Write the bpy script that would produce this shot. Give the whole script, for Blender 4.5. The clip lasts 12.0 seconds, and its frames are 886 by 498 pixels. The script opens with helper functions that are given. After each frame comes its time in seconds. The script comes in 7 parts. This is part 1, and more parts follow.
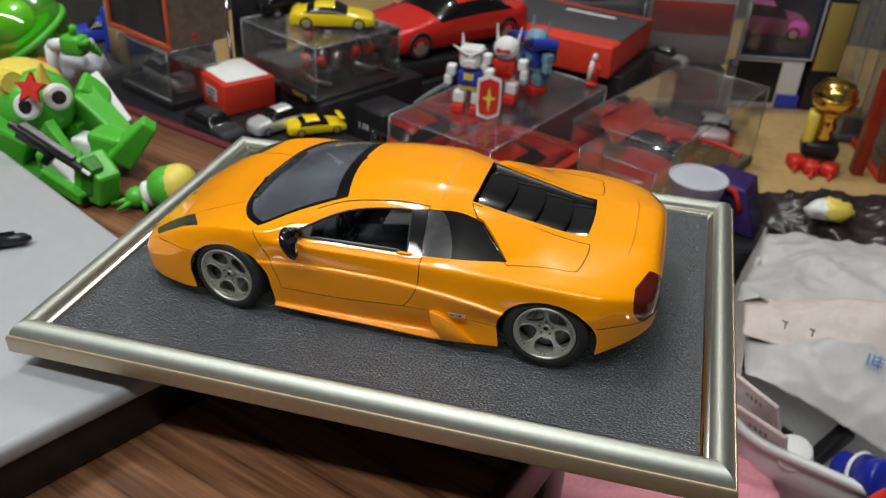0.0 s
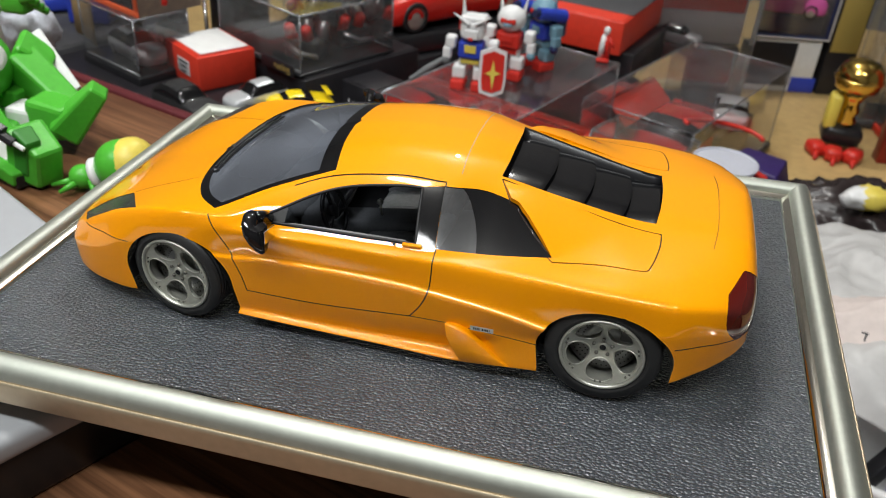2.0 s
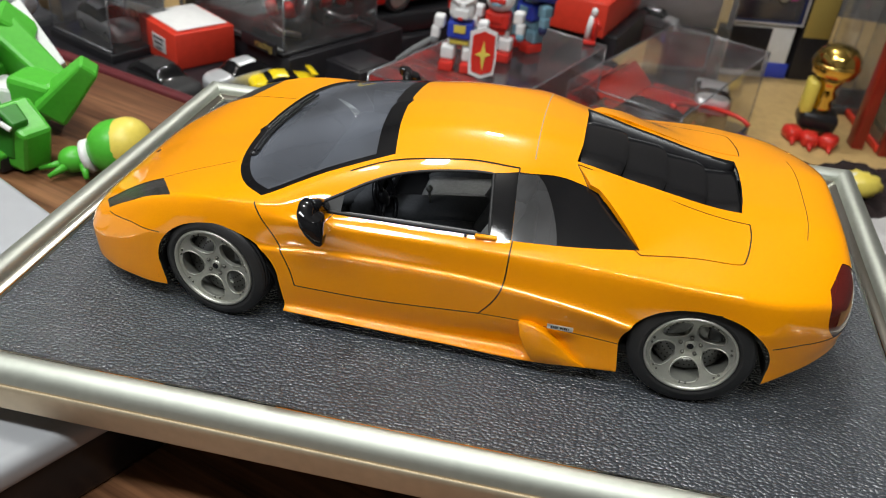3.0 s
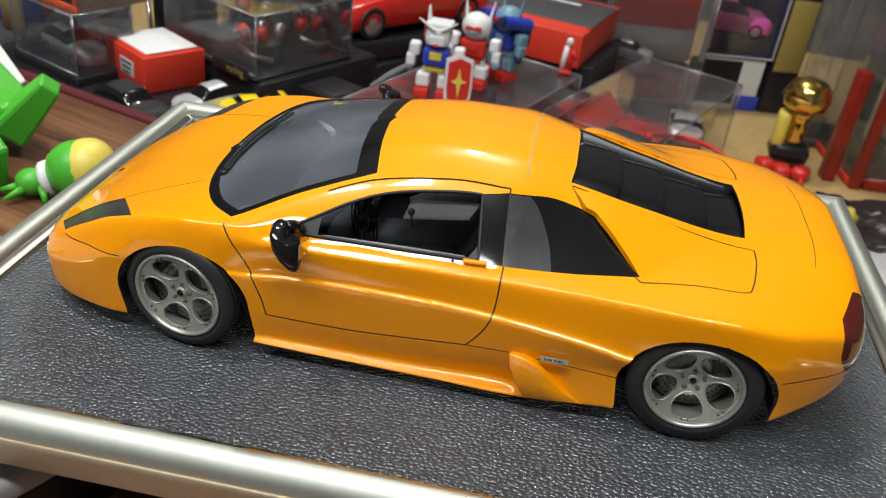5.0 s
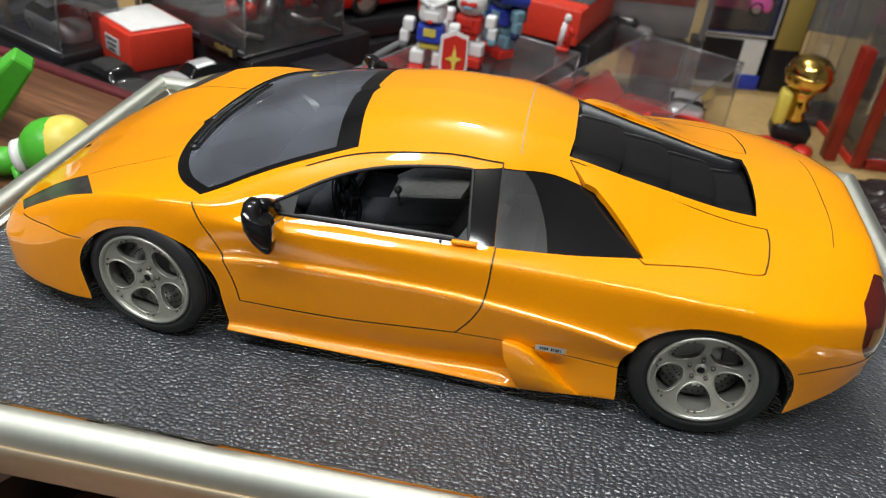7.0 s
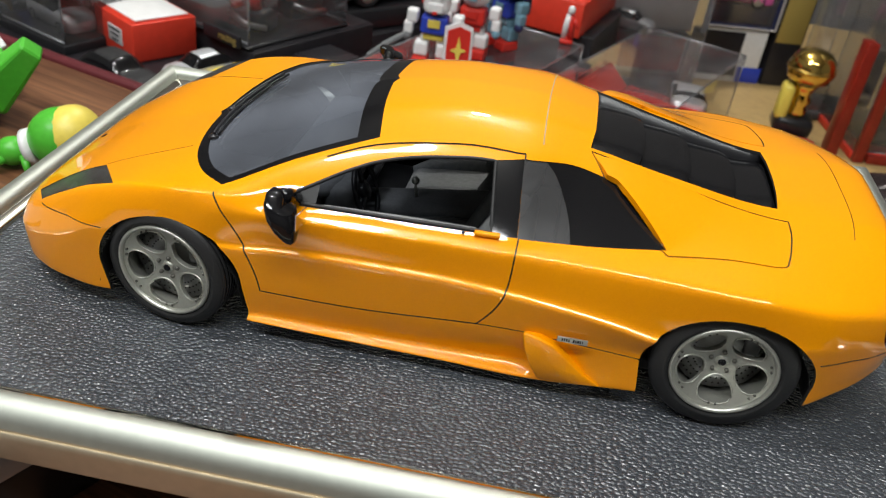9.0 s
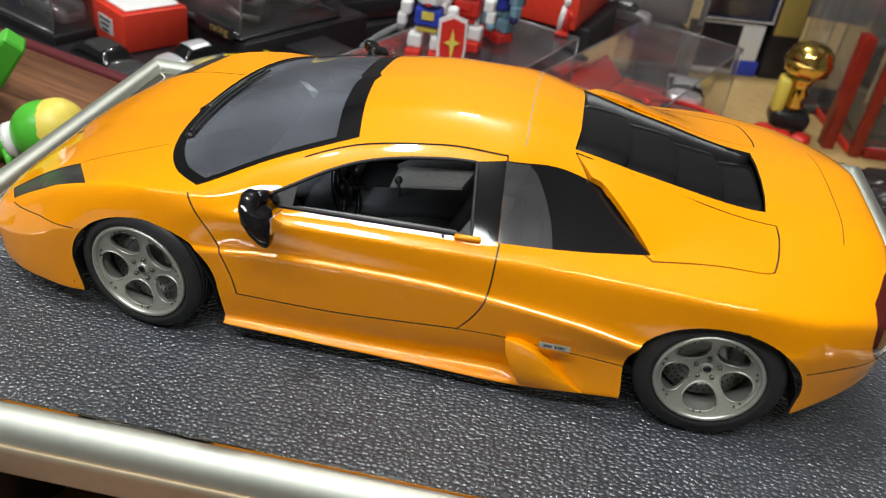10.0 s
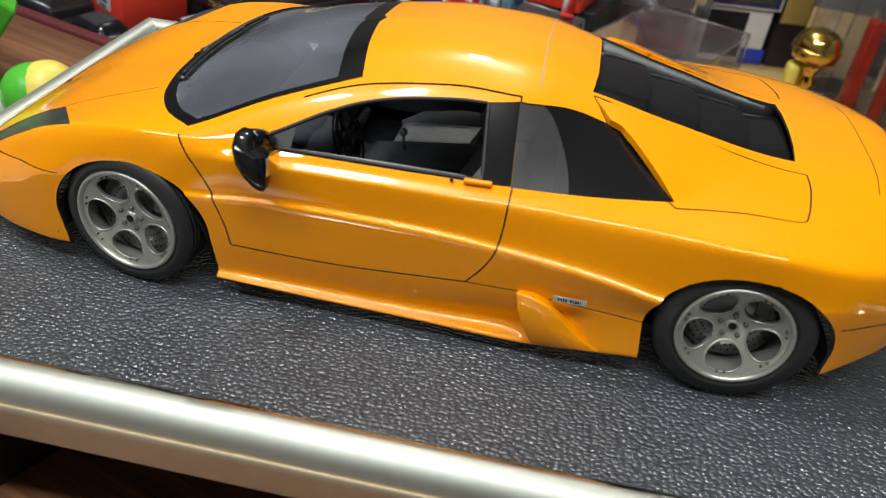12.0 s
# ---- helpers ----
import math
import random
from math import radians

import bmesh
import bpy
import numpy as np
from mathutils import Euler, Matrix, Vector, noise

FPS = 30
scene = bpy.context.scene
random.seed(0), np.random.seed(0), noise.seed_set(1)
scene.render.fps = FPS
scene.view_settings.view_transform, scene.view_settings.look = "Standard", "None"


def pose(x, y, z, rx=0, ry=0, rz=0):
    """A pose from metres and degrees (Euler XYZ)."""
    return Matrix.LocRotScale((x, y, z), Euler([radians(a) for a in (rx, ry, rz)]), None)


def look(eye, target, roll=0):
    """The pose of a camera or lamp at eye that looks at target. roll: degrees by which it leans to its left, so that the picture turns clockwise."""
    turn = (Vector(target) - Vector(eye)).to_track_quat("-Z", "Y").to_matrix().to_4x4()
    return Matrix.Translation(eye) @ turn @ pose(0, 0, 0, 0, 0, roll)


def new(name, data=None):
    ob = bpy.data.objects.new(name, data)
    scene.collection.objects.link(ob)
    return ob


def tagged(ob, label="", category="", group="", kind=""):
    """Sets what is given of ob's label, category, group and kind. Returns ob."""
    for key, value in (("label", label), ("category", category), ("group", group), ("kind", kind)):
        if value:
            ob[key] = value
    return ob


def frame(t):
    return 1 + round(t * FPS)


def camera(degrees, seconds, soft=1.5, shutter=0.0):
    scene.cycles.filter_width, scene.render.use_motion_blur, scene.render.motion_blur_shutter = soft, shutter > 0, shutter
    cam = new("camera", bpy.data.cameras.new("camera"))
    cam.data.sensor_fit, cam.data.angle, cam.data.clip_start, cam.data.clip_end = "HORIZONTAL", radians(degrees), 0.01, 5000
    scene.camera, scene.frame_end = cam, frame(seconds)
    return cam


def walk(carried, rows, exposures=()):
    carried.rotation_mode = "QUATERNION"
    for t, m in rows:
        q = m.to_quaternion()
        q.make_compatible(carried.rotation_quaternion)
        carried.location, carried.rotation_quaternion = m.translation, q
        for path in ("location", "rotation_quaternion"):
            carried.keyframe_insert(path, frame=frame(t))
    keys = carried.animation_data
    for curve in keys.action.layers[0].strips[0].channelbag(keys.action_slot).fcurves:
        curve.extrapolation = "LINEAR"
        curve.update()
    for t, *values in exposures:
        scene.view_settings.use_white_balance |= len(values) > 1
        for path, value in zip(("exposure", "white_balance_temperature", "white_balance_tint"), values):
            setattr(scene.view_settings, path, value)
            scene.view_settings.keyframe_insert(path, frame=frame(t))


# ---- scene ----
# ---- camera ----
# The display base leans a little, so its plane has a pose of its own in the room.
LIFT = 0.785
BASE = Matrix.Translation((0, 0, LIFT)) @ Matrix(((0.999214, -0.001301, -0.039617, 0), (-0.001301, 0.997845, -0.065604, 0), (0.039617, 0.065604, 0.997059, 0), (0, 0, 0, 1)))
# The stand itself lies almost level: it turns a little about the car's near hub line.
STAND = BASE @ pose(0, -0.054, 0.018, -3.0, 0, 0) @ Matrix.Translation((0, 0.054, -0.018))
cam = camera(56.0, 12.0, soft=1.0)
cam.data.dof.use_dof, cam.data.dof.focus_distance, cam.data.dof.aperture_fstop = True, 0.262, 26.0
PATH = [
    (0, (0.10717, -0.32122, 0.24655), (0.03882, -0.08446, 0.07546), -0.17),
    (0.5, (0.11714, -0.31727, 0.24555), (0.04846, -0.08072, 0.07430), -0.24),
    (1, (0.11492, -0.31165, 0.23768), (0.04594, -0.07504, 0.06664), -0.29),
    (1.5, (0.09687, -0.28443, 0.21603), (0.02823, -0.04786, 0.04481), -0.21),
    (2, (0.07628, -0.25154, 0.19391), (0.01251, -0.01531, 0.02033), 0.55),
    (2.5, (0.05658, -0.24623, 0.18674), (0.00594, -0.00922, 0.00993), 2.19),
    (3, (0.03701, -0.24141, 0.18220), (-0.00962, -0.00443, 0.00424), 2.79),
    (3.2, (0.03311, -0.24175, 0.17986), (-0.01103, -0.00477, 0.00128), 3.20),
    (4.8, (0.02899, -0.23341, 0.17167), (-0.01067, 0.01292, 0.00510), 4.12),
    (5, (0.03052, -0.22906, 0.17035), (-0.00749, 0.01642, 0.00215), 4.34),
    (5.5, (0.02798, -0.22330, 0.16853), (-0.00958, 0.02225, 0.00033), 4.39),
    (6, (0.02980, -0.22288, 0.16603), (-0.00794, 0.02217, -0.00285), 4.37),
    (6.5, (0.03174, -0.21830, 0.16287), (-0.00549, 0.02535, -0.00816), 4.34),
    (7, (0.03107, -0.21434, 0.16000), (-0.00523, 0.02781, -0.01333), 4.31),
    (9, (0.02486, -0.21553, 0.15918), (-0.00986, 0.02530, -0.01630), 4.72),
    (9.5, (0.02609, -0.21333, 0.15547), (-0.00795, 0.02664, -0.02133), 4.96),
    (10, (0.02808, -0.20901, 0.15923), (-0.00525, 0.03004, -0.01893), 5.14),
    (10.5, (0.02621, -0.20789, 0.15465), (-0.00694, 0.03113, -0.02359), 5.23),
    (11, (0.02391, -0.20799, 0.15287), (-0.00848, 0.03066, -0.02601), 5.38),
    (11.5, (0.02435, -0.20730, 0.14992), (-0.00832, 0.03089, -0.02950), 5.44),
    (12, (0.02673, -0.20514, 0.14247), (-0.00627, 0.03272, -0.03735), 5.59),
]
walk(cam, [(t, BASE @ look(eye, target, roll)) for t, eye, target, roll in PATH], [(0.0, -0.22), (0.5, 0.08), (1.5, 0.12), (2.5, 0.16), (12.0, 0.2)])

# ---- world, lamps, exposure ----
world = bpy.data.worlds.new("room_air")
scene.world = world
world.use_nodes = True
world.node_tree.nodes["Background"].inputs["Color"].default_value = (0.9, 0.95, 1.0, 1)
world.node_tree.nodes["Background"].inputs["Strength"].default_value = 0.12
scene.view_settings.exposure = 0.0


def area_lamp(name, place, target, size_x, size_y, watts, colour):
    data = bpy.data.lights.new(name, "AREA")
    data.shape, data.size, data.size_y, data.energy, data.color = "RECTANGLE", size_x, size_y, watts, colour
    ob = new(name, data)
    ob.matrix_world = look(place, target)
    return ob


def round_lamp(name, place, radius, watts, colour):
    data = bpy.data.lights.new(name, "POINT")
    data.shadow_soft_size, data.energy, data.color = radius, watts, colour
    ob = new(name, data)
    ob.location = place
    return ob


round_lamp("ceiling_lamp", (-0.20, 1.20, 2.20), 0.040, 31, (1.0, 0.985, 0.95))
round_lamp("ceiling_lamp", (-0.45, -0.02, 2.20), 0.080, 31, (1.0, 0.995, 0.97))
area_lamp("tube_lamp", (-0.30, -0.80, 2.34), (-0.30, -0.70, 0.0), 2.10, 0.125, 31, (0.97, 1.0, 0.99))


# ---- materials ----
def mat(name, colour, rough=0.5, metal=0.0, coat=0.0, bump=0.0, bump_scale=200.0, vary=0.0, vary_scale=8.0, alpha=1.0, trans=0.0, ior=1.45, detail=4.0):
    """A node material with colour variation at two scales and a fine relief."""
    m = bpy.data.materials.new(name)
    m.use_nodes = True
    nt = m.node_tree
    b = nt.nodes["Principled BSDF"]
    b.inputs["Base Color"].default_value = (*colour, 1)
    b.inputs["Roughness"].default_value = rough
    b.inputs["Metallic"].default_value = metal
    b.inputs["Coat Weight"].default_value = coat
    b.inputs["Coat Roughness"].default_value = 0.03
    b.inputs["Alpha"].default_value = alpha
    b.inputs["Transmission Weight"].default_value = trans
    b.inputs["IOR"].default_value = ior
    tc = nt.nodes.new("ShaderNodeTexCoord")
    if vary:
        n1 = nt.nodes.new("ShaderNodeTexNoise")
        n1.inputs["Scale"].default_value, n1.inputs["Detail"].default_value = vary_scale, detail
        nt.links.new(tc.outputs["Object"], n1.inputs["Vector"])
        n2 = nt.nodes.new("ShaderNodeTexNoise")
        n2.inputs["Scale"].default_value, n2.inputs["Detail"].default_value = vary_scale * 11, 2
        nt.links.new(tc.outputs["Object"], n2.inputs["Vector"])
        add = nt.nodes.new("ShaderNodeMath")
        add.operation = "ADD"
        nt.links.new(n1.outputs["Fac"], add.inputs[0])
        nt.links.new(n2.outputs["Fac"], add.inputs[1])
        ramp = nt.nodes.new("ShaderNodeMapRange")
        ramp.inputs["From Min"].default_value, ramp.inputs["From Max"].default_value = 0.7, 1.3
        ramp.inputs["To Min"].default_value, ramp.inputs["To Max"].default_value = 1 - vary, 1 + vary
        nt.links.new(add.outputs[0], ramp.inputs["Value"])
        mul = nt.nodes.new("ShaderNodeVectorMath")
        mul.operation = "SCALE"
        mul.inputs[0].default_value = colour
        nt.links.new(ramp.outputs[0], mul.inputs["Scale"])
        nt.links.new(mul.outputs[0], b.inputs["Base Color"])
    if bump:
        n3 = nt.nodes.new("ShaderNodeTexNoise")
        n3.inputs["Scale"].default_value, n3.inputs["Detail"].default_value = bump_scale, 3
        nt.links.new(tc.outputs["Object"], n3.inputs["Vector"])
        bp = nt.nodes.new("ShaderNodeBump")
        bp.inputs["Strength"].default_value, bp.inputs["Distance"].default_value = bump, 0.0004
        nt.links.new(n3.outputs["Fac"], bp.inputs["Height"])
        nt.links.new(bp.outputs[0], b.inputs["Normal"])
    return m


def leather_material():
    """Dark grained leather: close-set pebbles of about two millimetres with creases between."""
    m = mat("grained_leather", (0.044, 0.049, 0.058), 0.19, vary=0.14, vary_scale=14)
    nt = m.node_tree
    b = nt.nodes["Principled BSDF"]
    b.inputs["Specular IOR Level"].default_value = 0.95
    tc = nt.nodes.new("ShaderNodeTexCoord")
    warp = nt.nodes.new("ShaderNodeTexNoise")
    warp.inputs["Scale"].default_value = 190
    nt.links.new(tc.outputs["Object"], warp.inputs["Vector"])
    mixv = nt.nodes.new("ShaderNodeMix")
    mixv.data_type = "VECTOR"
    mixv.inputs["Factor"].default_value = 0.0012
    nt.links.new(tc.outputs["Object"], mixv.inputs[4])
    nt.links.new(warp.outputs["Color"], mixv.inputs[5])
    stretch = nt.nodes.new("ShaderNodeMapping")
    stretch.inputs["Scale"].default_value = (0.84, 1.14, 1.0)
    nt.links.new(mixv.outputs[1], stretch.inputs["Vector"])
    vor = nt.nodes.new("ShaderNodeTexVoronoi")
    vor.voronoi_dimensions = "2D"
    vor.feature = "F1"
    vor.inputs["Scale"].default_value = 790
    vor.inputs["Randomness"].default_value = 0.8
    nt.links.new(stretch.outputs[0], vor.inputs["Vector"])
    sq = nt.nodes.new("ShaderNodeMath")
    sq.operation, sq.inputs[1].default_value = "POWER", 1.7
    nt.links.new(vor.outputs["Distance"], sq.inputs[0])
    rng = nt.nodes.new("ShaderNodeMapRange")
    rng.inputs["From Min"].default_value, rng.inputs["From Max"].default_value = 0.0, 0.55
    rng.inputs["To Min"].default_value, rng.inputs["To Max"].default_value = 1.0, 0.0
    nt.links.new(sq.outputs[0], rng.inputs["Value"])
    bp = nt.nodes.new("ShaderNodeBump")
    bp.inputs["Strength"].default_value, bp.inputs["Distance"].default_value = 1.0, 0.00042
    nt.links.new(rng.outputs[0], bp.inputs["Height"])
    nt.links.new(bp.outputs[0], b.inputs["Normal"])
    return m


def wood_material(name, dark, light, rough=0.38, scale=1.0):
    """Printed wood grain running along the object's x."""
    m = mat(name, light, rough)
    nt = m.node_tree
    b = nt.nodes["Principled BSDF"]
    tc = nt.nodes.new("ShaderNodeTexCoord")
    mp = nt.nodes.new("ShaderNodeMapping")
    mp.inputs["Scale"].default_value = (3 * scale, 75 * scale, 3 * scale)
    nt.links.new(tc.outputs["Object"], mp.inputs["Vector"])
    n1 = nt.nodes.new("ShaderNodeTexNoise")
    n1.inputs["Scale"].default_value, n1.inputs["Detail"].default_value, n1.inputs["Distortion"].default_value = 2.0, 8, 0.6
    nt.links.new(mp.outputs[0], n1.inputs["Vector"])
    n2 = nt.nodes.new("ShaderNodeTexNoise")
    n2.inputs["Scale"].default_value, n2.inputs["Detail"].default_value = 9.0, 6
    nt.links.new(mp.outputs[0], n2.inputs["Vector"])
    mx = nt.nodes.new("ShaderNodeMath")
    mx.operation = "MULTIPLY_ADD"
    mx.inputs[1].default_value, mx.inputs[2].default_value = 0.5, 0.0
    nt.links.new(n2.outputs["Fac"], mx.inputs[0])
    nt.links.new(n1.outputs["Fac"], mx.inputs[2])
    ramp = nt.nodes.new("ShaderNodeValToRGB")
    ramp.color_ramp.elements[0].position, ramp.color_ramp.elements[0].color = 0.5, (*dark, 1)
    ramp.color_ramp.elements[1].position, ramp.color_ramp.elements[1].color = 0.95, (*light, 1)
    nt.links.new(mx.outputs[0], ramp.inputs["Fac"])
    nt.links.new(ramp.outputs[0], b.inputs["Base Color"])
    bp = nt.nodes.new("ShaderNodeBump")
    bp.inputs["Strength"].default_value, bp.inputs["Distance"].default_value = 0.15, 0.0003
    nt.links.new(mx.outputs[0], bp.inputs["Height"])
    nt.links.new(bp.outputs[0], b.inputs["Normal"])
    return m


def paint_material():
    """Pearl orange model lacquer: metal flakes in an orange base under a clear coat."""
    m = mat("orange_pearl_lacquer", (0.90, 0.32, 0.0), 0.50, metal=0.03, coat=1.0)
    nt = m.node_tree
    b = nt.nodes["Principled BSDF"]
    b.inputs["Coat Roughness"].default_value = 0.03
    b.inputs["Coat IOR"].default_value = 1.52
    b.inputs["Specular IOR Level"].default_value = 0.1
    b.inputs["Specular Tint"].default_value = (1.0, 0.6, 0.2, 1)
    tc = nt.nodes.new("ShaderNodeTexCoord")
    v = nt.nodes.new("ShaderNodeTexVoronoi")
    v.inputs["Scale"].default_value = 5200
    nt.links.new(tc.outputs["Object"], v.inputs["Vector"])
    mx = nt.nodes.new("ShaderNodeMix")
    mx.data_type = "RGBA"
    mx.inputs[6].default_value, mx.inputs[7].default_value = (0.90, 0.312, 0.000, 1), (0.97, 0.352, 0.000, 1)
    nt.links.new(v.outputs["Color"], mx.inputs["Factor"])
    nt.links.new(mx.outputs[2], b.inputs["Base Color"])
    n = nt.nodes.new("ShaderNodeTexNoise")
    n.inputs["Scale"].default_value, n.inputs["Detail"].default_value = 420, 2
    nt.links.new(tc.outputs["Object"], n.inputs["Vector"])
    bp = nt.nodes.new("ShaderNodeBump")
    bp.inputs["Strength"].default_value, bp.inputs["Distance"].default_value = 0.025, 0.0002
    nt.links.new(n.outputs["Fac"], bp.inputs["Height"])
    nt.links.new(bp.outputs[0], b.inputs["Normal"])
    return m


def clear_plastic(name, tint=(0.9, 0.92, 0.94), alpha=0.12, rough=0.06, haze_mix=0.0, haze=(0.55, 0.55, 0.57)):
    """Thin clear sheet: it lets most light straight through, mirrors a little, and may carry a diffuse haze, as dust or
    as a painted reflection.
    """
    m = bpy.data.materials.new(name)
    m.use_nodes = True
    nt = m.node_tree
    nt.nodes.remove(nt.nodes["Principled BSDF"])
    out = nt.nodes["Material Output"]
    tr = nt.nodes.new("ShaderNodeBsdfTransparent")
    tr.inputs["Color"].default_value = (*tint, 1)
    gl = nt.nodes.new("ShaderNodeBsdfGlossy")
    gl.inputs["Roughness"].default_value = rough
    gl.inputs["Color"].default_value = (0.9, 0.92, 0.95, 1)
    fr = nt.nodes.new("ShaderNodeFresnel")
    fr.inputs["IOR"].default_value = 1.5
    add = nt.nodes.new("ShaderNodeMath")
    add.operation, add.inputs[1].default_value = "ADD", alpha * 0.3
    nt.links.new(fr.outputs[0], add.inputs[0])
    m1 = nt.nodes.new("ShaderNodeMixShader")
    nt.links.new(add.outputs[0], m1.inputs["Fac"])
    nt.links.new(tr.outputs[0], m1.inputs[1])
    nt.links.new(gl.outputs[0], m1.inputs[2])
    last = m1
    if haze_mix:
        df = nt.nodes.new("ShaderNodeBsdfDiffuse")
        df.inputs["Color"].default_value = (*haze, 1)
        tc = nt.nodes.new("ShaderNodeTexCoord")
        nz = nt.nodes.new("ShaderNodeTexNoise")
        nz.inputs["Scale"].default_value, nz.inputs["Detail"].default_value = 22, 5
        nt.links.new(tc.outputs["Object"], nz.inputs["Vector"])
        rg = nt.nodes.new("ShaderNodeMapRange")
        rg.inputs["From Min"].default_value, rg.inputs["From Max"].default_value = 0.35, 0.75
        rg.inputs["To Min"].default_value, rg.inputs["To Max"].default_value = haze_mix * 0.3, haze_mix
        nt.links.new(nz.outputs["Fac"], rg.inputs["Value"])
        m2 = nt.nodes.new("ShaderNodeMixShader")
        nt.links.new(rg.outputs[0], m2.inputs["Fac"])
        nt.links.new(m1.outputs[0], m2.inputs[1])
        nt.links.new(df.outputs[0], m2.inputs[2])
        last = m2
    nt.links.new(last.outputs[0], out.inputs["Surface"])
    return m


PAINT = paint_material()
LEATHER = leather_material()
SILVER = mat("brushed_silver_leaf", (0.46, 0.48, 0.43), 0.54, metal=1.0, bump=0.08, bump_scale=60, vary=0.06, vary_scale=30)
DESK_WOOD = wood_material("brown_wood_laminate", (0.055, 0.020, 0.009), (0.25, 0.115, 0.055))
TRIM_RED = mat("dark_red_edging", (0.10, 0.018, 0.022), 0.35, vary=0.15)
TAN = mat("tan_board", (0.50, 0.34, 0.14), 0.6, vary=0.12, vary_scale=7, bump=0.1)
GAP = mat("shut_line_black", (0.012, 0.010, 0.008), 0.6)
BLACK_GLOSS = mat("black_gloss", (0.006, 0.006, 0.007), 0.06)
BLACK_SATIN = mat("black_satin_plastic", (0.016, 0.016, 0.018), 0.28, bump=0.05, bump_scale=700)
BLACK_MATT = mat("black_matt_plastic", (0.018, 0.018, 0.019), 0.6, vary=0.2, vary_scale=60)
GREY_TRIM = mat("charcoal_trim", (0.15, 0.155, 0.16), 0.7, bump=0.15, bump_scale=900, vary=0.12, vary_scale=80)
RUBBER = mat("tyre_rubber", (0.017, 0.017, 0.018), 0.48, bump=0.1, bump_scale=800)
RIM = mat("silver_wheel_lacquer", (0.50, 0.50, 0.45), 0.34, metal=0.75, vary=0.05, vary_scale=120)
GUNMETAL = mat("dark_gunmetal", (0.13, 0.125, 0.11), 0.35, metal=0.6)
STEEL = mat("brake_steel", (0.36, 0.36, 0.36), 0.35, metal=0.9, vary=0.1, vary_scale=200)
# The windscreen's blue-grey haze is a ceiling reflection put into its colour.
WINDSCREEN = clear_plastic("smoked_windscreen", (0.30, 0.32, 0.36), 0.30, 0.06, 0.27, (0.42, 0.46, 0.55))
SIDE_GLASS = clear_plastic("smoked_quarter_glass", (0.50, 0.51, 0.53), 0.25, 0.10, 0.12, (0.5, 0.5, 0.52))
CLEAR = clear_plastic("clear_box_plastic", (0.96, 0.96, 0.97), 0.08, 0.05, 0.09, (0.60, 0.56, 0.58))
LAMP_GLASS = clear_plastic("smoked_lamp_glass", (0.22, 0.22, 0.22), 0.05, 0.25, 0.20, (0.26, 0.24, 0.21))
TAIL_RED = mat("dark_red_lens", (0.09, 0.008, 0.006), 0.08, coat=0.5)
SEAT_CLOTH = mat("dark_seat_cloth", (0.22, 0.225, 0.225), 0.6, bump=0.2, bump_scale=900, vary=0.15, vary_scale=60)
BLACK_LOUVRE = mat("black_louvre_plastic", (0.007, 0.007, 0.008), 0.12, bump=0.05, bump_scale=130, vary=0.15, vary_scale=90)
POLISHED = mat("polished_silver_edge", (0.80, 0.77, 0.68), 0.10, metal=1.0, bump=0.03, bump_scale=90)
CHAMPAGNE = mat("champagne_lacquer", (0.50, 0.42, 0.30), 0.45, metal=0.8, bump=0.08, bump_scale=80, vary=0.08, vary_scale=25)
ROOF_SEAM = mat("grey_seam_filler", (0.33, 0.27, 0.17), 0.6)
CHROME = mat("chrome", (0.75, 0.75, 0.75), 0.08, metal=1.0)



# ---- mesh helpers ----
def curve(*pairs):
    """A smooth function through (x, value) pairs that never overshoots."""
    xs = np.array(pairs[0::2], float)
    ys = np.array(pairs[1::2], float)
    d = np.diff(ys) / np.diff(xs)
    m = np.zeros_like(ys)
    m[0], m[-1] = d[0], d[-1]
    for i in range(1, len(ys) - 1):
        if d[i - 1] * d[i] > 0:
            h0, h1 = xs[i] - xs[i - 1], xs[i + 1] - xs[i]
            m[i] = (h0 + h1) / ((2 * h1 + h0) / (3 * (h0 + h1)) * 1 / d[i - 1] + (h1 + 2 * h0) / (3 * (h0 + h1)) * 1 / d[i]) / (h0 + h1)

    def f(x):
        i = int(np.clip(np.searchsorted(xs, x) - 1, 0, len(xs) - 2))
        h = xs[i + 1] - xs[i]
        t = min(max((x - xs[i]) / h, 0.0), 1.0)
        return float((1 + 2 * t) * (1 - t) ** 2 * ys[i] + t * (1 - t) ** 2 * h * m[i] + t * t * (3 - 2 * t) * ys[i + 1] + t * t * (t - 1) * h * m[i + 1])
    return f


def mesh_of(name, bm, materials, smooth=True):
    me = bpy.data.meshes.new(name)
    bm.to_mesh(me)
    bm.free()
    for m in materials if isinstance(materials, (list, tuple)) else [materials]:
        me.materials.append(m)
    if smooth:
        me.shade_smooth()
    return me


def part(name, bm, material, parent, label="", smooth=True):
    """One mesh object from a bmesh, under a thing or a part."""
    ob = new(name, mesh_of(name, bm, material, smooth))
    ob.parent = parent
    if label:
        ob["label"] = label
    return ob


def thing(name, bm, material, label, category, group="", kind="", smooth=True):
    return tagged(new(name, mesh_of(name, bm, material, smooth)), label, category, group, kind)


def holder(name, m, label, category, group="", kind=""):
    ob = new(name)
    ob.empty_display_size = 0.01
    ob.matrix_world = m
    return tagged(ob, label, category, group, kind)


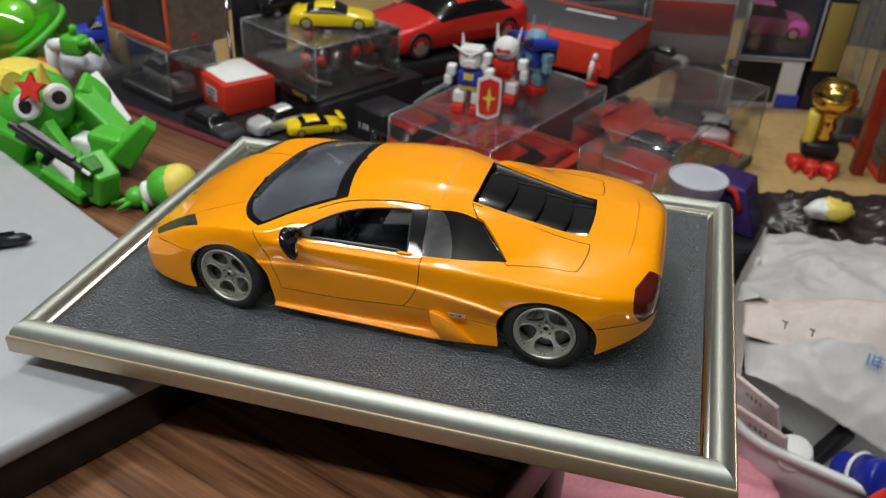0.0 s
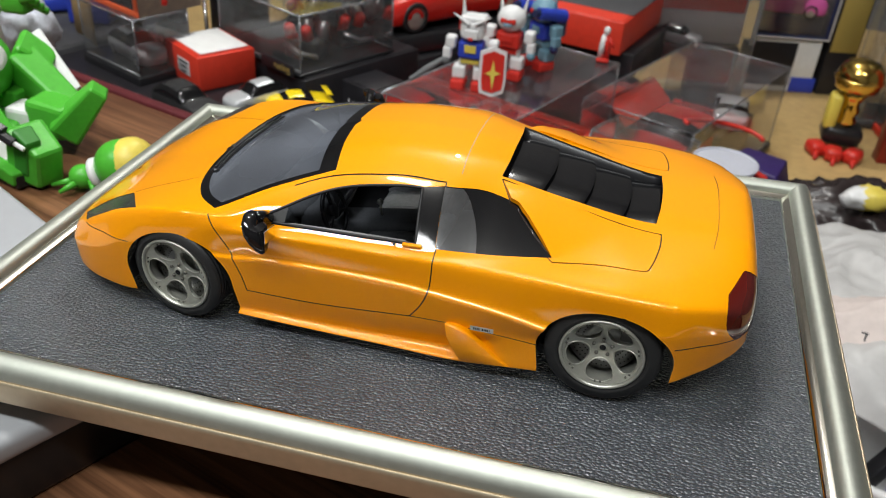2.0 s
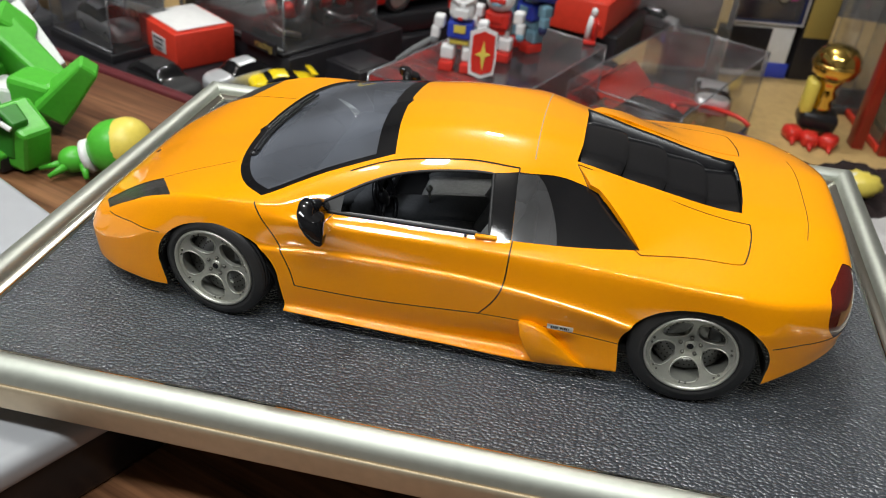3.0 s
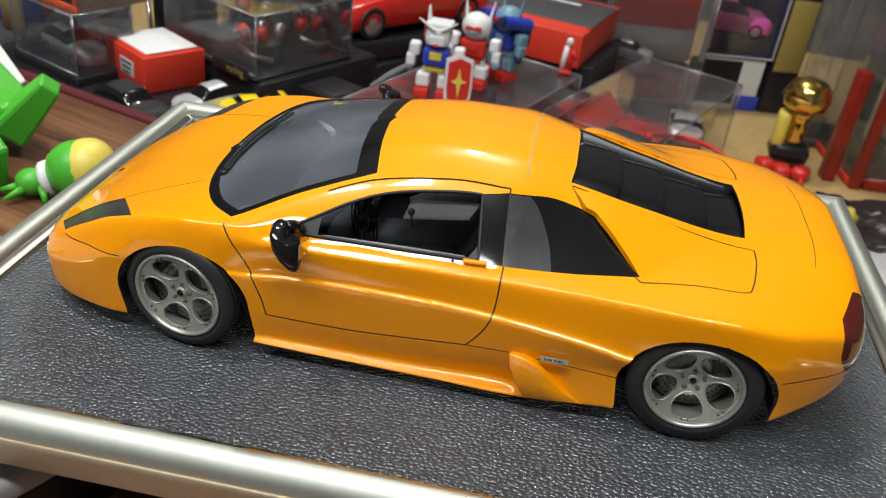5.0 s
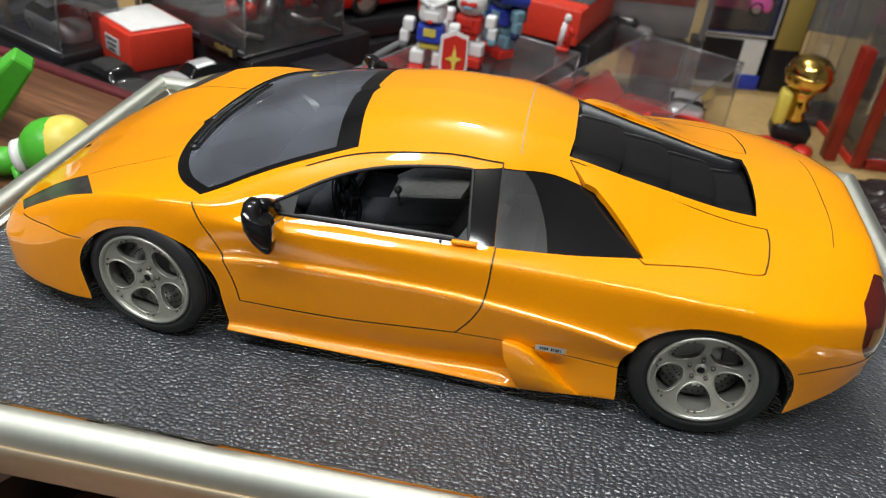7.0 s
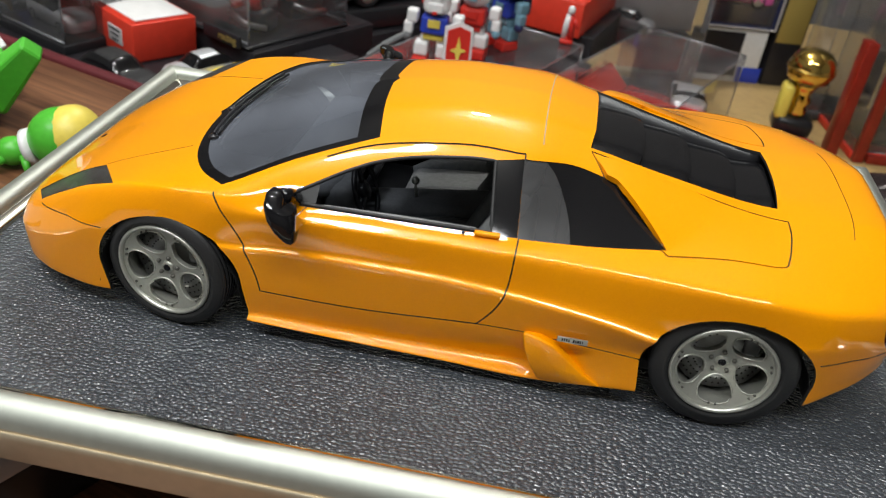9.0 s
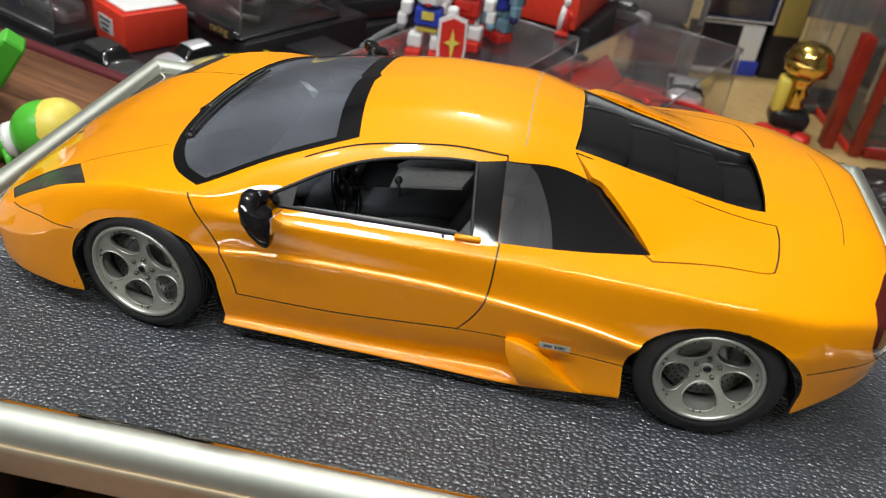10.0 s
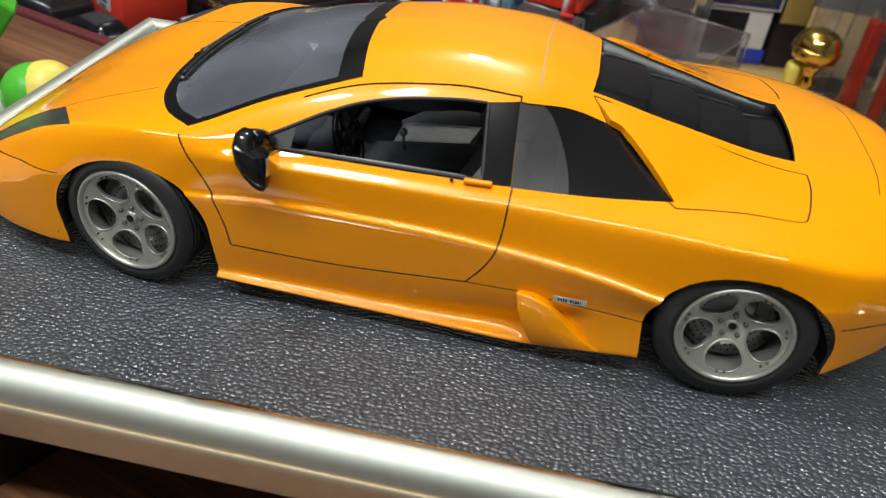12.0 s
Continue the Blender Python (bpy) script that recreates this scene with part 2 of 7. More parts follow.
def box(bm, cx, cy, cz, sx, sy, sz, bevel=0.0, turn=None, index=0, segments=2):
    """Adds a box by its centre and size, with rounded edges if bevel is given."""
    r = bmesh.ops.create_cube(bm, size=1)
    vs = r["verts"]
    bmesh.ops.scale(bm, vec=(sx, sy, sz), verts=vs)
    fs = list({f for v in vs for f in v.link_faces})
    if bevel:
        es = list({e for v in vs for e in v.link_edges})
        out = bmesh.ops.bevel(bm, geom=es, offset=bevel, segments=segments, profile=0.5, affect="EDGES")
        fs = [f for f in out["faces"] if f.is_valid] + [f for f in fs if f.is_valid]
        vs = list({v for f in fs for v in f.verts})
        fs = list({f for v in vs for f in v.link_faces})
    for f in fs:
        f.material_index = index
    if turn is not None:
        bmesh.ops.transform(bm, matrix=turn, verts=vs)
    bmesh.ops.translate(bm, vec=(cx, cy, cz), verts=vs)
    return vs


def lathe(bm, profile, n=48, axis="z", index=0, close=False):
    """Turns a profile of (radius, height) round an axis."""
    rings = []
    for r, h in profile:
        ring = []
        for i in range(n):
            a = 2 * math.pi * i / n
            c, s = r * math.cos(a), r * math.sin(a)
            ring.append(bm.verts.new({"z": (c, s, h), "y": (c, h, s), "x": (h, c, s)}[axis]))
        rings.append(ring)
    pairs = list(zip(rings, rings[1:]))
    if close:
        pairs.append((rings[-1], rings[0]))
    made = []
    for a, b in pairs:
        for i in range(n):
            j = (i + 1) % n
            f = bm.faces.new((a[i], a[j], b[j], b[i]))
            f.material_index = index
            made.append(f)
    if not close:
        for ring in (rings[0], rings[-1]):
            f = bm.faces.new(ring)
            f.material_index = index
            made.append(f)
    bmesh.ops.recalc_face_normals(bm, faces=made)
    return [v for r in rings for v in r]


def tube(bm, points, radius, n=8, index=0, closed=False):
    """A round rod along points; radius is a number or one for each point."""
    pts = [Vector(p) for p in points]
    rings = []
    for k, p in enumerate(pts):
        a = pts[k - 1] if k or closed else p
        b = pts[(k + 1) % len(pts)] if k < len(pts) - 1 or closed else p
        d = (b - a).normalized()
        side = d.cross(Vector((0, 0, 1)) if abs(d.z) < 0.9 else Vector((1, 0, 0))).normalized()
        up = side.cross(d)
        r = radius[k] if isinstance(radius, (list, tuple)) else radius
        rings.append([bm.verts.new(p + r * (math.cos(2 * math.pi * i / n) * side + math.sin(2 * math.pi * i / n) * up)) for i in range(n)])
    made = []
    pairs = list(zip(rings, rings[1:])) + ([(rings[-1], rings[0])] if closed else [])
    for a, b in pairs:
        for i in range(n):
            j = (i + 1) % n
            made.append(bm.faces.new((a[i], a[j], b[j], b[i])))
    if not closed:
        made += [bm.faces.new(rings[0]), bm.faces.new(rings[-1])]
    for f in made:
        f.material_index = index
    bmesh.ops.recalc_face_normals(bm, faces=made)
    return [v for r in rings for v in r]


def ball(bm, cx, cy, cz, rx, ry, rz, index=0, u=16, v=10, turn=None):
    r = bmesh.ops.create_uvsphere(bm, u_segments=u, v_segments=v, radius=1)
    vs = r["verts"]
    bmesh.ops.scale(bm, vec=(rx, ry, rz), verts=vs)
    if turn is not None:
        bmesh.ops.transform(bm, matrix=turn, verts=vs)
    bmesh.ops.translate(bm, vec=(cx, cy, cz), verts=vs)
    for f in {f for w in vs for f in w.link_faces}:
        f.material_index = index
    return vs


def prism(bm, outline, z0, z1, index=0, bevel=0.0):
    """An upright block over an outline of (x, y)."""
    lo = [bm.verts.new((x, y, z0)) for x, y in outline]
    hi = [bm.verts.new((x, y, z1)) for x, y in outline]
    made = [bm.faces.new(lo), bm.faces.new(hi)]
    n = len(lo)
    for i in range(n):
        made.append(bm.faces.new((lo[i], lo[(i + 1) % n], hi[(i + 1) % n], hi[i])))
    for f in made:
        f.material_index = index
    bmesh.ops.recalc_face_normals(bm, faces=made)
    vs = lo + hi
    if bevel:
        es = list({e for f in made for e in f.edges})
        out = bmesh.ops.bevel(bm, geom=es, offset=bevel, segments=2, profile=0.5, affect="EDGES")
        for f in out["faces"]:
            f.material_index = index
        vs = list({v for f in out["faces"] for v in f.verts} | {v for v in vs if v.is_valid})
    return vs


def solidify(ob, thickness, offset=-1.0):
    md = ob.modifiers.new("thickness", "SOLIDIFY")
    md.thickness, md.offset, md.use_even_offset = thickness, offset, False
    return ob


# ---- the room and the desk ----
DESK_Z = 0.72
SHELF_Z = 0.465
DESK_TURN = -17.0

# Walls and ceiling are unseen additions; their tones set bounce light and reflections.
WALL = mat("unseen_dark_wall", (0.16, 0.156, 0.152), 0.8, vary=0.05, vary_scale=3, bump=0.2)
CEIL = mat("unseen_pale_ceiling", (0.36, 0.36, 0.35), 0.85, vary=0.04, vary_scale=3)
FLOOR = wood_material("floor_boards", (0.10, 0.06, 0.03), (0.26, 0.16, 0.09), 0.5, 0.4)


def slab(name, material, cx, cy, cz, sx, sy, sz, label, category):
    bm = bmesh.new()
    box(bm, 0, 0, 0, sx, sy, sz)
    ob = thing(name, bm, material, label, category, kind="structure", smooth=False)
    ob.location = (cx, cy, cz)
    return ob


slab("floor", FLOOR, 0, 0.3, -0.05, 4.2, 4.6, 0.1, "brown wooden floor under the furniture", "floor")
slab("ceiling", CEIL, 0, 0.3, 2.45, 4.2, 4.6, 0.1, "unseen ceiling added to close the room", "ceiling")
slab("wall_north", WALL, 0, 2.55, 1.2, 4.2, 0.1, 2.4, "unseen dark wall added behind the low table", "wall")
slab("wall_south", WALL, 0, -1.95, 1.2, 4.2, 0.1, 2.4, "unseen dark wall added to close the room", "wall")
slab("wall_west", WALL, -2.05, 0.3, 1.2, 0.1, 4.4, 2.4, "unseen dark wall added to close the room", "wall")
slab("wall_east", WALL, 2.05, 0.3, 1.2, 0.1, 4.4, 2.4, "unseen dark wall added to close the room", "wall")


def build_desk():
    """A desk with a wood laminate top, dark red edging and four legs."""
    root = holder("desk", Matrix.Translation((0.115, 0.105, 0)) @ pose(0, 0, 0, 0, 0, DESK_TURN), "brown wood laminate desk with dark red edging", "desk")
    w, d, t = 1.1, 0.62, 0.03
    bm = bmesh.new()
    box(bm, -w / 2, -d / 2, DESK_Z - t / 2, w, d, t, 0.001)
    part("desktop", bm, DESK_WOOD, root, "brown wood-grain laminate top")
    bm = bmesh.new()
    box(bm, -w / 2, 0.004, DESK_Z - t / 2 + 0.001, w + 0.016, 0.008, t + 0.004, 0.002)
    part("edging", bm, TRIM_RED, root, "dark red edging strip")
    bm = bmesh.new()
    box(bm, 0.004, -d / 2 - 0.001, DESK_Z - t / 2 + 0.001, 0.008, d - 0.002, t + 0.004, 0.002)
    part("edging", bm, TRIM_RED, root, "dark red edging strip")
    for x in (-0.04, -w + 0.04):
        for y in (-0.04, -d + 0.04):
            bm = bmesh.new()
            box(bm, x, y, (DESK_Z - t) / 2, 0.04, 0.04, DESK_Z - t - 0.001, 0.003)
            part("leg", bm, BLACK_SATIN, root)
    return root


build_desk()


def build_low_table():
    """A low table with a tan board, on which the boxes are piled."""
    root = holder("low_table", Matrix.Translation((0.23, 0.90, 0)), "low table with a tan wooden top crowded with boxes", "table")
    bm = bmesh.new()
    box(bm, 0, 0, SHELF_Z - 0.0125, 2.14, 1.58, 0.025, 0.002)
    part("tabletop", bm, TAN, root, "tan board top")
    for x in (-1.0, 1.0):
        for y in (-0.73, 0.73):
            bm = bmesh.new()
            box(bm, x, y, (SHELF_Z - 0.025) / 2, 0.05, 0.05, SHELF_Z - 0.026, 0.004)
            part("leg", bm, BLACK_SATIN, root)
    return root


build_low_table()


def build_display_base():
    """The car's display base: a leather-covered board in a silver moulding with mitred corners."""
    root = holder("display_stand", STAND.copy(), "rectangular display base with black grained leather in a silver frame", "display base")
    x0, x1, y0, y1 = -0.1455, 0.1412, -0.0888, 0.1045
    bm = bmesh.new()
    box(bm, (x0 + x1) / 2, (y0 + y1) / 2, -0.004, x1 - x0 + 0.004, y1 - y0 + 0.004, 0.008)
    part("leather_board", bm, LEATHER, root, "black grained leather surface", smooth=False)
    prof = [(-0.0006, -0.0083), (-0.0006, 0.0012), (-0.0003, 0.0016), (0.0020, 0.0025), (0.0026, 0.0026), (0.0030, 0.0036), (0.0040, 0.0050), (0.0056, 0.0060), (0.0074, 0.0062), (0.0092, 0.0056), (0.0108, 0.0043), (0.0119, 0.0028), (0.0124, 0.0012), (0.0126, 0.0007), (0.0130, 0.0008), (0.0135, 0.0004), (0.0138, -0.0006), (0.0138, -0.0074), (0.0132, -0.0082), (0.002, -0.0084)]
    corners = [(x0, y0, -1, -1), (x1, y0, 1, -1), (x1, y1, 1, 1), (x0, y1, -1, 1)]
    for k in range(4):
        bm = bmesh.new()
        a, b = corners[k], corners[(k + 1) % 4]
        ends = []
        for i, (cx, cy, sx, sy) in enumerate((a, b)):
            ends.append([bm.verts.new((cx + sx * o, cy + sy * o, h)) for o, h in prof])
        n = len(prof)
        for i in range(n):
            f = bm.faces.new((ends[0][i], ends[0][(i + 1) % n], ends[1][(i + 1) % n], ends[1][i]))
            f.material_index = 1 if i in (1, 2, 3) else 2 if 12 <= i else 0
        bm.faces.new(ends[0])
        bm.faces.new(ends[1])
        bmesh.ops.recalc_face_normals(bm, faces=bm.faces)
        for f in bm.faces:
            f.smooth = True
        ob = part("moulding", bm, [SILVER, POLISHED, CHAMPAGNE], root, "silver picture-frame moulding", smooth=False)
        for p in ob.data.polygons:
            p.use_smooth = len(p.vertices) == 4
        ob.data.set_sharp_from_angle(angle=radians(50))
    return root


build_display_base()


# ---- the model car: body shell by sections, then cut into its panels (millimetres inside) ----
MM = 0.001
SIDE, TOP = (0, 2), (0, 1)

# each line along the car: half width and height over the length
BODY_LINES = [
    (curve(-130, 10, -126, 25, -115, 38.5, -105, 44.5, -95, 48, -80, 49.5, -60, 51.5, -50, 52.2, 0, 52.4, 24, 53, 54, 52, 74, 52.5, 90, 51.5, 105, 47, 115, 42, 122, 35, 124, 28),
     curve(-130, 8, -115, 6.6, -95, 6, -50, 5.4, 0, 4.2, 24, 3.9, 54, 5.8, 80, 7.5, 92, 9, 105, 13, 115, 16.5, 124, 20)),
    (curve(-130, 12, -126, 27, -115, 40.5, -105, 46.5, -95, 50, -80, 51.5, -60, 53.3, -50, 52.9, 0, 53.1, 24, 53.6, 54, 54, 74, 54.5, 90, 53.5, 105, 49, 115, 44, 122, 37, 124, 30),
     curve(-130, 8.5, -126, 8, -115, 7.5, -95, 7, -60, 7.3, -50, 6.3, 0, 5.1, 24, 4.8, 54, 7.0, 80, 8.5, 92, 10, 105, 14, 115, 17.5, 124, 21)),
    (curve(-130, 12.3, -126, 27.3, -115, 40.8, -105, 46.8, -95, 50.2, -80, 51.8, -62, 52.6, -52, 51.6, -46, 50.9, 0, 50.4, 22, 49.9, 28, 51.2, 40, 53.2, 54, 54, 74, 54.7, 90, 53.8, 105, 49.6, 115, 44.6, 122, 37.4, 124, 30.5),
     curve(-130, 9.6, -126, 9.4, -115, 9.2, -95, 9.8, -60, 9.0, -50, 7.6, -20, 7.0, 22, 6.9, 34, 10.0, 54, 12, 80, 12.8, 92, 14, 105, 17, 115, 20, 124, 23)),
    (curve(-130, 12.5, -126, 27.5, -115, 41, -105, 47, -95, 50.5, -80, 52.5, -60, 52.4, -45, 52.5, 0, 52.9, 24, 53.4, 40, 53.8, 54, 54.2, 74, 55, 90, 54.5, 105, 50.5, 115, 45.5, 122, 38, 124, 31),
     curve(-130, 11, -126, 11.5, -115, 12, -105, 13, -95, 15, -80, 17, -60, 17, 0, 17.3, 34, 18, 54, 18.5, 74, 20, 90, 20.5, 105, 21.5, 115, 23, 124, 25)),
    (curve(-130, 13, -126, 28, -115, 41, -105, 47.2, -95, 51, -80, 52.9, -66, 53.1, -50, 53.2, -40, 53.4, 0, 54, 15, 54.6, 34, 55.8, 54, 56.6, 74, 57, 90, 56, 105, 52, 115, 47, 122, 39.5, 124, 32),
     CREASE_Z := curve(-130, 12.5, -126, 14.5, -115, 17, -105, 20, -95, 25, -80, 27.5, -66, 28.0, -53, 28.6, -40, 30.0, -19, 30.7, 0, 30.6, 17, 29.9, 34, 28.7, 47, 27.0, 56, 25.4, 74, 27, 90, 30, 105, 31, 115, 29.5, 124, 28)),
    (curve(-130, 13, -126, 27, -115, 39.5, -105, 45.5, -95, 49.5, -80, 52.0, -66, 52.2, -40, 52.4, 0, 52.6, 15, 52.9, 34, 53.5, 54, 54.6, 74, 56, 90, 55, 105, 51, 115, 46.5, 122, 39, 124, 31.5),
     curve(-130, 14, -126, 17.5, -115, 22.5, -105, 27.5, -95, 32, -80, 36.5, -66, 38.0, -40, 39.6, 0, 40.2, 34, 40.8, 54, 41, 74, 41, 90, 40, 105, 39, 115, 36.5, 124, 31)),
    (curve(-130, 12, -126, 24, -115, 36, -105, 42, -95, 46, -80, 49, -66, 50.5, -58, 50.5, -40, 50, 0, 50, 15, 50.3, 34, 49.5, 54, 47.8, 74, 47.6, 90, 45.6, 105, 41.8, 115, 38.8, 122, 34, 124, 29),
     curve(-130, 15.5, -126, 20, -115, 27, -105, 33, -95, 38, -80, 42, -66, 43, -58, 43, -40, 41.8, -21, 41.8, 0, 42.3, 15, 42.8, 34, 43.4, 54, 43.8, 74, 43.8, 90, 43.4, 105, 42.4, 115, 40.8, 122, 37.5, 124, 33)),
    (curve(-130, 8, -126, 16, -115, 24, -100, 32, -80, 41, -66, 46, -58, 47.5, -40, 39.5, -21, 32, 0, 30, 15, 29.5, 34, 24.5, 54, 21.5, 85, 19, 105, 18, 120, 16, 124, 12),
     curve(-130, 16.8, -126, 22, -115, 29, -100, 36.2, -80, 42, -66, 43.8, -58, 44.3, -40, 50.3, -21, 55.4, 0, 58, 15, 58.2, 34, 56, 54, 52, 85, 46.6, 105, 46.4, 118, 45, 122, 41, 124, 36)),
    (curve(-130, 4, -126, 8, -115, 12, -100, 16, -80, 20, -66, 23, -58, 23.5, -40, 20, -21, 16, 15, 15, 34, 12.5, 54, 11, 85, 9.5, 124, 6),
     curve(-130, 17, -126, 22.2, -115, 29.2, -100, 36, -80, 41.6, -66, 45.6, -58, 48.2, -40, 54.8, -21, 60, 0, 62.2, 15, 61.8, 34, 58.8, 54, 53.6, 85, 47, 105, 46.6, 118, 45.2, 122, 41.3, 124, 36.3)),
    (lambda x: 0.0,
     curve(-130, 17, -126, 22.2, -115, 29, -100, 35.6, -80, 41.2, -70, 44.8, -58, 49.4, -40, 55.8, -21, 61, 0, 63, 15, 62.6, 34, 59.4, 54, 54, 85, 47, 105, 46.6, 118, 45.2, 122, 41.3, 124, 36.3)),
]
# a small rounded ledge along the doors, just over the widest line
LEDGE = curve(-130, 0, -66, 0, -56, 0.8, -46, 1.12, 0, 1.18, 30, 1.2, 60, 1.2, 90, 0.2, 100, 0, 124, 0)
WIDEST_Y = BODY_LINES[4][0]
BODY_LINES.insert(5, (lambda x: WIDEST_Y(x) - LEDGE(x), lambda x: CREASE_Z(x) + 1.8))
SPANS = (2, 4, 6, 8, 8, 6, 6, 16, 9, 9)
KEY_LINES = len(SPANS) + 1


NOSE_WIDER = curve(-130, 9, -126, 8.5, -115, 5.5, -105, 3, -95, 1.2, -85, 0, 124, 0)


def section(x):
    """The half section at x, from the sill to the centreline, as (y, z)."""
    ys = [f(x) + NOSE_WIDER(x) * (1, 1, 1, 1, 1, 1, 1, 1, 0.7, 0.35, 0)[k] for k, (f, _) in enumerate(BODY_LINES)]
    zs = [g(x) for _, g in BODY_LINES]
    fy = curve(*[v for i in range(KEY_LINES) for v in (i, ys[i])])
    fz = curve(*[v for i in range(KEY_LINES) for v in (i, zs[i])])
    out = []
    for k, n in enumerate(SPANS):
        out += [(fy(k + i / n), fz(k + i / n)) for i in range(n)]
    return out + [(0.0, zs[-1])]


def body_half():
    """The near half of the shell, each face marked with its place round the section."""
    bm = bmesh.new()
    ring = bm.faces.layers.int.new("ring")
    xs = sorted(set([-130, -129, -127.5, -126] + [-124 + 1.9 * i for i in range(130)] + [121, 122.2, 123.2, 124]))
    xs = [x for x in xs if x <= 124]
    rows = [[bm.verts.new((x if x < 95 else 95 + 0.8 * (x - 95), -y, z)) for y, z in section(x)] for x in xs]
    for a, b in zip(rows, rows[1:]):
        for j in range(len(a) - 1):
            f = bm.faces.new((a[j], b[j], b[j + 1], a[j + 1]))
            f[ring] = j
    for row, flip in ((rows[0], True), (rows[-1], False)):
        low = bm.verts.new((row[0].co.x, 0, row[0].co.z))
        f = bm.faces.new([*row, low] if flip else [low, *reversed(row)])
        f[ring] = 0
    bmesh.ops.recalc_face_normals(bm, faces=bm.faces)
    if sum(f.normal.z * f.calc_area() for f in bm.faces if f.calc_center_median().z > 35) < 0:
        bmesh.ops.reverse_faces(bm, faces=bm.faces)
    return bm, ring


def split_along(bm, faces_near, p, q, axes):
    """Cuts the faces that the segment p-q crosses, seen along the third axis."""
    u, v = axes
    (px, py), (qx, qy) = p, q
    dx, dy = qx - px, qy - py
    n = math.hypot(dx, dy)
    if n < 1e-6:
        return
    nx, ny = -dy / n, dx / n
    lo, hi = (min(px, qx) - 0.3, min(py, qy) - 0.3), (max(px, qx) + 0.3, max(py, qy) + 0.3)
    hit = []
    for f in faces_near():
        us = [w.co[u] for w in f.verts]
        vs = [w.co[v] for w in f.verts]
        if max(us) < lo[0] or min(us) > hi[0] or max(vs) < lo[1] or min(vs) > hi[1]:
            continue
        ds = [(a - px) * nx + (b - py) * ny for a, b in zip(us, vs)]
        if min(ds) < -1e-5 and max(ds) > 1e-5:
            hit.append(f)
    if hit:
        co, no = [0, 0, 0], [0, 0, 0]
        co[u], co[v], no[u], no[v] = px, py, nx, ny
        geom = hit + list({e for f in hit for e in f.edges}) + list({w for f in hit for w in f.verts})
        bmesh.ops.bisect_plane(bm, geom=geom, dist=1e-5, plane_co=co, plane_no=no)


def inside(poly, x, y):
    r = False
    n = len(poly)
    for i in range(n):
        (x0, y0), (x1, y1) = poly[i], poly[(i + 1) % n]
        if (y0 > y) != (y1 > y) and x < (x1 - x0) * (y - y0) / (y1 - y0) + x0:
            r = not r
    return r


def rounded(points, n=5, closed=True):
    """A smooth outline through a few points; a third value of 1 keeps a corner sharp."""
    out = []
    m = len(points)
    last = m if closed else m - 1
    for i in range(last):
        p1, p2 = points[i], points[(i + 1) % m]
        p0 = points[(i - 1) % m] if closed or i else p1
        p3 = points[(i + 2) % m] if closed or i + 2 < m else p2
        if len(p1) > 2:
            p0 = p1
        if len(p2) > 2:
            p3 = p2
        for k in range(n):
            t = k / n
            out.append(tuple(0.5 * (2 * p1[c] + (p2[c] - p0[c]) * t + (2 * p0[c] - 5 * p1[c] + 4 * p2[c] - p3[c]) * t * t + (3 * p1[c] - p0[c] - 3 * p2[c] + p3[c]) * t ** 3) for c in (0, 1)))
    if not closed:
        out.append(tuple(points[-1][:2]))
    return out


def stroke(line, width, closed=False):
    """Quads of a line of some width, to be cut out as a shut line."""
    pts = line + [line[0]] if closed else line
    quads = []
    for (ax, ay), (bx, by) in zip(pts, pts[1:]):
        n = math.hypot(bx - ax, by - ay)
        if n < 1e-6:
            continue
        nx, ny = -(by - ay) / n * width / 2, (bx - ax) / n * width / 2
        quads.append([(ax + nx, ay + ny), (bx + nx, by + ny), (bx - nx, by - ny), (ax - nx, ay - ny)])
    return quads


def oval(cx, cy, rx, ry, n=44):
    return [(cx + rx * math.cos(2 * math.pi * i / n), cy + ry * math.sin(2 * math.pi * i / n)) for i in range(n)]


def wheel_arch(cx, cy, rx, ry, front, rear):
    """An upper half oval whose sides run almost straight down to the sill."""
    top = [(cx + rx * math.cos(math.pi * i / 26), cy + ry * math.sin(math.pi * i / 26)) for i in range(27)]
    return [(rear, -4.0), (rear + 0.2, cy * 0.5)] + top + [(front - 0.2, cy * 0.5), (front, -4.0)]


R6 = sum(SPANS[:8])
R5 = sum(SPANS[:7])
R3 = sum(SPANS[:4])
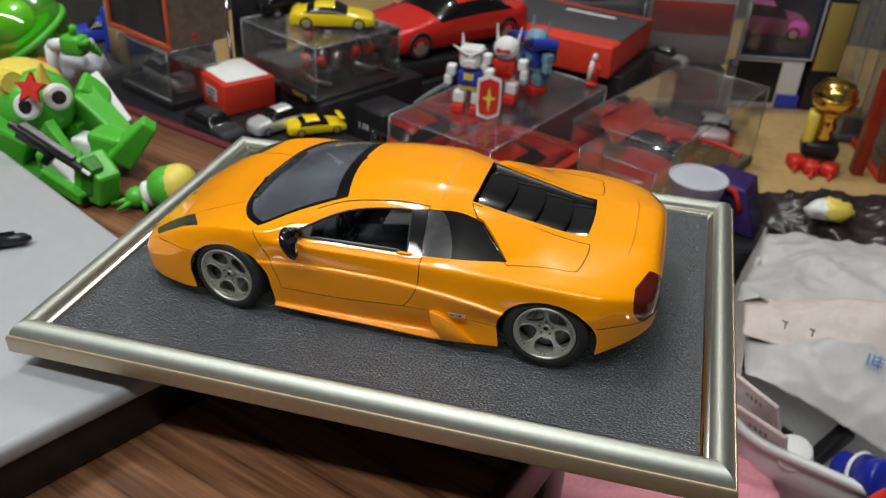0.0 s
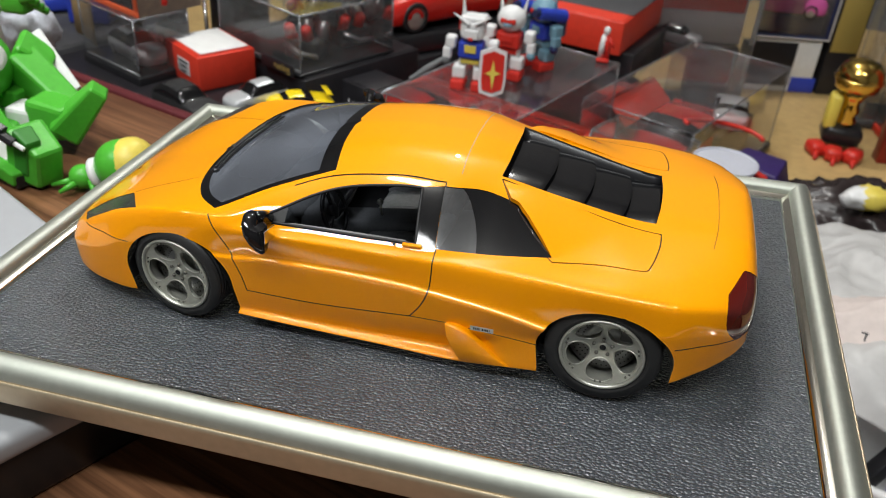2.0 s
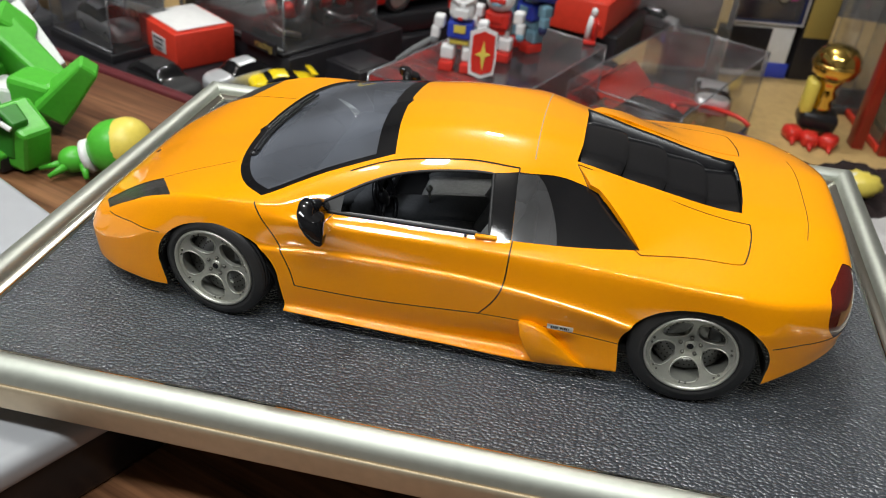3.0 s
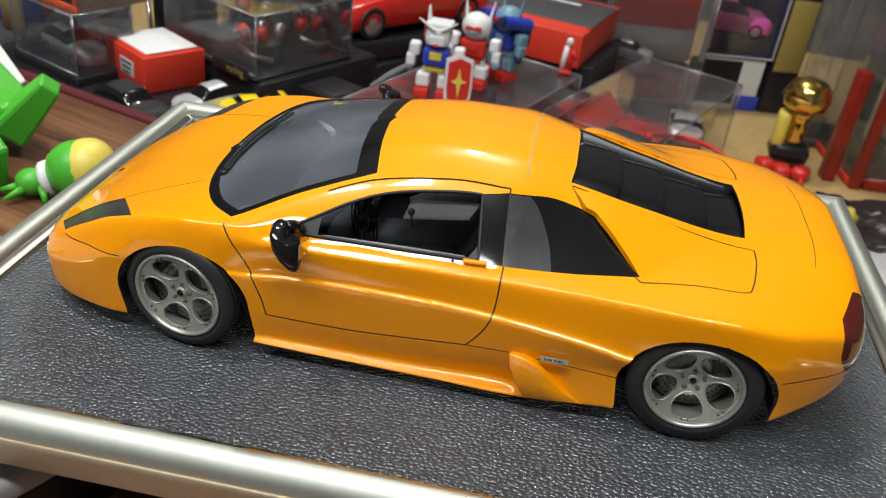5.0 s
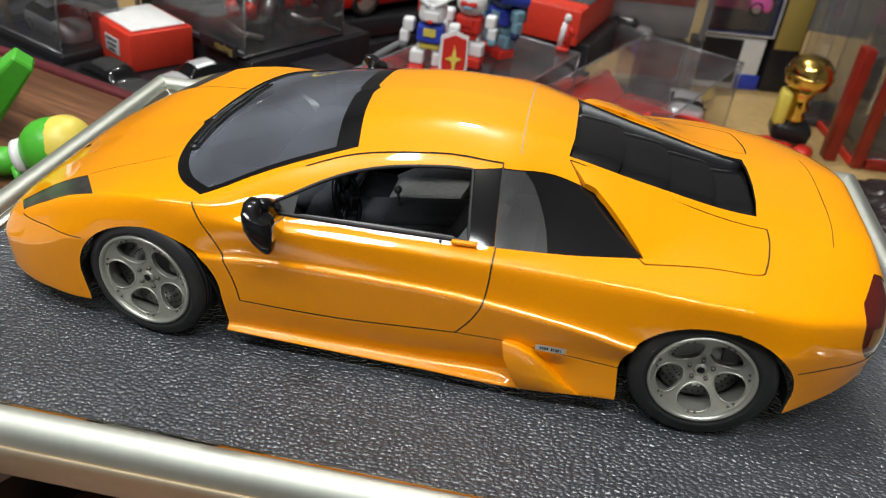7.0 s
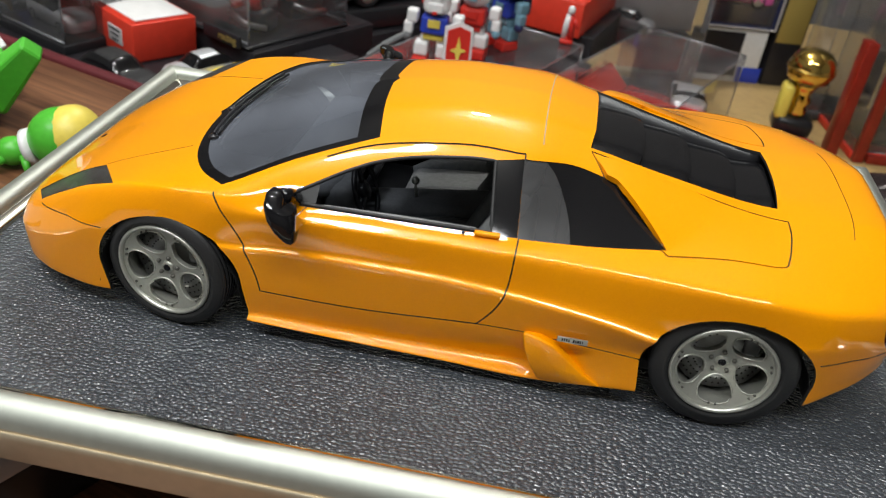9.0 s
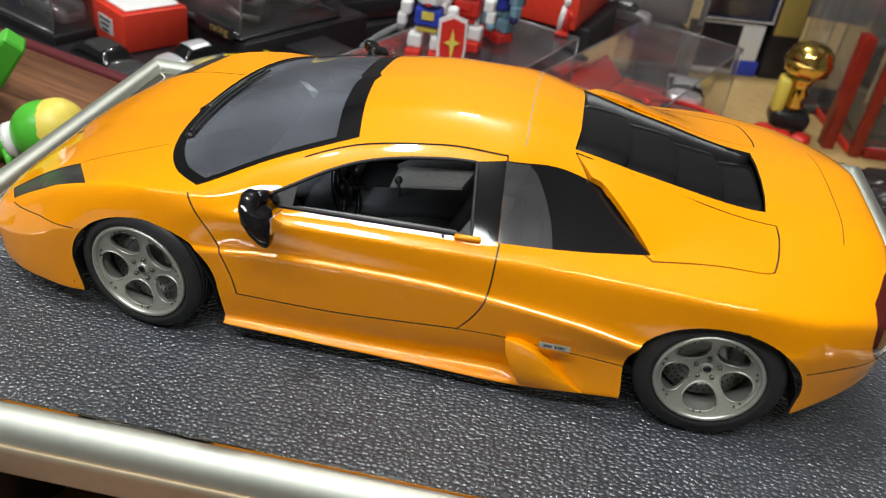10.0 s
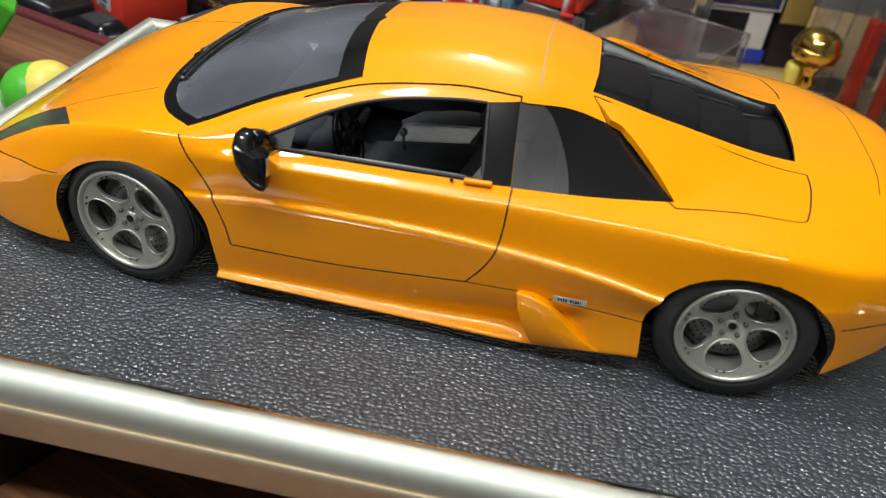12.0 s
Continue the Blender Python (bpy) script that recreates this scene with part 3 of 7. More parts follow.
# outlines: name, seen along, ring range, points
OUTLINES = [
    ("arch", SIDE, (0, R5 + 2), wheel_arch(-72.6, 17.4, 20.4, 17.3, -91.6, -51.2)),
    ("arch", SIDE, (0, R5 + 2), wheel_arch(74.6, 17.6, 21.2, 17.6, 54.6, 95.0)),
    ("side_window", SIDE, (R5 - 3, R6), rounded([(-44.5, 42.8, 1), (-36, 46.4), (-27, 50.2), (-18, 53.0), (-8, 54.9), (3, 56.0), (10.2, 56.2, 1), (12.4, 43.6, 1), (-16, 42.9)])),
    ("pillar", SIDE, (R5 - 3, R6), rounded([(10.2, 56.2, 1), (17.0, 56.9, 1), (18.7, 43.9, 1), (12.4, 43.6, 1)], 3)),
    ("quarter_window", SIDE, (R5 - 3, R6), rounded([(17.04, 56.9, 1), (27, 56.0), (36, 54.0), (40.5, 52.6, 1), (47.5, 48.4), (54.6, 44.8, 1), (36, 44.2), (18.76, 43.8, 1)])),
    ("door", SIDE, (R3 - 7, R6), rounded([(-59.2, 43.4, 1), (-56.4, 39.4), (-51.8, 32), (-48.2, 23), (-46.9, 16.6, 1), (-20, 16.6), (11.6, 19.2, 1), (15.6, 25), (18.2, 32), (19.0, 43.6, 1), (17.1, 57.6, 1), (0, 57.7), (-21, 55.0), (-40, 49.6), (-52, 45.2)])),
    ("tail_lamp", SIDE, (R3 - 4, R5 + 6), rounded([(107.6, 40.8, 1), (113.0, 42.8), (119.5, 42.0, 1), (119.5, 27.6, 1), (112.2, 26.6, 1), (108.6, 32.5)], 4)),
    ("windscreen", TOP, (R5, 99), rounded([(-77.2, 6), (-77.2, -3), (-75.4, -18), (-71.5, -32), (-65.5, -42), (-58.0, -47.4, 1), (-40, -38.4), (-21.0, -30.4, 1), (-23.2, -16), (-24.2, -3), (-24.2, 6)])),
    ("engine_opening", TOP, (R5, 99), [(34.0, 3), (34.0, -12), (33.2, -20.4), (60, -19.2), (84.2, -17.6), (85.0, -9), (85.4, 3)]),
    ("headlight", TOP, (R3, 99), rounded([(-119.5, -35.2, 1), (-97.6, -34.8, 1), (-87.6, -48.6, 1), (-101, -46.4), (-114.2, -42.4, 1)], 4)),
    ("hood", TOP, (R5, 99), rounded([(-79, 6), (-78.6, -3), (-77, -18), (-75.3, -26.5, 1), (-97.4, -34.3, 1), (-119.4, -34.6, 1), (-123, -22), (-125, 0), (-125, 6)])),
    ("rear_deck_panel", TOP, (R5, 99), rounded([(33.6, -21.6, 1), (60, -22.2), (86.2, -23.2, 1), (86.2, -30), (84.4, -40.2), (81.8, -43.4), (70, -44.2), (55.0, -46.6, 1), (46.2, -38.8), (38.6, -30.4, 1)])),
]
WINDSCREEN_RIM = rounded([(-75.0, 6), (-75.0, -3), (-73.0, -18), (-69.0, -30.5), (-63.5, -39.6), (-57.0, -44.4, 1), (-41, -36.6), (-27.0, -30.6, 1), (-29.0, -16), (-29.8, -3), (-29.8, 6)])
WINDOW_BEAD = [(-44.0, 43.1, 1), (-36, 46.2), (-27, 49.9), (-18, 52.7), (-8, 54.6), (3, 55.7), (10.0, 55.9, 1), (12.1, 43.9, 1), (-16, 43.2)]
QUARTER_GREY = rounded([(16, 58, 1), (21.0, 57.4, 1), (25.0, 54.8), (28.2, 51), (30.6, 47), (32, 42.5, 1), (16, 42.5, 1)], 4)
SHUT_LINES = [
    (SIDE, (R3 - 10, R6), [o for o in OUTLINES if o[0] == "door"][0][3][:51], 0.42, False),
    (SIDE, (R3 - 10, R6), [o for o in OUTLINES if o[0] == "door"][0][3][50:64], 0.26, False),
    (SIDE, (4, R3 + 4), [(11.6, 19.2), (23.5, 19.6), (31, 19.0), (54.5, 17.6)], 0.3, False),
    (SIDE, (2, R5), [(95.0, 25.4), (103, 26.6), (110, 26.8), (114, 26.7)], 0.42, False),
    (SIDE, (2, R5), [(-91.0, 28.0), (-102, 28.2), (-113.5, 26.8)], 0.28, False),
    (TOP, (R5, 99), rounded([(-75.3, -26.5), (-86, -30.5), (-97.4, -34.3)], 5, False), 0.28, False),
    (TOP, (R5, 99), [o for o in OUTLINES if o[0] == "rear_deck_panel"][0][3], 0.42, True),
    (TOP, (R5, 99), rounded([(104.0, 1), (103.8, -14), (102.5, -26)], 4, False), 0.22, False),
]


def cut_body():
    """Cuts the half shell along all outlines; returns the faces by the name of their panel."""
    bm, ring = body_half()

    def near(axes, rings, pts):
        u, v = axes
        lo = (min(p[0] for p in pts) - 2, min(p[1] for p in pts) - 2)
        hi = (max(p[0] for p in pts) + 2, max(p[1] for p in pts) + 2)
        return [f for f in bm.faces if len(f.verts) < 20 and rings[0] <= f[ring] < rings[1] and lo[0] < f.verts[0].co[u] < hi[0] and lo[1] < f.verts[0].co[v] < hi[1]]

    def cut(axes, rings, pts, closed=True):
        ends = list(zip(pts, pts[1:] + pts[:1])) if closed else list(zip(pts, pts[1:]))
        for p, q in ends:
            split_along(bm, lambda: near(axes, rings, [p, q]), p, q, axes)

    for name, axes, rings, pts in OUTLINES:
        cut(axes, rings, pts)
    cut(TOP, (R5, 99), WINDSCREEN_RIM)
    cut(SIDE, (R5 - 3, R6), QUARTER_GREY)
    strips = []
    for axes, rings, pts, width, closed in SHUT_LINES:
        for quad in stroke(pts, width, closed):
            strips.append((axes, rings, quad))
            cut(axes, rings, quad)
    panels = {}
    bm.faces.ensure_lookup_table()
    for f in bm.faces:
        c = f.calc_center_median()
        name = "body"
        if len(f.verts) < 20:
            j = f[ring]
            for label, axes, rings, pts in OUTLINES:
                if rings[0] <= j < rings[1] and inside(pts, c[axes[0]], c[axes[1]]):
                    if label == "arch" and c.y > -30:
                        continue
                    name = label
                    break
            if name not in ("arch", "windscreen", "engine_opening", "side_window", "pillar", "quarter_window", "headlight"):
                for axes, rings, quad in strips:
                    if rings[0] <= j < rings[1] and min(p[0] for p in quad) <= c.x <= max(p[0] for p in quad) and inside(quad, c[axes[0]], c[axes[1]]):
                        name = "gap"
                        break
        panels.setdefault(name, []).append(f)
    return bm, panels


def panel_mesh(bm, faces, both, mirror=False, sink=0.0, lift=None):
    """A bmesh in metres from some faces; both: with its mirror image, welded; sink: how far it lies under the surface."""
    out = bmesh.new()
    for flip in ((False, True) if both else (mirror,)):
        made = {}
        for f in faces:
            vs = []
            for v in f.verts:
                if v not in made:
                    co = v.co - v.normal * (sink if lift is None else -lift(v.co))
                    made[v] = out.verts.new((co.x * MM, (-co.y if flip else co.y) * MM, co.z * MM))
                vs.append(made[v])
            if flip:
                vs.reverse()
            try:
                out.faces.new(vs)
            except ValueError:
                pass
    if both:
        bmesh.ops.remove_doubles(out, verts=out.verts, dist=2e-6)
    return out


def deck_lift(co):
    """How far the side deck panel stands off the body: most at its front lip, nothing at its rear."""
    ahead = ((co.x - 36.0) * 20.6 + (co.y + 26.0) * 19.0) / math.hypot(20.6, 19.0)
    along = max(0.0, min(1.0, ((co.x - 35.0) * 19.0 - (co.y + 24.0) * 20.6) / 800.0))
    return 2.4 * max(0.0, 1 - max(0.0, ahead) / 26) ** 1.3 * math.sin(math.pi * along) ** 0.8


def wheel(root, x, y, z, radius, width, rim_r, dish, outward, phase):
    """Tyre, five-hole rim, brake disc and hub; outward is -1 on the near side."""
    hub = new("wheel")
    hub.empty_display_size = 0.005
    hub.parent = root
    hub.location = (x * MM, y * MM, z * MM)
    o = outward
    bm = bmesh.new()
    r, w, q = radius, width, rim_r
    prof = [(q - 0.6, -w + 0.4), (q + 1.2, -w), (r - 1.6, -w + 0.2), (r - 0.4, -w + 1.2)]
    tread = 7
    for k in range(tread):
        a = -w + 1.2 + (w - 2.4) * k / tread
        b = -w + 1.2 + (w - 2.4) * (k + 0.72) / tread
        prof += [(r, a + 0.1), (r, b), (r - 0.35, b + 0.1), (r - 0.35, -w + 1.2 + (w - 2.4) * (k + 1) / tread - 0.05)]
    prof += [(r - 0.4, -1.2), (r - 1.4, -0.3), (q + 1.6, 0.0), (q + 1.3, 0.12), (q + 0.9, 0.02), (q + 0.3, -0.4), (q - 0.3, -1.0)]
    lathe(bm, [(a * MM, o * b * MM) for a, b in prof], 64, "y", close=True)
    part("tyre", bm, RUBBER, hub, "black rubber tyre")
    # rim barrel and lip
    bm = bmesh.new()
    lip = [(q - 0.2, -w + 2), (q - 0.1, -0.8), (q + 0.1, -0.25), (q - 0.25, 0.15), (q - 0.8, 0.05), (q - 1.1, -0.8), (q - 1.3, -w + 2)]
    lathe(bm, [(a * MM, o * b * MM) for a, b in lip], 64, "y", close=True)
    part("rim_lip", bm, RIM, hub)
    # face with five round holes
    face = bmesh.new()
    ring = face.faces.layers.int.new("ring")
    radii = [0.9 + (q - 1.9) * i / 15 for i in range(16)]
    n = 60

    def depth(a):
        s = a / (q - 1.0)
        return -1.0 - dish * (1 - s ** 1.7)
    rows = [[face.verts.new((a * math.cos(2 * math.pi * i / n), depth(a), a * math.sin(2 * math.pi * i / n))) for i in range(n)] for a in radii]
    for a, b in zip(rows, rows[1:]):
        for i in range(n):
            face.faces.new((a[i], a[(i + 1) % n], b[(i + 1) % n], b[i]))
    holes = []
    for k in range(5):
        t = radians(phase + 72 * k)
        cx, cz = 0.585 * q * math.cos(t), 0.585 * q * math.sin(t)
        pts = []
        for i in range(24):
            s = 2 * math.pi * i / 24
            a, b = 0.275 * q * math.cos(s), 0.325 * q * math.sin(s) * (1 + 0.20 * math.cos(s))
            pts.append((cx + a * math.cos(t) - b * math.sin(t), cz + a * math.sin(t) + b * math.cos(t)))
        holes.append(pts)
        for p, w2 in zip(pts, pts[1:] + pts[:1]):
            split_along(face, lambda: list(face.faces), p, w2, SIDE)
    gone = [f for f in face.faces if any(inside(h, f.calc_center_median().x, f.calc_center_median().z) for h in holes)]
    bmesh.ops.delete(face, geom=gone, context="FACES")
    for v in face.verts:
        v.co = (v.co.x * MM, o * v.co.y * MM, v.co.z * MM)
    bmesh.ops.recalc_face_normals(face, faces=face.faces)
    if sum(f.normal.y * f.calc_area() for f in face.faces) * o < 0:
        bmesh.ops.reverse_faces(face, faces=face.faces)
    spokes = part("rim_face", face, RIM, hub, "silver five-hole wheel face")
    solidify(spokes, 0.0013, -1)
    md = spokes.modifiers.new("edge", "BEVEL")
    md.width, md.segments, md.limit_method, md.angle_limit = 0.00022, 2, "ANGLE", radians(50)
    for h in holes:
        bm = bmesh.new()
        tube(bm, [(x * MM, o * (depth(math.hypot(x, z)) + 0.02) * MM, z * MM) for x, z in h], 0.26 * MM, 6, closed=True)
        part("hole_ring", bm, RIM, hub)
    # rim bolts, hub cap, nuts
    bm = bmesh.new()
    for k in range(14):
        t = 2 * math.pi * (k // 2 + 0.25) / 7 + 0.075 * (-1) ** k
        a = (q - 1.9)
        vs = lathe(bm, [(0.34 * MM, 0), (0.34 * MM, o * 0.4 * MM), (0.2 * MM, o * 0.5 * MM)], 8, "y")
        bmesh.ops.translate(bm, verts=vs, vec=(a * math.cos(t) * MM, o * (depth(a) - 0.05) * MM, a * math.sin(t) * MM))
    part("rim_bolts", bm, GUNMETAL, hub, "small dark rim bolts")
    bm = bmesh.new()
    h = depth(0.9)
    lathe(bm, [(1.75 * MM, o * (h - 1) * MM), (1.75 * MM, o * (h + 0.35) * MM), (1.35 * MM, o * (h + 0.75) * MM), (0.5 * MM, o * (h + 0.8) * MM)], 24, "y")
    part("hub_cap", bm, RIM, hub)
    bm = bmesh.new()
    lathe(bm, [(1.0 * MM, o * (h + 0.7) * MM), (1.0 * MM, o * (h + 0.92) * MM), (0.6 * MM, o * (h + 0.95) * MM)], 20, "y")
    part("hub_badge", bm, BLACK_GLOSS, hub, "black round hub badge")
    for k in range(5):
        t = radians(phase + 36 + 72 * k)
        bm = bmesh.new()
        vs = lathe(bm, [(0.62 * MM, 0), (0.62 * MM, o * 0.7 * MM), (0.4 * MM, o * 0.95 * MM)], 6, "y")
        bmesh.ops.translate(bm, verts=vs, vec=(3.0 * math.cos(t) * MM, o * (depth(3.0) - 0.1) * MM, 3.0 * math.sin(t) * MM))
        part("wheel_nut", bm, GUNMETAL, hub)
    # brake disc with drilled face
    bm = bmesh.new()
    lathe(bm, [(3 * MM, o * (h - 4.2) * MM), (3 * MM, o * (h - 3.0) * MM), (q * 0.86 * MM, o * (h - 3.0) * MM), (q * 0.86 * MM, o * (h - 4.2) * MM)], 48, "y")
    disc = part("brake_disc", bm, STEEL, hub)
    bm = bmesh.new()
    for k in range(40):
        t = 2 * math.pi * k / 40
        for a in (q * 0.52, q * 0.64, q * 0.76):
            tt = t + a * 0.05
            vs = lathe(bm, [(0.28 * MM, 0), (0.28 * MM, o * 0.06 * MM)], 6, "y")
            bmesh.ops.translate(bm, verts=vs, vec=(a * math.cos(tt) * MM, o * (h - 3.02) * MM, a * math.sin(tt) * MM))
    tagged(part("drilled_holes", bm, GAP, disc), kind="stuff")
    bm = bmesh.new()
    box(bm, 0.52 * q * MM, o * (h - 3.2) * MM, 0.35 * q * MM, 4.2 * MM, 2.6 * MM, 6.5 * MM, 0.6 * MM)
    part("brake_caliper", bm, GREY_TRIM, hub)
    return hub


def painted(name, bm, parent, label=""):
    """A lacquered panel with a dark inner side."""
    ob = solidify(part(name, bm, [PAINT, BLACK_MATT], parent, label), 0.0009)
    ob.modifiers["thickness"].material_offset = 1
    ob.modifiers["thickness"].material_offset_rim = 1
    edge_use = {}
    for poly in ob.data.polygons:
        for key in poly.edge_keys:
            edge_use[key] = edge_use.get(key, 0) + 1
    for edge in ob.data.edges:
        if edge_use.get(edge.key, 0) == 1:
            edge.use_edge_sharp = True
    return ob


def surface_z(x, y):
    """Height of the upper body surface over (x, y)."""
    pts = [p for p in section(x)][R5:]
    for (ya, za), (yb, zb) in zip(pts, pts[1:]):
        if yb <= abs(y) <= ya and ya > yb:
            return za + (zb - za) * (ya - abs(y)) / (ya - yb)
    return pts[-1][1]


def side_y(x, z):
    """Half width of the body's side at height z."""
    pts = section(x)
    for (ya, za), (yb, zb) in zip(pts[R3:], pts[R3 + 1:]):
        if za <= z <= zb and zb > za:
            return ya + (yb - ya) * (z - za) / (zb - za)
    return pts[R3][0]


def scaled(bm):
    bmesh.ops.scale(bm, vec=(MM, MM, MM), verts=bm.verts)
    return bm


def louvres(root):
    """Gloss black slats over the engine, flat, each ending a little above the next."""
    xs = (32.6, 46.0, 59.4, 72.4, 85.2)
    for k in range(4):
        bm = bmesh.new()
        a, b = xs[k] - (0 if k == 0 else 1.2), xs[k + 1] - (0.3 if k == 3 else 0.0)
        rows = []
        for i in range(9):
            t = i / 8
            row = []
            for j in range(17):
                v = -1 + j / 8
                bow = 2.6 * (1 - v * v)
                x = a + (b - a) * t + bow * (t if k == 0 else 1.0 if k < 3 else 1.0 - t)
                half = 20.2 - 2.4 * (x - 34) / 52
                low = surface_z(x, 0.0) * 0.55 + surface_z(x, v * half) * 0.45
                z = low - 3.9 + 2.0 * t - 1.7 * v ** 4 + 0.15 * math.sin(math.pi * t)
                row.append(bm.verts.new((x, v * half, z)))
            rows.append(row)
        for p, q in zip(rows, rows[1:]):
            for j in range(16):
                bm.faces.new((p[j], q[j], q[j + 1], p[j + 1]))
        ob = part("louvre", scaled(bm), BLACK_LOUVRE, root, "gloss black engine cover slat")
        solidify(ob, 0.0008)
        md = ob.modifiers.new("edge", "BEVEL")
        md.width, md.segments, md.limit_method, md.angle_limit = 0.0002, 2, "ANGLE", radians(50)
    for s in (-1, 1):
        bm = bmesh.new()
        top = [(x, s * (20.3 - 2.4 * (x - 34) / 52), surface_z(x, 20.3 - 2.4 * (x - 34) / 52) - 0.6) for x in range(33, 87, 4)]
        rows = [(bm.verts.new(c), bm.verts.new((c[0], c[1], 38.0))) for c in top]
        for p, q in zip(rows, rows[1:]):
            bm.faces.new((p[0], q[0], q[1], p[1]))
        solidify(part("engine_bay_wall", scaled(bm), BLACK_SATIN, root, "black side of the engine opening"), 0.0006, 0.0)
    bm = bmesh.new()
    box(bm, 60, 0, 38.5, 56, 38, 2, 0.5)
    part("engine_bay", scaled(bm), BLACK_MATT, root, "black engine bay floor")


def interior(root):
    """Cabin seen through the windows: dashboard, wheel, seats, tunnel and door cards."""
    bm = bmesh.new()
    box(bm, -46, 0, 26.5, 20, 90, 17, 4)
    for v in bm.verts:
        if v.co.x > -40 and v.co.z > 30:
            v.co.x -= 2.5
    ball(bm, -38.5, -19, 34.5, 6, 9, 3.6)
    part("dashboard", scaled(bm), GREY_TRIM, root, "charcoal dashboard")
    bm = bmesh.new()
    vs = tube(bm, [(0, 9.3 * math.cos(2 * math.pi * i / 36), 9.3 * math.sin(2 * math.pi * i / 36)) for i in range(36)], 0.95, 8, closed=True)
    for a in (90, 205, 335):
        ca, sa = math.cos(radians(a)), math.sin(radians(a))
        tube(bm, [(-0.4, 2.5 * ca, 2.5 * sa), (0, 8.8 * ca, 8.8 * sa)], 0.9, 6)
    lathe(bm, [(3.2, -1.2), (3.4, 0), (2.6, 0.7), (0.6, 0.9)], 20, "x")
    tube(bm, [(-10, 0, -1), (-1, 0, 0)], 1.3, 8)
    bmesh.ops.transform(bm, matrix=Matrix.Translation((-27.0, -19.5, 33.4)) @ pose(0, 0, 0, 0, -20, 0) @ Matrix.Scale(0.9, 4), verts=bm.verts)
    part("steering_wheel", scaled(bm), BLACK_SATIN, root, "black three-spoke steering wheel")
    bm = bmesh.new()
    box(bm, -8, 0, 16, 60, 15, 14, 2.5)
    for v in bm.verts:
        if v.co.z > 16:
            v.co.z += max(-3.0, min(5.0, 0.22 * (v.co.x + 12)))
    for i in range(3):
        for j in range(3):
            box(bm, -29 + i * 3.0, -3.6 + j * 3.6, 19.9 + 0.66 * i, 1.6, 2.0, 0.5, 0.2)
    part("centre_tunnel", scaled(bm), GREY_TRIM, root, "charcoal centre tunnel")
    for y in (-21, 21):
        seat = new("seat")
        seat.parent = root
        seat["label"] = "dark grey bucket seat"
        bm = bmesh.new()
        box(bm, -8, y, 16.5, 30, 19, 6, 2.8, pose(0, 0, 0, 0, -6, 0))
        for s in (-1, 1):
            tube(bm, [(-23, y + s * 9.5, 15.5), (-16, y + s * 11, 17.5), (-4, y + s * 11.2, 19.5), (6, y + s * 10.5, 20.5)], [1.6, 3.2, 3.4, 3.0], 12)
        part("seat_cushion", scaled(bm), SEAT_CLOTH, seat)
        bm = bmesh.new()
        tilt = pose(0, 0, 0, 0, 27, 0)
        box(bm, 12, y, 31, 5, 18, 30, 2.4, tilt)
        for s in (-1, 1):
            tube(bm, [(3, y + s * 10, 20), (9, y + s * 10.6, 30), (14.5, y + s * 9, 40), (18, y + s * 6.5, 44)], [2.6, 3.4, 3.0, 1.8], 12)
        part("seat_back", scaled(bm), SEAT_CLOTH, seat)
        bm = bmesh.new()
        box(bm, 19, y, 46.5, 5, 13, 9, 2.2, tilt)
        part("head_restraint", scaled(bm), SEAT_CLOTH, seat)
    for s in (-1, 1):
        bm = bmesh.new()
        box(bm, -18, s * 47.6, 27, 66, 2.2, 29, 0.8)
        box(bm, -14, s * 45.6, 33, 34, 3.6, 4, 1.2)
        box(bm, -6, s * 44.6, 28.5, 7, 2.4, 3.2, 0.9)
        part("door_card", scaled(bm), GREY_TRIM, root, "charcoal inner door panel")
    for s in (-1, 1):
        bm = bmesh.new()
        tube(bm, [(-46, s * 46.6, 40.0), (-30, s * 46.4, 41.4), (-10, s * 46.2, 41.8), (8, s * 46.0, 42.0)], [0.9, 1.3, 1.3, 1.1], 10)
        part("door_sill_trim", scaled(bm), SEAT_CLOTH, root, "pale grey trim along the door top")
        bm = bmesh.new()
        tube(bm, [(-8, s * 44.2, 38.6), (-5, s * 43.2, 39.4), (0, s * 43.2, 39.0), (2, s * 44.2, 37.6)], 0.7, 8)
        part("door_pull", scaled(bm), RIM, root, "small silver door pull")
    for y in (-33, -6, 6, 33):
        bm = bmesh.new()
        vs = lathe(bm, [(3.0, -0.4), (3.0, 0.5), (2.4, 0.6), (2.2, 0.0), (0.4, 0.1)], 20, "x")
        bmesh.ops.translate(bm, verts=vs, vec=(-36.2, y, 31.0))
        part("air_vent", scaled(bm), BLACK_SATIN, root, "round black dashboard vent")
    bm = bmesh.new()
    box(bm, -33.5, -19.5, 32.0, 9, 15, 9, 2.4, pose(0, 0, 0, 0, -14, 0))
    part("instrument_hood", scaled(bm), GREY_TRIM, root, "charcoal hood over the dials")
    bm = bmesh.new()
    box(bm, -30.2, 0, 27.0, 2.4, 14, 9, 0.8, pose(0, 0, 0, 0, 24, 0))
    for j in range(4):
        box(bm, -28.6, -4.5 + 3 * j, 28.6, 0.8, 1.8, 1.2, 0.3, pose(0, 0, 0, 0, 24, 0))
    part("console_panel", scaled(bm), BLACK_SATIN, root, "black centre console panel with buttons")
    bm = bmesh.new()
    tube(bm, [(-16, 0, 23.0), (-16.4, 0, 27.4)], 0.5, 8)
    ball(bm, -16.5, 0, 28.4, 1.3, 1.3, 1.3, u=14, v=10)
    part("gear_lever", scaled(bm), RIM, root, "silver gear lever")
    bm = bmesh.new()
    box(bm, 29.5, 0, 33, 3, 84, 42, 0.8)
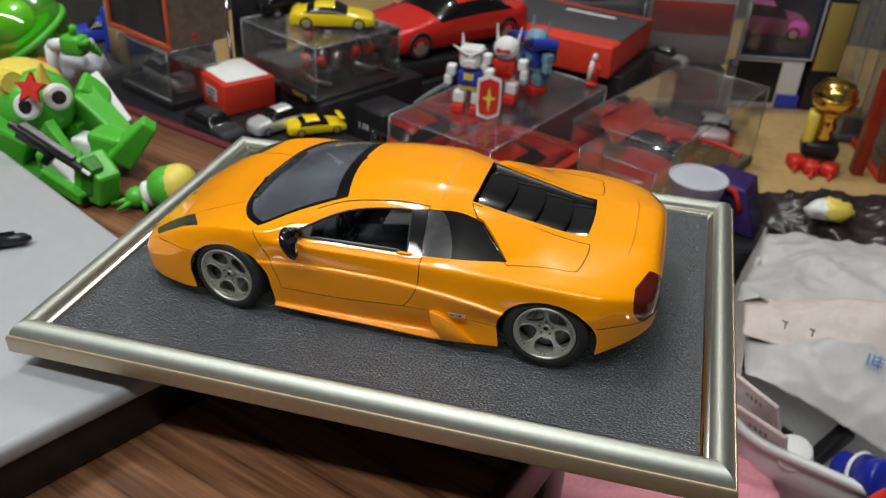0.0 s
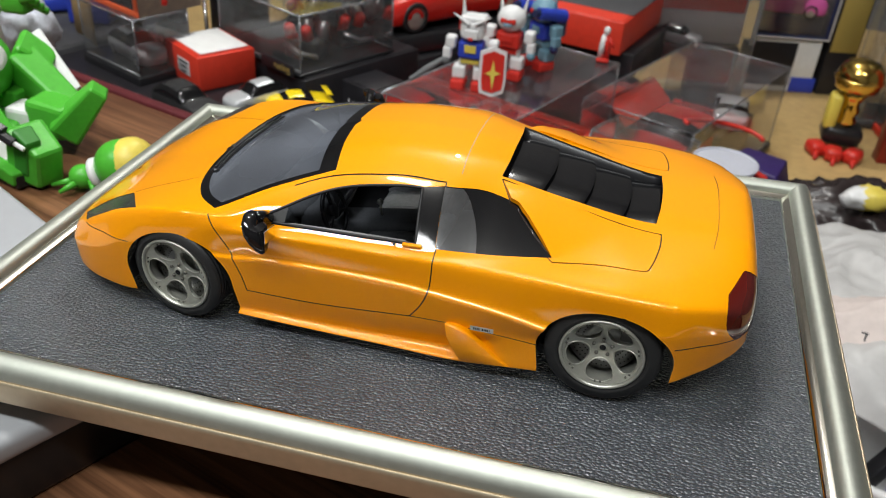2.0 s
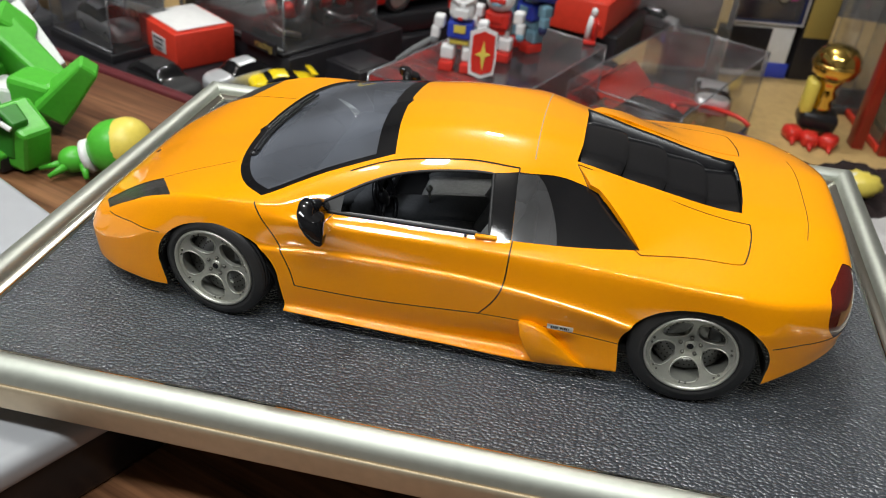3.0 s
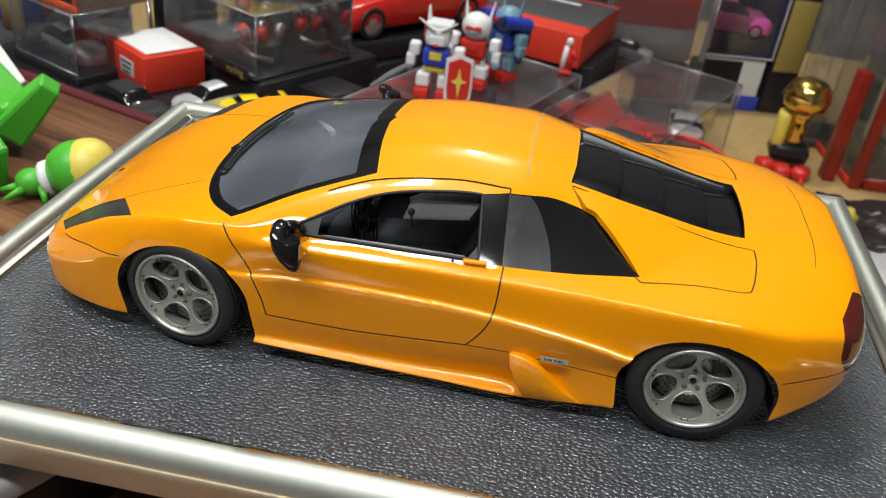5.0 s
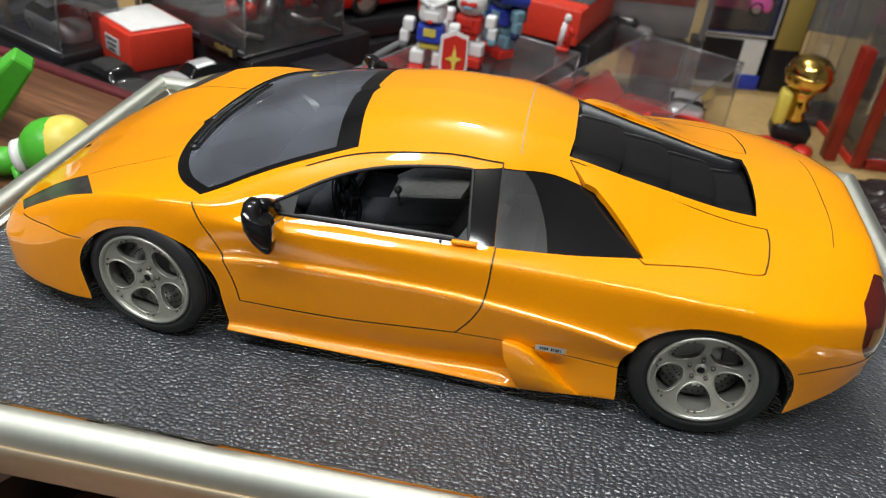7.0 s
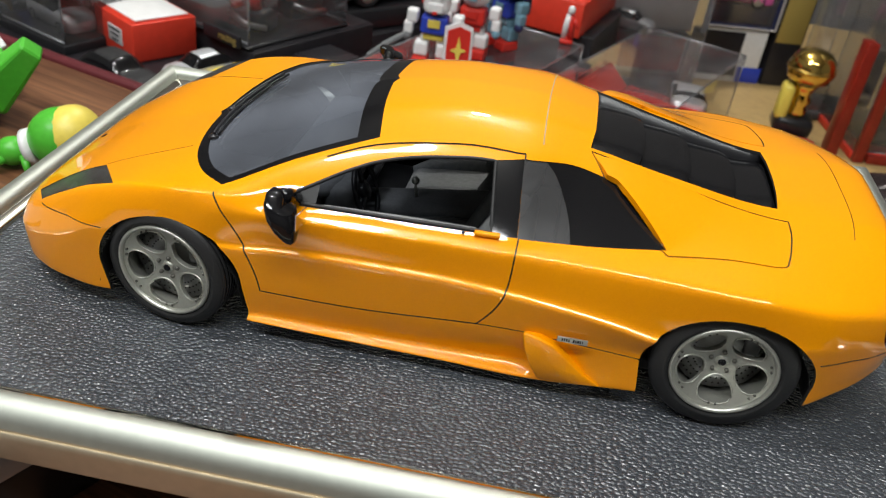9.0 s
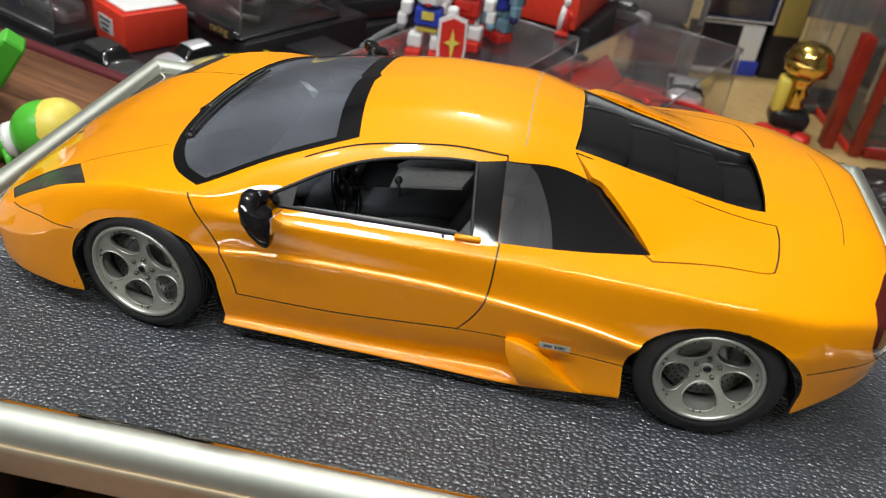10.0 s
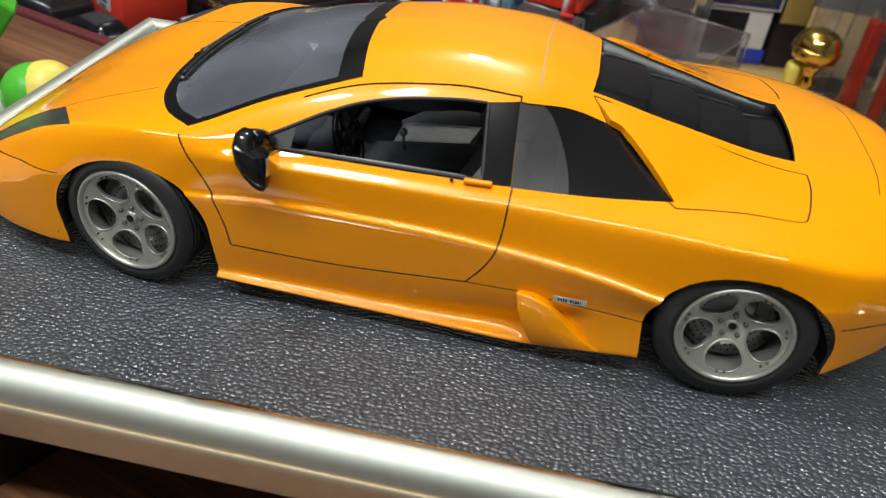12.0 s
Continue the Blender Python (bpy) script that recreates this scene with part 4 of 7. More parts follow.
    for v in bm.verts:
        if v.co.z > 40:
            v.co.y *= 0.5
    part("bulkhead", scaled(bm), BLACK_MATT, root, "black cabin bulkhead")


def mirrors(root):
    """Wedge-shaped wing mirrors that taper downwards, each on a short arm."""
    for s in (-1, 1):
        m = new("door_mirror")
        m.parent = root
        m["label"] = "gloss black wing mirror"
        # each ring: height, fore and aft limits, inner and outer limits
        rings = [(49.7, -42.4, -40.0, 53.2, 56.0), (49.1, -43.2, -38.8, 52.8, 57.6), (47.2, -43.4, -38.0, 53.0, 59.4), (46.4, -43.2, -35.4, 53.4, 60.4),
                 (43.8, -42.4, -34.4, 54.6, 61.2), (41.2, -40.6, -34.2, 56.0, 61.2), (39.2, -38.4, -34.5, 57.4, 60.8), (38.4, -37.2, -35.2, 58.2, 60.4)]
        bm = bmesh.new()
        rows = []
        for z, xa, xb, ya, yb in rings:
            cx, cy, hx, hy = (xa + xb) / 2 + 0.5, (ya + yb) / 2, (xb - xa) * 0.46, (yb - ya) * 0.5
            row = []
            for k in range(20):
                a = 2 * math.pi * k / 20
                c, d = math.cos(a), math.sin(a)
                row.append(bm.verts.new((cx + hx * math.copysign(abs(c) ** 0.62, c), s * (cy + hy * math.copysign(abs(d) ** 0.62, d)), z - 0.10 * hx * c)))
            rows.append(row)
        made = []
        for p, q in zip(rows, rows[1:]):
            for k in range(20):
                made.append(bm.faces.new((p[k], p[(k + 1) % 20], q[(k + 1) % 20], q[k])))
        made += [bm.faces.new(rows[0]), bm.faces.new(rows[-1])]
        bmesh.ops.recalc_face_normals(bm, faces=made)
        housing = part("mirror_housing", scaled(bm), BLACK_GLOSS, m)
        md = housing.modifiers.new("edge", "BEVEL")
        md.width, md.segments, md.limit_method, md.angle_limit = 0.0005, 2, "ANGLE", radians(40)
        bm = bmesh.new()
        box(bm, -33.4, s * 57.6, 44.4, 0.3, 5.4, 4.6, 0.1, pose(0, 0, 0, 0, 4, s * 10))
        part("mirror_glass", scaled(bm), CHROME, m, "small mirror face")
        bm = bmesh.new()
        tube(bm, [(-38.0, s * 48.6, 44.6), (-38.4, s * 51.0, 46.8), (-39.2, s * 54.5, 48.2)], [2.2, 1.8, 2.0], 12)
        part("mirror_arm", scaled(bm), BLACK_GLOSS, m)


def wipers(root):
    for y0, y1 in ((-22.5, 14), (-3, 24)):
        w = new("wiper")
        w.parent = root
        w["label"] = "black windscreen wiper"
        for name, off, r, lift in (("wiper_arm", 0.0, 0.55, 1.5), ("wiper_blade", 1.1, 0.42, 0.7)):
            bm = bmesh.new()
            pts = []
            for i in range(15):
                t = i / 14
                y = y0 + (y1 - y0) * t + off
                x = -73.3 + 3.0 * (y / 24) ** 2 + 3.4 * t + off * 0.8
                pts.append((x, y, surface_z(x, y) + lift))
            tube(bm, pts, r, 6)
            part(name, scaled(bm), BLACK_SATIN, w)
        bm = bmesh.new()
        ball(bm, -73.6 + 3.0 * (y0 / 24) ** 2, y0, surface_z(-73, y0) + 0.8, 1.5, 1.3, 1.0, u=12, v=8)
        part("wiper_pivot", scaled(bm), BLACK_SATIN, w)


def trim_pieces(root):
    """Side fins, handles, badges, hood emblem, wheel wells, lamp insides."""
    for s in (-1, 1):
        bm = bmesh.new()
        outer = [(23.6, 55.2, 20.2), (27.5, 56.2, 20.2), (31.5, 56.3, 18.8), (36, 55.6, 14.5), (41, 54.8, 9.5), (46.0, 54.2, 6.2), (37, 54.6, 5.8), (29.2, 55.2, 6.2), (26.6, 56.0, 11), (24.6, 56.2, 16)]
        a = [bm.verts.new((x, s * y, z)) for x, y, z in outer]
        b = [bm.verts.new((x + (1.5 if x < 28 else 0), s * (y - 5.5), z)) for x, y, z in outer]
        c = bm.verts.new((31.5, s * 56.9, 13.0))
        n = len(a)
        for k in range(n):
            bm.faces.new((a[k], a[(k + 1) % n], c))
            bm.faces.new((a[k], a[(k + 1) % n], b[(k + 1) % n], b[k]))
        bm.faces.new(b)
        bmesh.ops.recalc_face_normals(bm, faces=bm.faces)
        ob = part("side_fin", scaled(bm), PAINT, root, "orange intake fin ahead of rear wheel")
        md = ob.modifiers.new("edge", "BEVEL")
        md.width, md.segments, md.limit_method, md.angle_limit = 0.0006, 3, "ANGLE", radians(40)
        bm = bmesh.new()
        box(bm, 11.3, s * 49.7, 44.0, 6.4, 1.5, 1.0, 0.3, pose(0, 0, 0, 0, -1.5, 0))
        part("door_handle", scaled(bm), PAINT, root, "small orange door handle")
        bm = bmesh.new()
        ball(bm, 5.4, s * 49.8, 43.5, 0.45, 0.4, 0.45, u=10, v=6)
        part("door_lock", scaled(bm), BLACK_SATIN, root)
        bm = bmesh.new()
        box(bm, 0, 0, 0, 7.6, 0.3, 1.55, 0.08, index=0)
        for k, w in enumerate((0.5, 0.4, 0.5, 0.5, 0.0, 0.6, 0.35, 0.6, 0.5, 0.25)):
            if w:
                box(bm, -2.5 + 0.56 * k, -0.16 if s < 0 else 0.16, 0, w * 0.8, 0.06, 0.8, index=1)
        bmesh.ops.transform(bm, matrix=pose(36.2, s * 55.62, 20.9, 4 * s, -1.0, 1.2 * s), verts=bm.verts)
        part("side_badge", scaled(bm), [RIM, GAP], root, "small silver badge plate with dark marks", smooth=False)
        for x, z, r in ((-73.5, 17.4, 20.8), (75, 17.6, 21.6)):
            bm = bmesh.new()
            prev = None
            for k in range(25):
                t = math.pi * k / 24
                ring = [bm.verts.new((x + r * math.cos(t), s * y, z - 8 + (r + 4) * math.sin(t) * 0.92)) for y in (51.5, 33)]
                ring.append(bm.verts.new((x, s * 33, z - 8)))
                if prev:
                    bm.faces.new((prev[0], ring[0], ring[1], prev[1]))
                    bm.faces.new((prev[1], ring[1], ring[2], prev[2]))
                prev = ring
            part("wheel_well", scaled(bm), BLACK_MATT, root, "black wheel well")
        bm = bmesh.new()
        for lx, ly, lz, lr in ((-105.0, 40.6, 30.6, 2.6), (-97.0, 41.4, 34.4, 2.2)):
            vs = lathe(bm, [(lr, -1), (lr, 0.5), (lr * 0.8, 0.2), (lr * 0.3, 0.9)], 20, "x")
            bmesh.ops.transform(bm, matrix=pose(lx, s * ly, lz, 0, 25, 0), verts=vs)
        part("headlamp_projector", scaled(bm), CHROME, root, "chrome headlamp projector")
    bm = bmesh.new()
    rows = [[bm.verts.new((20.4 + 0.0009 * y * y + d, y, surface_z(20.4, y) + 0.07)) for d in (-0.16, 0.16)] for y in range(-26, 27)]
    for a, b in zip(rows, rows[1:]):
        bm.faces.new((a[0], a[1], b[1], b[0]))
    part("roof_seam", scaled(bm), ROOF_SEAM, root, "thin grey seam across the roof")
    bm = bmesh.new()
    vs = lathe(bm, [(1.0, -0.3), (1.0, 0.15), (0.7, 0.25)], 16, "z")
    bmesh.ops.scale(bm, vec=(1.25, 0.9, 1), verts=vs)
    bmesh.ops.transform(bm, matrix=pose(-119.5, 0, surface_z(-119.5, 0), 0, -30, 0), verts=vs)
    part("hood_emblem", scaled(bm), BLACK_GLOSS, root, "small black oval hood emblem")


def build_car():
    root = holder("model_car", STAND @ Matrix.Translation((0, 0, 0.0002)), "orange die-cast scale model sports car on leather display base", "model car")
    bm, panels = cut_body()
    bm.normal_update()
    painted("body", panel_mesh(bm, panels["body"], True), root, "orange pearl body shell")
    part("shut_line", panel_mesh(bm, panels["gap"], True, sink=0.3), GAP, root, "dark gaps between panels")
    for name, label in (("hood", "orange front lid"),):
        painted(name, panel_mesh(bm, panels[name], True), root, label)
    part("windscreen", panel_mesh(bm, panels["windscreen"], True, sink=0.25), WINDSCREEN, root, "smoked windscreen")
    border = [f for f in panels["windscreen"] if not inside(WINDSCREEN_RIM, f.calc_center_median().x, f.calc_center_median().y)]
    part("windscreen_border", panel_mesh(bm, border, True, sink=0.18), BLACK_GLOSS, root, "black windscreen surround")
    for flip in (False, True):
        door = painted("door", panel_mesh(bm, panels["door"], False, flip), root, "closed orange door")
        corner = [f for f in panels["side_window"] if f.calc_center_median().x < -33.0]
        part("window_corner", panel_mesh(bm, corner, False, flip, 0.25), BLACK_MATT, door, "black corner panel behind mirror")
        bm2 = bmesh.new()
        turn = 1 if flip else -1
        tube(bm2, [(x, turn * (side_y(x, z) - 0.35), z) for x, z in rounded(WINDOW_BEAD, 6)], 0.5, 8, closed=True)
        part("window_seal", scaled(bm2), BLACK_MATT, door, "black rubber window seal")
        part("door_pillar", panel_mesh(bm, panels["pillar"], False, flip, 0.15), BLACK_GLOSS, door, "gloss black door pillar")
        dark = [f for f in panels["quarter_window"] if not inside(QUARTER_GREY, f.calc_center_median().x, f.calc_center_median().z)]
        grey = [f for f in panels["quarter_window"] if f not in set(dark)]
        q = part("quarter_window", panel_mesh(bm, grey, False, flip, 0.3), SIDE_GLASS, root, "smoked rear quarter window")
        part("window_mask", panel_mesh(bm, dark, False, flip, 0.22), BLACK_GLOSS, q, "black masked rear glass")
        deck = painted("rear_deck_panel", panel_mesh(bm, panels["rear_deck_panel"], False, flip, lift=deck_lift), root, "orange side deck panel")
        deck.modifiers["thickness"].thickness = 0.0016
        deck.modifiers["thickness"].material_offset_rim = 0
        part("tail_lamp", panel_mesh(bm, panels["tail_lamp"], False, flip, 0.2), TAIL_RED, root, "dark red tail lamp")
        lamp = part("headlight", panel_mesh(bm, panels["headlight"], False, flip, 0.15), LAMP_GLASS, root, "smoked headlight cover")
        part("lamp_bowl", panel_mesh(bm, panels["headlight"], False, flip, 3.2), GREY_TRIM, lamp, "grey lamp bowl")
    bm.free()
    for x, y, z, r, w, q, dish, phase in ((-74, 53.2, 17.9, 17.8, 13, 13.8, 1.8, 43), (74, 54.6, 18.4, 18.2, 17, 13.2, 4.2, 54)):
        for s in (-1, 1):
            hub = wheel(root, x, s * y, z, r, w, q, dish, s, phase)
            hub.rotation_euler.z = radians(-7) if x < 0 else 0.0
    bm = bmesh.new()
    box(bm, -6, 0, 8.5, 190, 88, 4, 1)
    part("chassis", scaled(bm), BLACK_MATT, root, "black underbody")
    louvres(root)
    interior(root)
    mirrors(root)
    wipers(root)
    trim_pieces(root)
    return root


car = build_car()


# ---- materials of the clutter ----
GREEN = mat("bright_green_plastic", (0.075, 0.42, 0.035), 0.35, vary=0.08, vary_scale=30)
GREEN_DARK = mat("deep_green_plastic", (0.03, 0.20, 0.02), 0.4, vary=0.08, vary_scale=30)
WHITE_P = mat("white_plastic", (0.74, 0.74, 0.74), 0.38, vary=0.05, vary_scale=40)
YELLOW_P = mat("pale_yellow_plastic", (0.72, 0.58, 0.10), 0.4, vary=0.06, vary_scale=30)
YELLOW_CAR = mat("yellow_car_lacquer", (0.86, 0.64, 0.01), 0.25, coat=0.7, vary=0.04, vary_scale=30)
RED_P = mat("red_plastic", (0.60, 0.030, 0.020), 0.34, vary=0.08, vary_scale=25)
RED_CAR = mat("red_car_lacquer", (0.58, 0.018, 0.012), 0.22, coat=0.8, vary=0.05, vary_scale=20)
RED_CARD = mat("red_printed_card", (0.66, 0.045, 0.022), 0.42, vary=0.08, vary_scale=12)
ORANGE_CARD = mat("orange_red_card", (0.62, 0.10, 0.035), 0.45, vary=0.1, vary_scale=14)
BLUE_P = mat("blue_plastic", (0.03, 0.06, 0.46), 0.35, vary=0.08, vary_scale=30)
TEAL_P = mat("grey_blue_plastic", (0.16, 0.30, 0.38), 0.4, vary=0.1, vary_scale=40)
NAVY_CARD = mat("navy_card", (0.018, 0.026, 0.085), 0.4, vary=0.1, vary_scale=10)
SILVER_CAR = mat("silver_car_lacquer", (0.66, 0.68, 0.70), 0.3, metal=0.4, coat=0.6, vary=0.05, vary_scale=30)
PINK_CAR = mat("pink_car_lacquer", (0.72, 0.13, 0.42), 0.28, coat=0.6, vary=0.05, vary_scale=20)
GOLD = mat("gold_plating", (0.80, 0.55, 0.14), 0.12, metal=1.0, vary=0.06, vary_scale=30)
DARK_CARD = mat("black_printed_card", (0.016, 0.015, 0.018), 0.4, vary=0.25, vary_scale=8, bump=0.05)
GREY_CARD = mat("dark_grey_card", (0.06, 0.06, 0.065), 0.5, vary=0.2, vary_scale=8)
WHITE_CARD = mat("white_card", (0.72, 0.72, 0.71), 0.55, vary=0.05, vary_scale=12)
RED_DEEP = mat("deep_red_card", (0.24, 0.018, 0.010), 0.3, vary=0.2, vary_scale=30)
BROWN_CARD = mat("brown_printed_card", (0.17, 0.12, 0.09), 0.5, vary=0.25, vary_scale=14)
TAN_CARD = mat("kraft_card", (0.42, 0.28, 0.13), 0.7, vary=0.12, vary_scale=10, bump=0.1)
SLAB_WHITE = mat("white_satin_casing", (0.38, 0.39, 0.41), 0.26, vary=0.03, vary_scale=10)
BAG_WHITE = mat("white_thin_bag", (0.46, 0.45, 0.445), 0.42, vary=0.06, vary_scale=9, bump=0.35, bump_scale=45)
BAG_BROWN = mat("brown_bag_lining", (0.58, 0.50, 0.47), 0.6, vary=0.08, vary_scale=12, bump=0.3, bump_scale=50)
BAG_BLACK = mat("black_bin_bag", (0.028, 0.020, 0.020), 0.26, vary=0.2, vary_scale=20, bump=0.6, bump_scale=70)
PINK_CLOTH = mat("pink_cloth", (0.72, 0.30, 0.36), 0.75, vary=0.12, vary_scale=25, bump=0.4, bump_scale=260)
MAT_BROWN = mat("dusty_pink_board", (0.34, 0.20, 0.18), 0.7, vary=0.15, vary_scale=12, bump=0.2)
CAP_BLUE = mat("deep_blue_cap", (0.012, 0.022, 0.30), 0.3, vary=0.05, vary_scale=40)
CUP_LID = mat("pale_lilac_lid", (0.50, 0.51, 0.58), 0.5, vary=0.05, vary_scale=20)
CUP_PALE = mat("pale_lilac_print", (0.36, 0.36, 0.60), 0.45, vary=0.2, vary_scale=16)
PAPER_PINK = mat("pale_pink_packet", (0.62, 0.50, 0.50), 0.45, vary=0.2, vary_scale=45)
CLOTH_GREY = mat("pale_grey_cloth", (0.52, 0.54, 0.60), 0.8, vary=0.2, vary_scale=40, bump=0.3)
GREEN_CLEAR = clear_plastic("green_tinted_plastic", (0.42, 1.0, 0.12), 0.2, 0.05, 0.30, (0.22, 0.75, 0.05))
EDGE = clear_plastic("whitened_plastic_edge", (0.9, 0.91, 0.93), 0.5, 0.2, 0.30)
CLEAR_DUSTY = clear_plastic("dusty_clear_plastic", (0.94, 0.94, 0.95), 0.08, 0.08, 0.13, (0.55, 0.55, 0.55))
ORANGE_P = mat("orange_plastic", (0.80, 0.20, 0.02), 0.4, vary=0.08)
PURPLE = mat("purple_card", (0.035, 0.018, 0.11), 0.4, vary=0.2, vary_scale=20)
CUP_BLUE = mat("blue_violet_print", (0.10, 0.17, 0.42), 0.4, vary=0.25, vary_scale=18)
INK = mat("dark_print", (0.03, 0.03, 0.035), 0.5)
INK_BLUE = mat("blue_print", (0.05, 0.16, 0.42), 0.5)
INK_GOLD = mat("gold_print", (0.55, 0.42, 0.12), 0.35, metal=0.5)


# ---- makers ----
def carton(name, m, w, d, h, material, label, edge=0.0012, category="box"):
    """A closed card box standing on its base, with a lid flap line."""
    root = holder(name, m, label, category)
    bm = bmesh.new()
    box(bm, 0, 0, h / 2, w, d, h, edge)
    part("box_body", bm, material, root)
    bm = bmesh.new()
    box(bm, 0, 0, h + 0.0006, w - 0.006, d - 0.006, 0.0012, 0.0004)
    part("lid_flap", bm, material, root)
    return root


def panel_on(root, name, x, y, z, w, h, material, label="", face="front", deep=0.0008):
    """A flat plate on one face of a box: front looks to -y, right to +x."""
    bm = bmesh.new()
    if face == "front":
        box(bm, x, y, z, w, deep, h, deep * 0.3)
    elif face == "top":
        box(bm, x, y, z, w, h, deep, deep * 0.3)
    else:
        box(bm, x, y, z, deep, w, h, deep * 0.3)
    return part(name, bm, material, root, label)


def text_on(root, words, size, material, m, label):
    cu = bpy.data.curves.new("lettering", "FONT")
    cu.body, cu.size, cu.extrude = words, size, 0.0002
    ob = new("lettering", cu)
    ob.data.materials.append(material)
    ob.parent = root
    ob.matrix_local = m
    ob["label"] = label
    return ob


def clear_case(name, m, w, d, h, base_h, base_material, label, cover=None, group=""):
    """A display case: a plinth and a clear cover with visible edges."""
    root = holder(name, m, label, "display case", group)
    bm = bmesh.new()
    box(bm, 0, 0, base_h / 2, w, d, base_h, 0.002)
    part("plinth", bm, base_material, root)
    cw, cd = w - 0.006, d - 0.006
    z0, z1 = base_h + 0.0002, h
    x, y = cw / 2, cd / 2
    sides = [((-x, -y), (x, -y)), ((x, -y), (x, y)), ((x, y), (-x, y)), ((-x, y), (-x, -y))]
    for (ax, ay), (bx, by) in sides:
        bm = bmesh.new()
        bm.faces.new([bm.verts.new(c) for c in ((ax, ay, z0), (bx, by, z0), (bx, by, z1), (ax, ay, z1))])
        part("pane", bm, cover or CLEAR, root, smooth=False)
    bm = bmesh.new()
    bm.faces.new([bm.verts.new((px, py, z1)) for px, py in ((-x, -y), (x, -y), (x, y), (-x, y))])
    part("pane", bm, cover or CLEAR, root, smooth=False)
    # Rods with a pale haze imitate light caught along the cover's edges.
    bm = bmesh.new()
    e = 0.0011
    for sx in (-1, 1):
        for sy in (-1, 1):
            tube(bm, [(sx * cw / 2, sy * cd / 2, z0), (sx * cw / 2, sy * cd / 2, z1)], e, 6)
    for sy in (-1, 1):
        tube(bm, [(-cw / 2, sy * cd / 2, z1), (cw / 2, sy * cd / 2, z1)], e, 6)
        tube(bm, [(-cw / 2, sy * cd / 2, z0 + e), (cw / 2, sy * cd / 2, z0 + e)], e, 6)
    for sx in (-1, 1):
        tube(bm, [(sx * cw / 2, -cd / 2, z1), (sx * cw / 2, cd / 2, z1)], e, 6)
    part("cover_edge", bm, EDGE, root, "edge rods whitened to imitate light caught in the plastic")
    return root


def toy_car(name, m, length, material, label, low=True, window=None, group=""):
    """A small model car: shell by sections, dark glass band, four wheels with rims."""
    root = holder(name, m, label, "toy car", group)
    L = length
    hw = curve(-0.5, 0.14, -0.46, 0.185, -0.36, 0.208, 0.0, 0.205, 0.36, 0.212, 0.46, 0.19, 0.5, 0.15)
    belt = curve(-0.5, 0.10, -0.46, 0.125, -0.3, 0.165, -0.1, 0.182, 0.2, 0.19, 0.42, 0.185, 0.5, 0.14) if low else curve(-0.5, 0.14, -0.44, 0.20, -0.25, 0.23, 0.1, 0.24, 0.42, 0.23, 0.5, 0.17)
    top = curve(-0.5, 0.11, -0.46, 0.14, -0.22, 0.19, -0.02, 0.272, 0.12, 0.278, 0.34, 0.215, 0.44, 0.195, 0.5, 0.145) if low else curve(-0.5, 0.15, -0.42, 0.22, -0.22, 0.25, -0.06, 0.37, 0.2, 0.385, 0.40, 0.30, 0.47, 0.22, 0.5, 0.18)
    rows = []
    bm = bmesh.new()
    n = 34
    for i in range(n + 1):
        x = -0.5 + i / n
        w, b, t = hw(x), belt(x), top(x)
        rw = w * (0.92 - 1.5 * max(0.0, t - b))
        half = [(w * 0.93, 0.045), (w, 0.075), (w, b * 0.72), (w * 0.97, b), (rw, t - 0.02 * (t > b + 0.02)), (rw * 0.6, t), (0, t + 0.004)]
        row = [(-y, z) for y, z in half] + [(y, z) for y, z in reversed(half[:-1])]
        rows.append([bm.verts.new((x * L, y * L, z * L)) for y, z in row])
    for i in range(n):
        x = -0.5 + (i + 0.5) / n
        for j in range(12):
            f = bm.faces.new((rows[i][j], rows[i][j + 1], rows[i + 1][j + 1], rows[i + 1][j]))
            cabin = top(x) - belt(x) > 0.03
            if cabin and (j in (3, 8) or (j in (4, 5, 6, 7) and (top(x - 0.02) < top(x) - 0.006 or (top(x + 0.02) < top(x) - 0.006 and x > 0.2)))):
                f.material_index = 1
    bm.faces.new(rows[0])
    bm.faces.new(rows[-1])
    bmesh.ops.recalc_face_normals(bm, faces=bm.faces)
    part("car_shell", bm, [material, window or BLACK_GLOSS], root)
    for x in (-0.31, 0.30):
        for s in (-1, 1):
            r = 0.074 * L
            bm = bmesh.new()
            lathe(bm, [(r * 0.72, -0.045 * L), (r, -0.042 * L), (r, -0.004 * L), (r * 0.72, 0)], 24, "y", close=True)
            w = part("wheel", bm, RUBBER, root)
            w.location = (x * L, s * (hw(x) + 0.004) * L, r)
            w.rotation_euler = (0, 0, 0 if s > 0 else math.pi)
            bm = bmesh.new()
            lathe(bm, [(r * 0.73, -0.02 * L), (r * 0.73, -0.002 * L), (r * 0.55, -0.008 * L), (r * 0.2, -0.001 * L)], 20, "y")
            part("rim", bm, RIM, w)
    bm = bmesh.new()
    box(bm, 0, 0, 0.045 * L, 0.9 * L, 0.34 * L, 0.03 * L)
    part("car_floor", bm, BLACK_MATT, root)
    return root


def crumple(bm, amount, scale, seed):
    for v in bm.verts:
        p = v.co * scale + Vector((seed, seed * 0.7, 0))
        k = 0.7 * noise.noise(p) + 0.9 * (0.6 - abs(noise.noise(p * 1.6))) ** 2 * 3 - 0.5 * abs(noise.noise(p * 2.3)) + 0.35 * (0.5 - abs(noise.noise(p * 4.7)))
        v.co += v.normal * amount * k


def up(x, y, z, rz=0.0):
    return pose(x, y, z, 0, 0, rz)


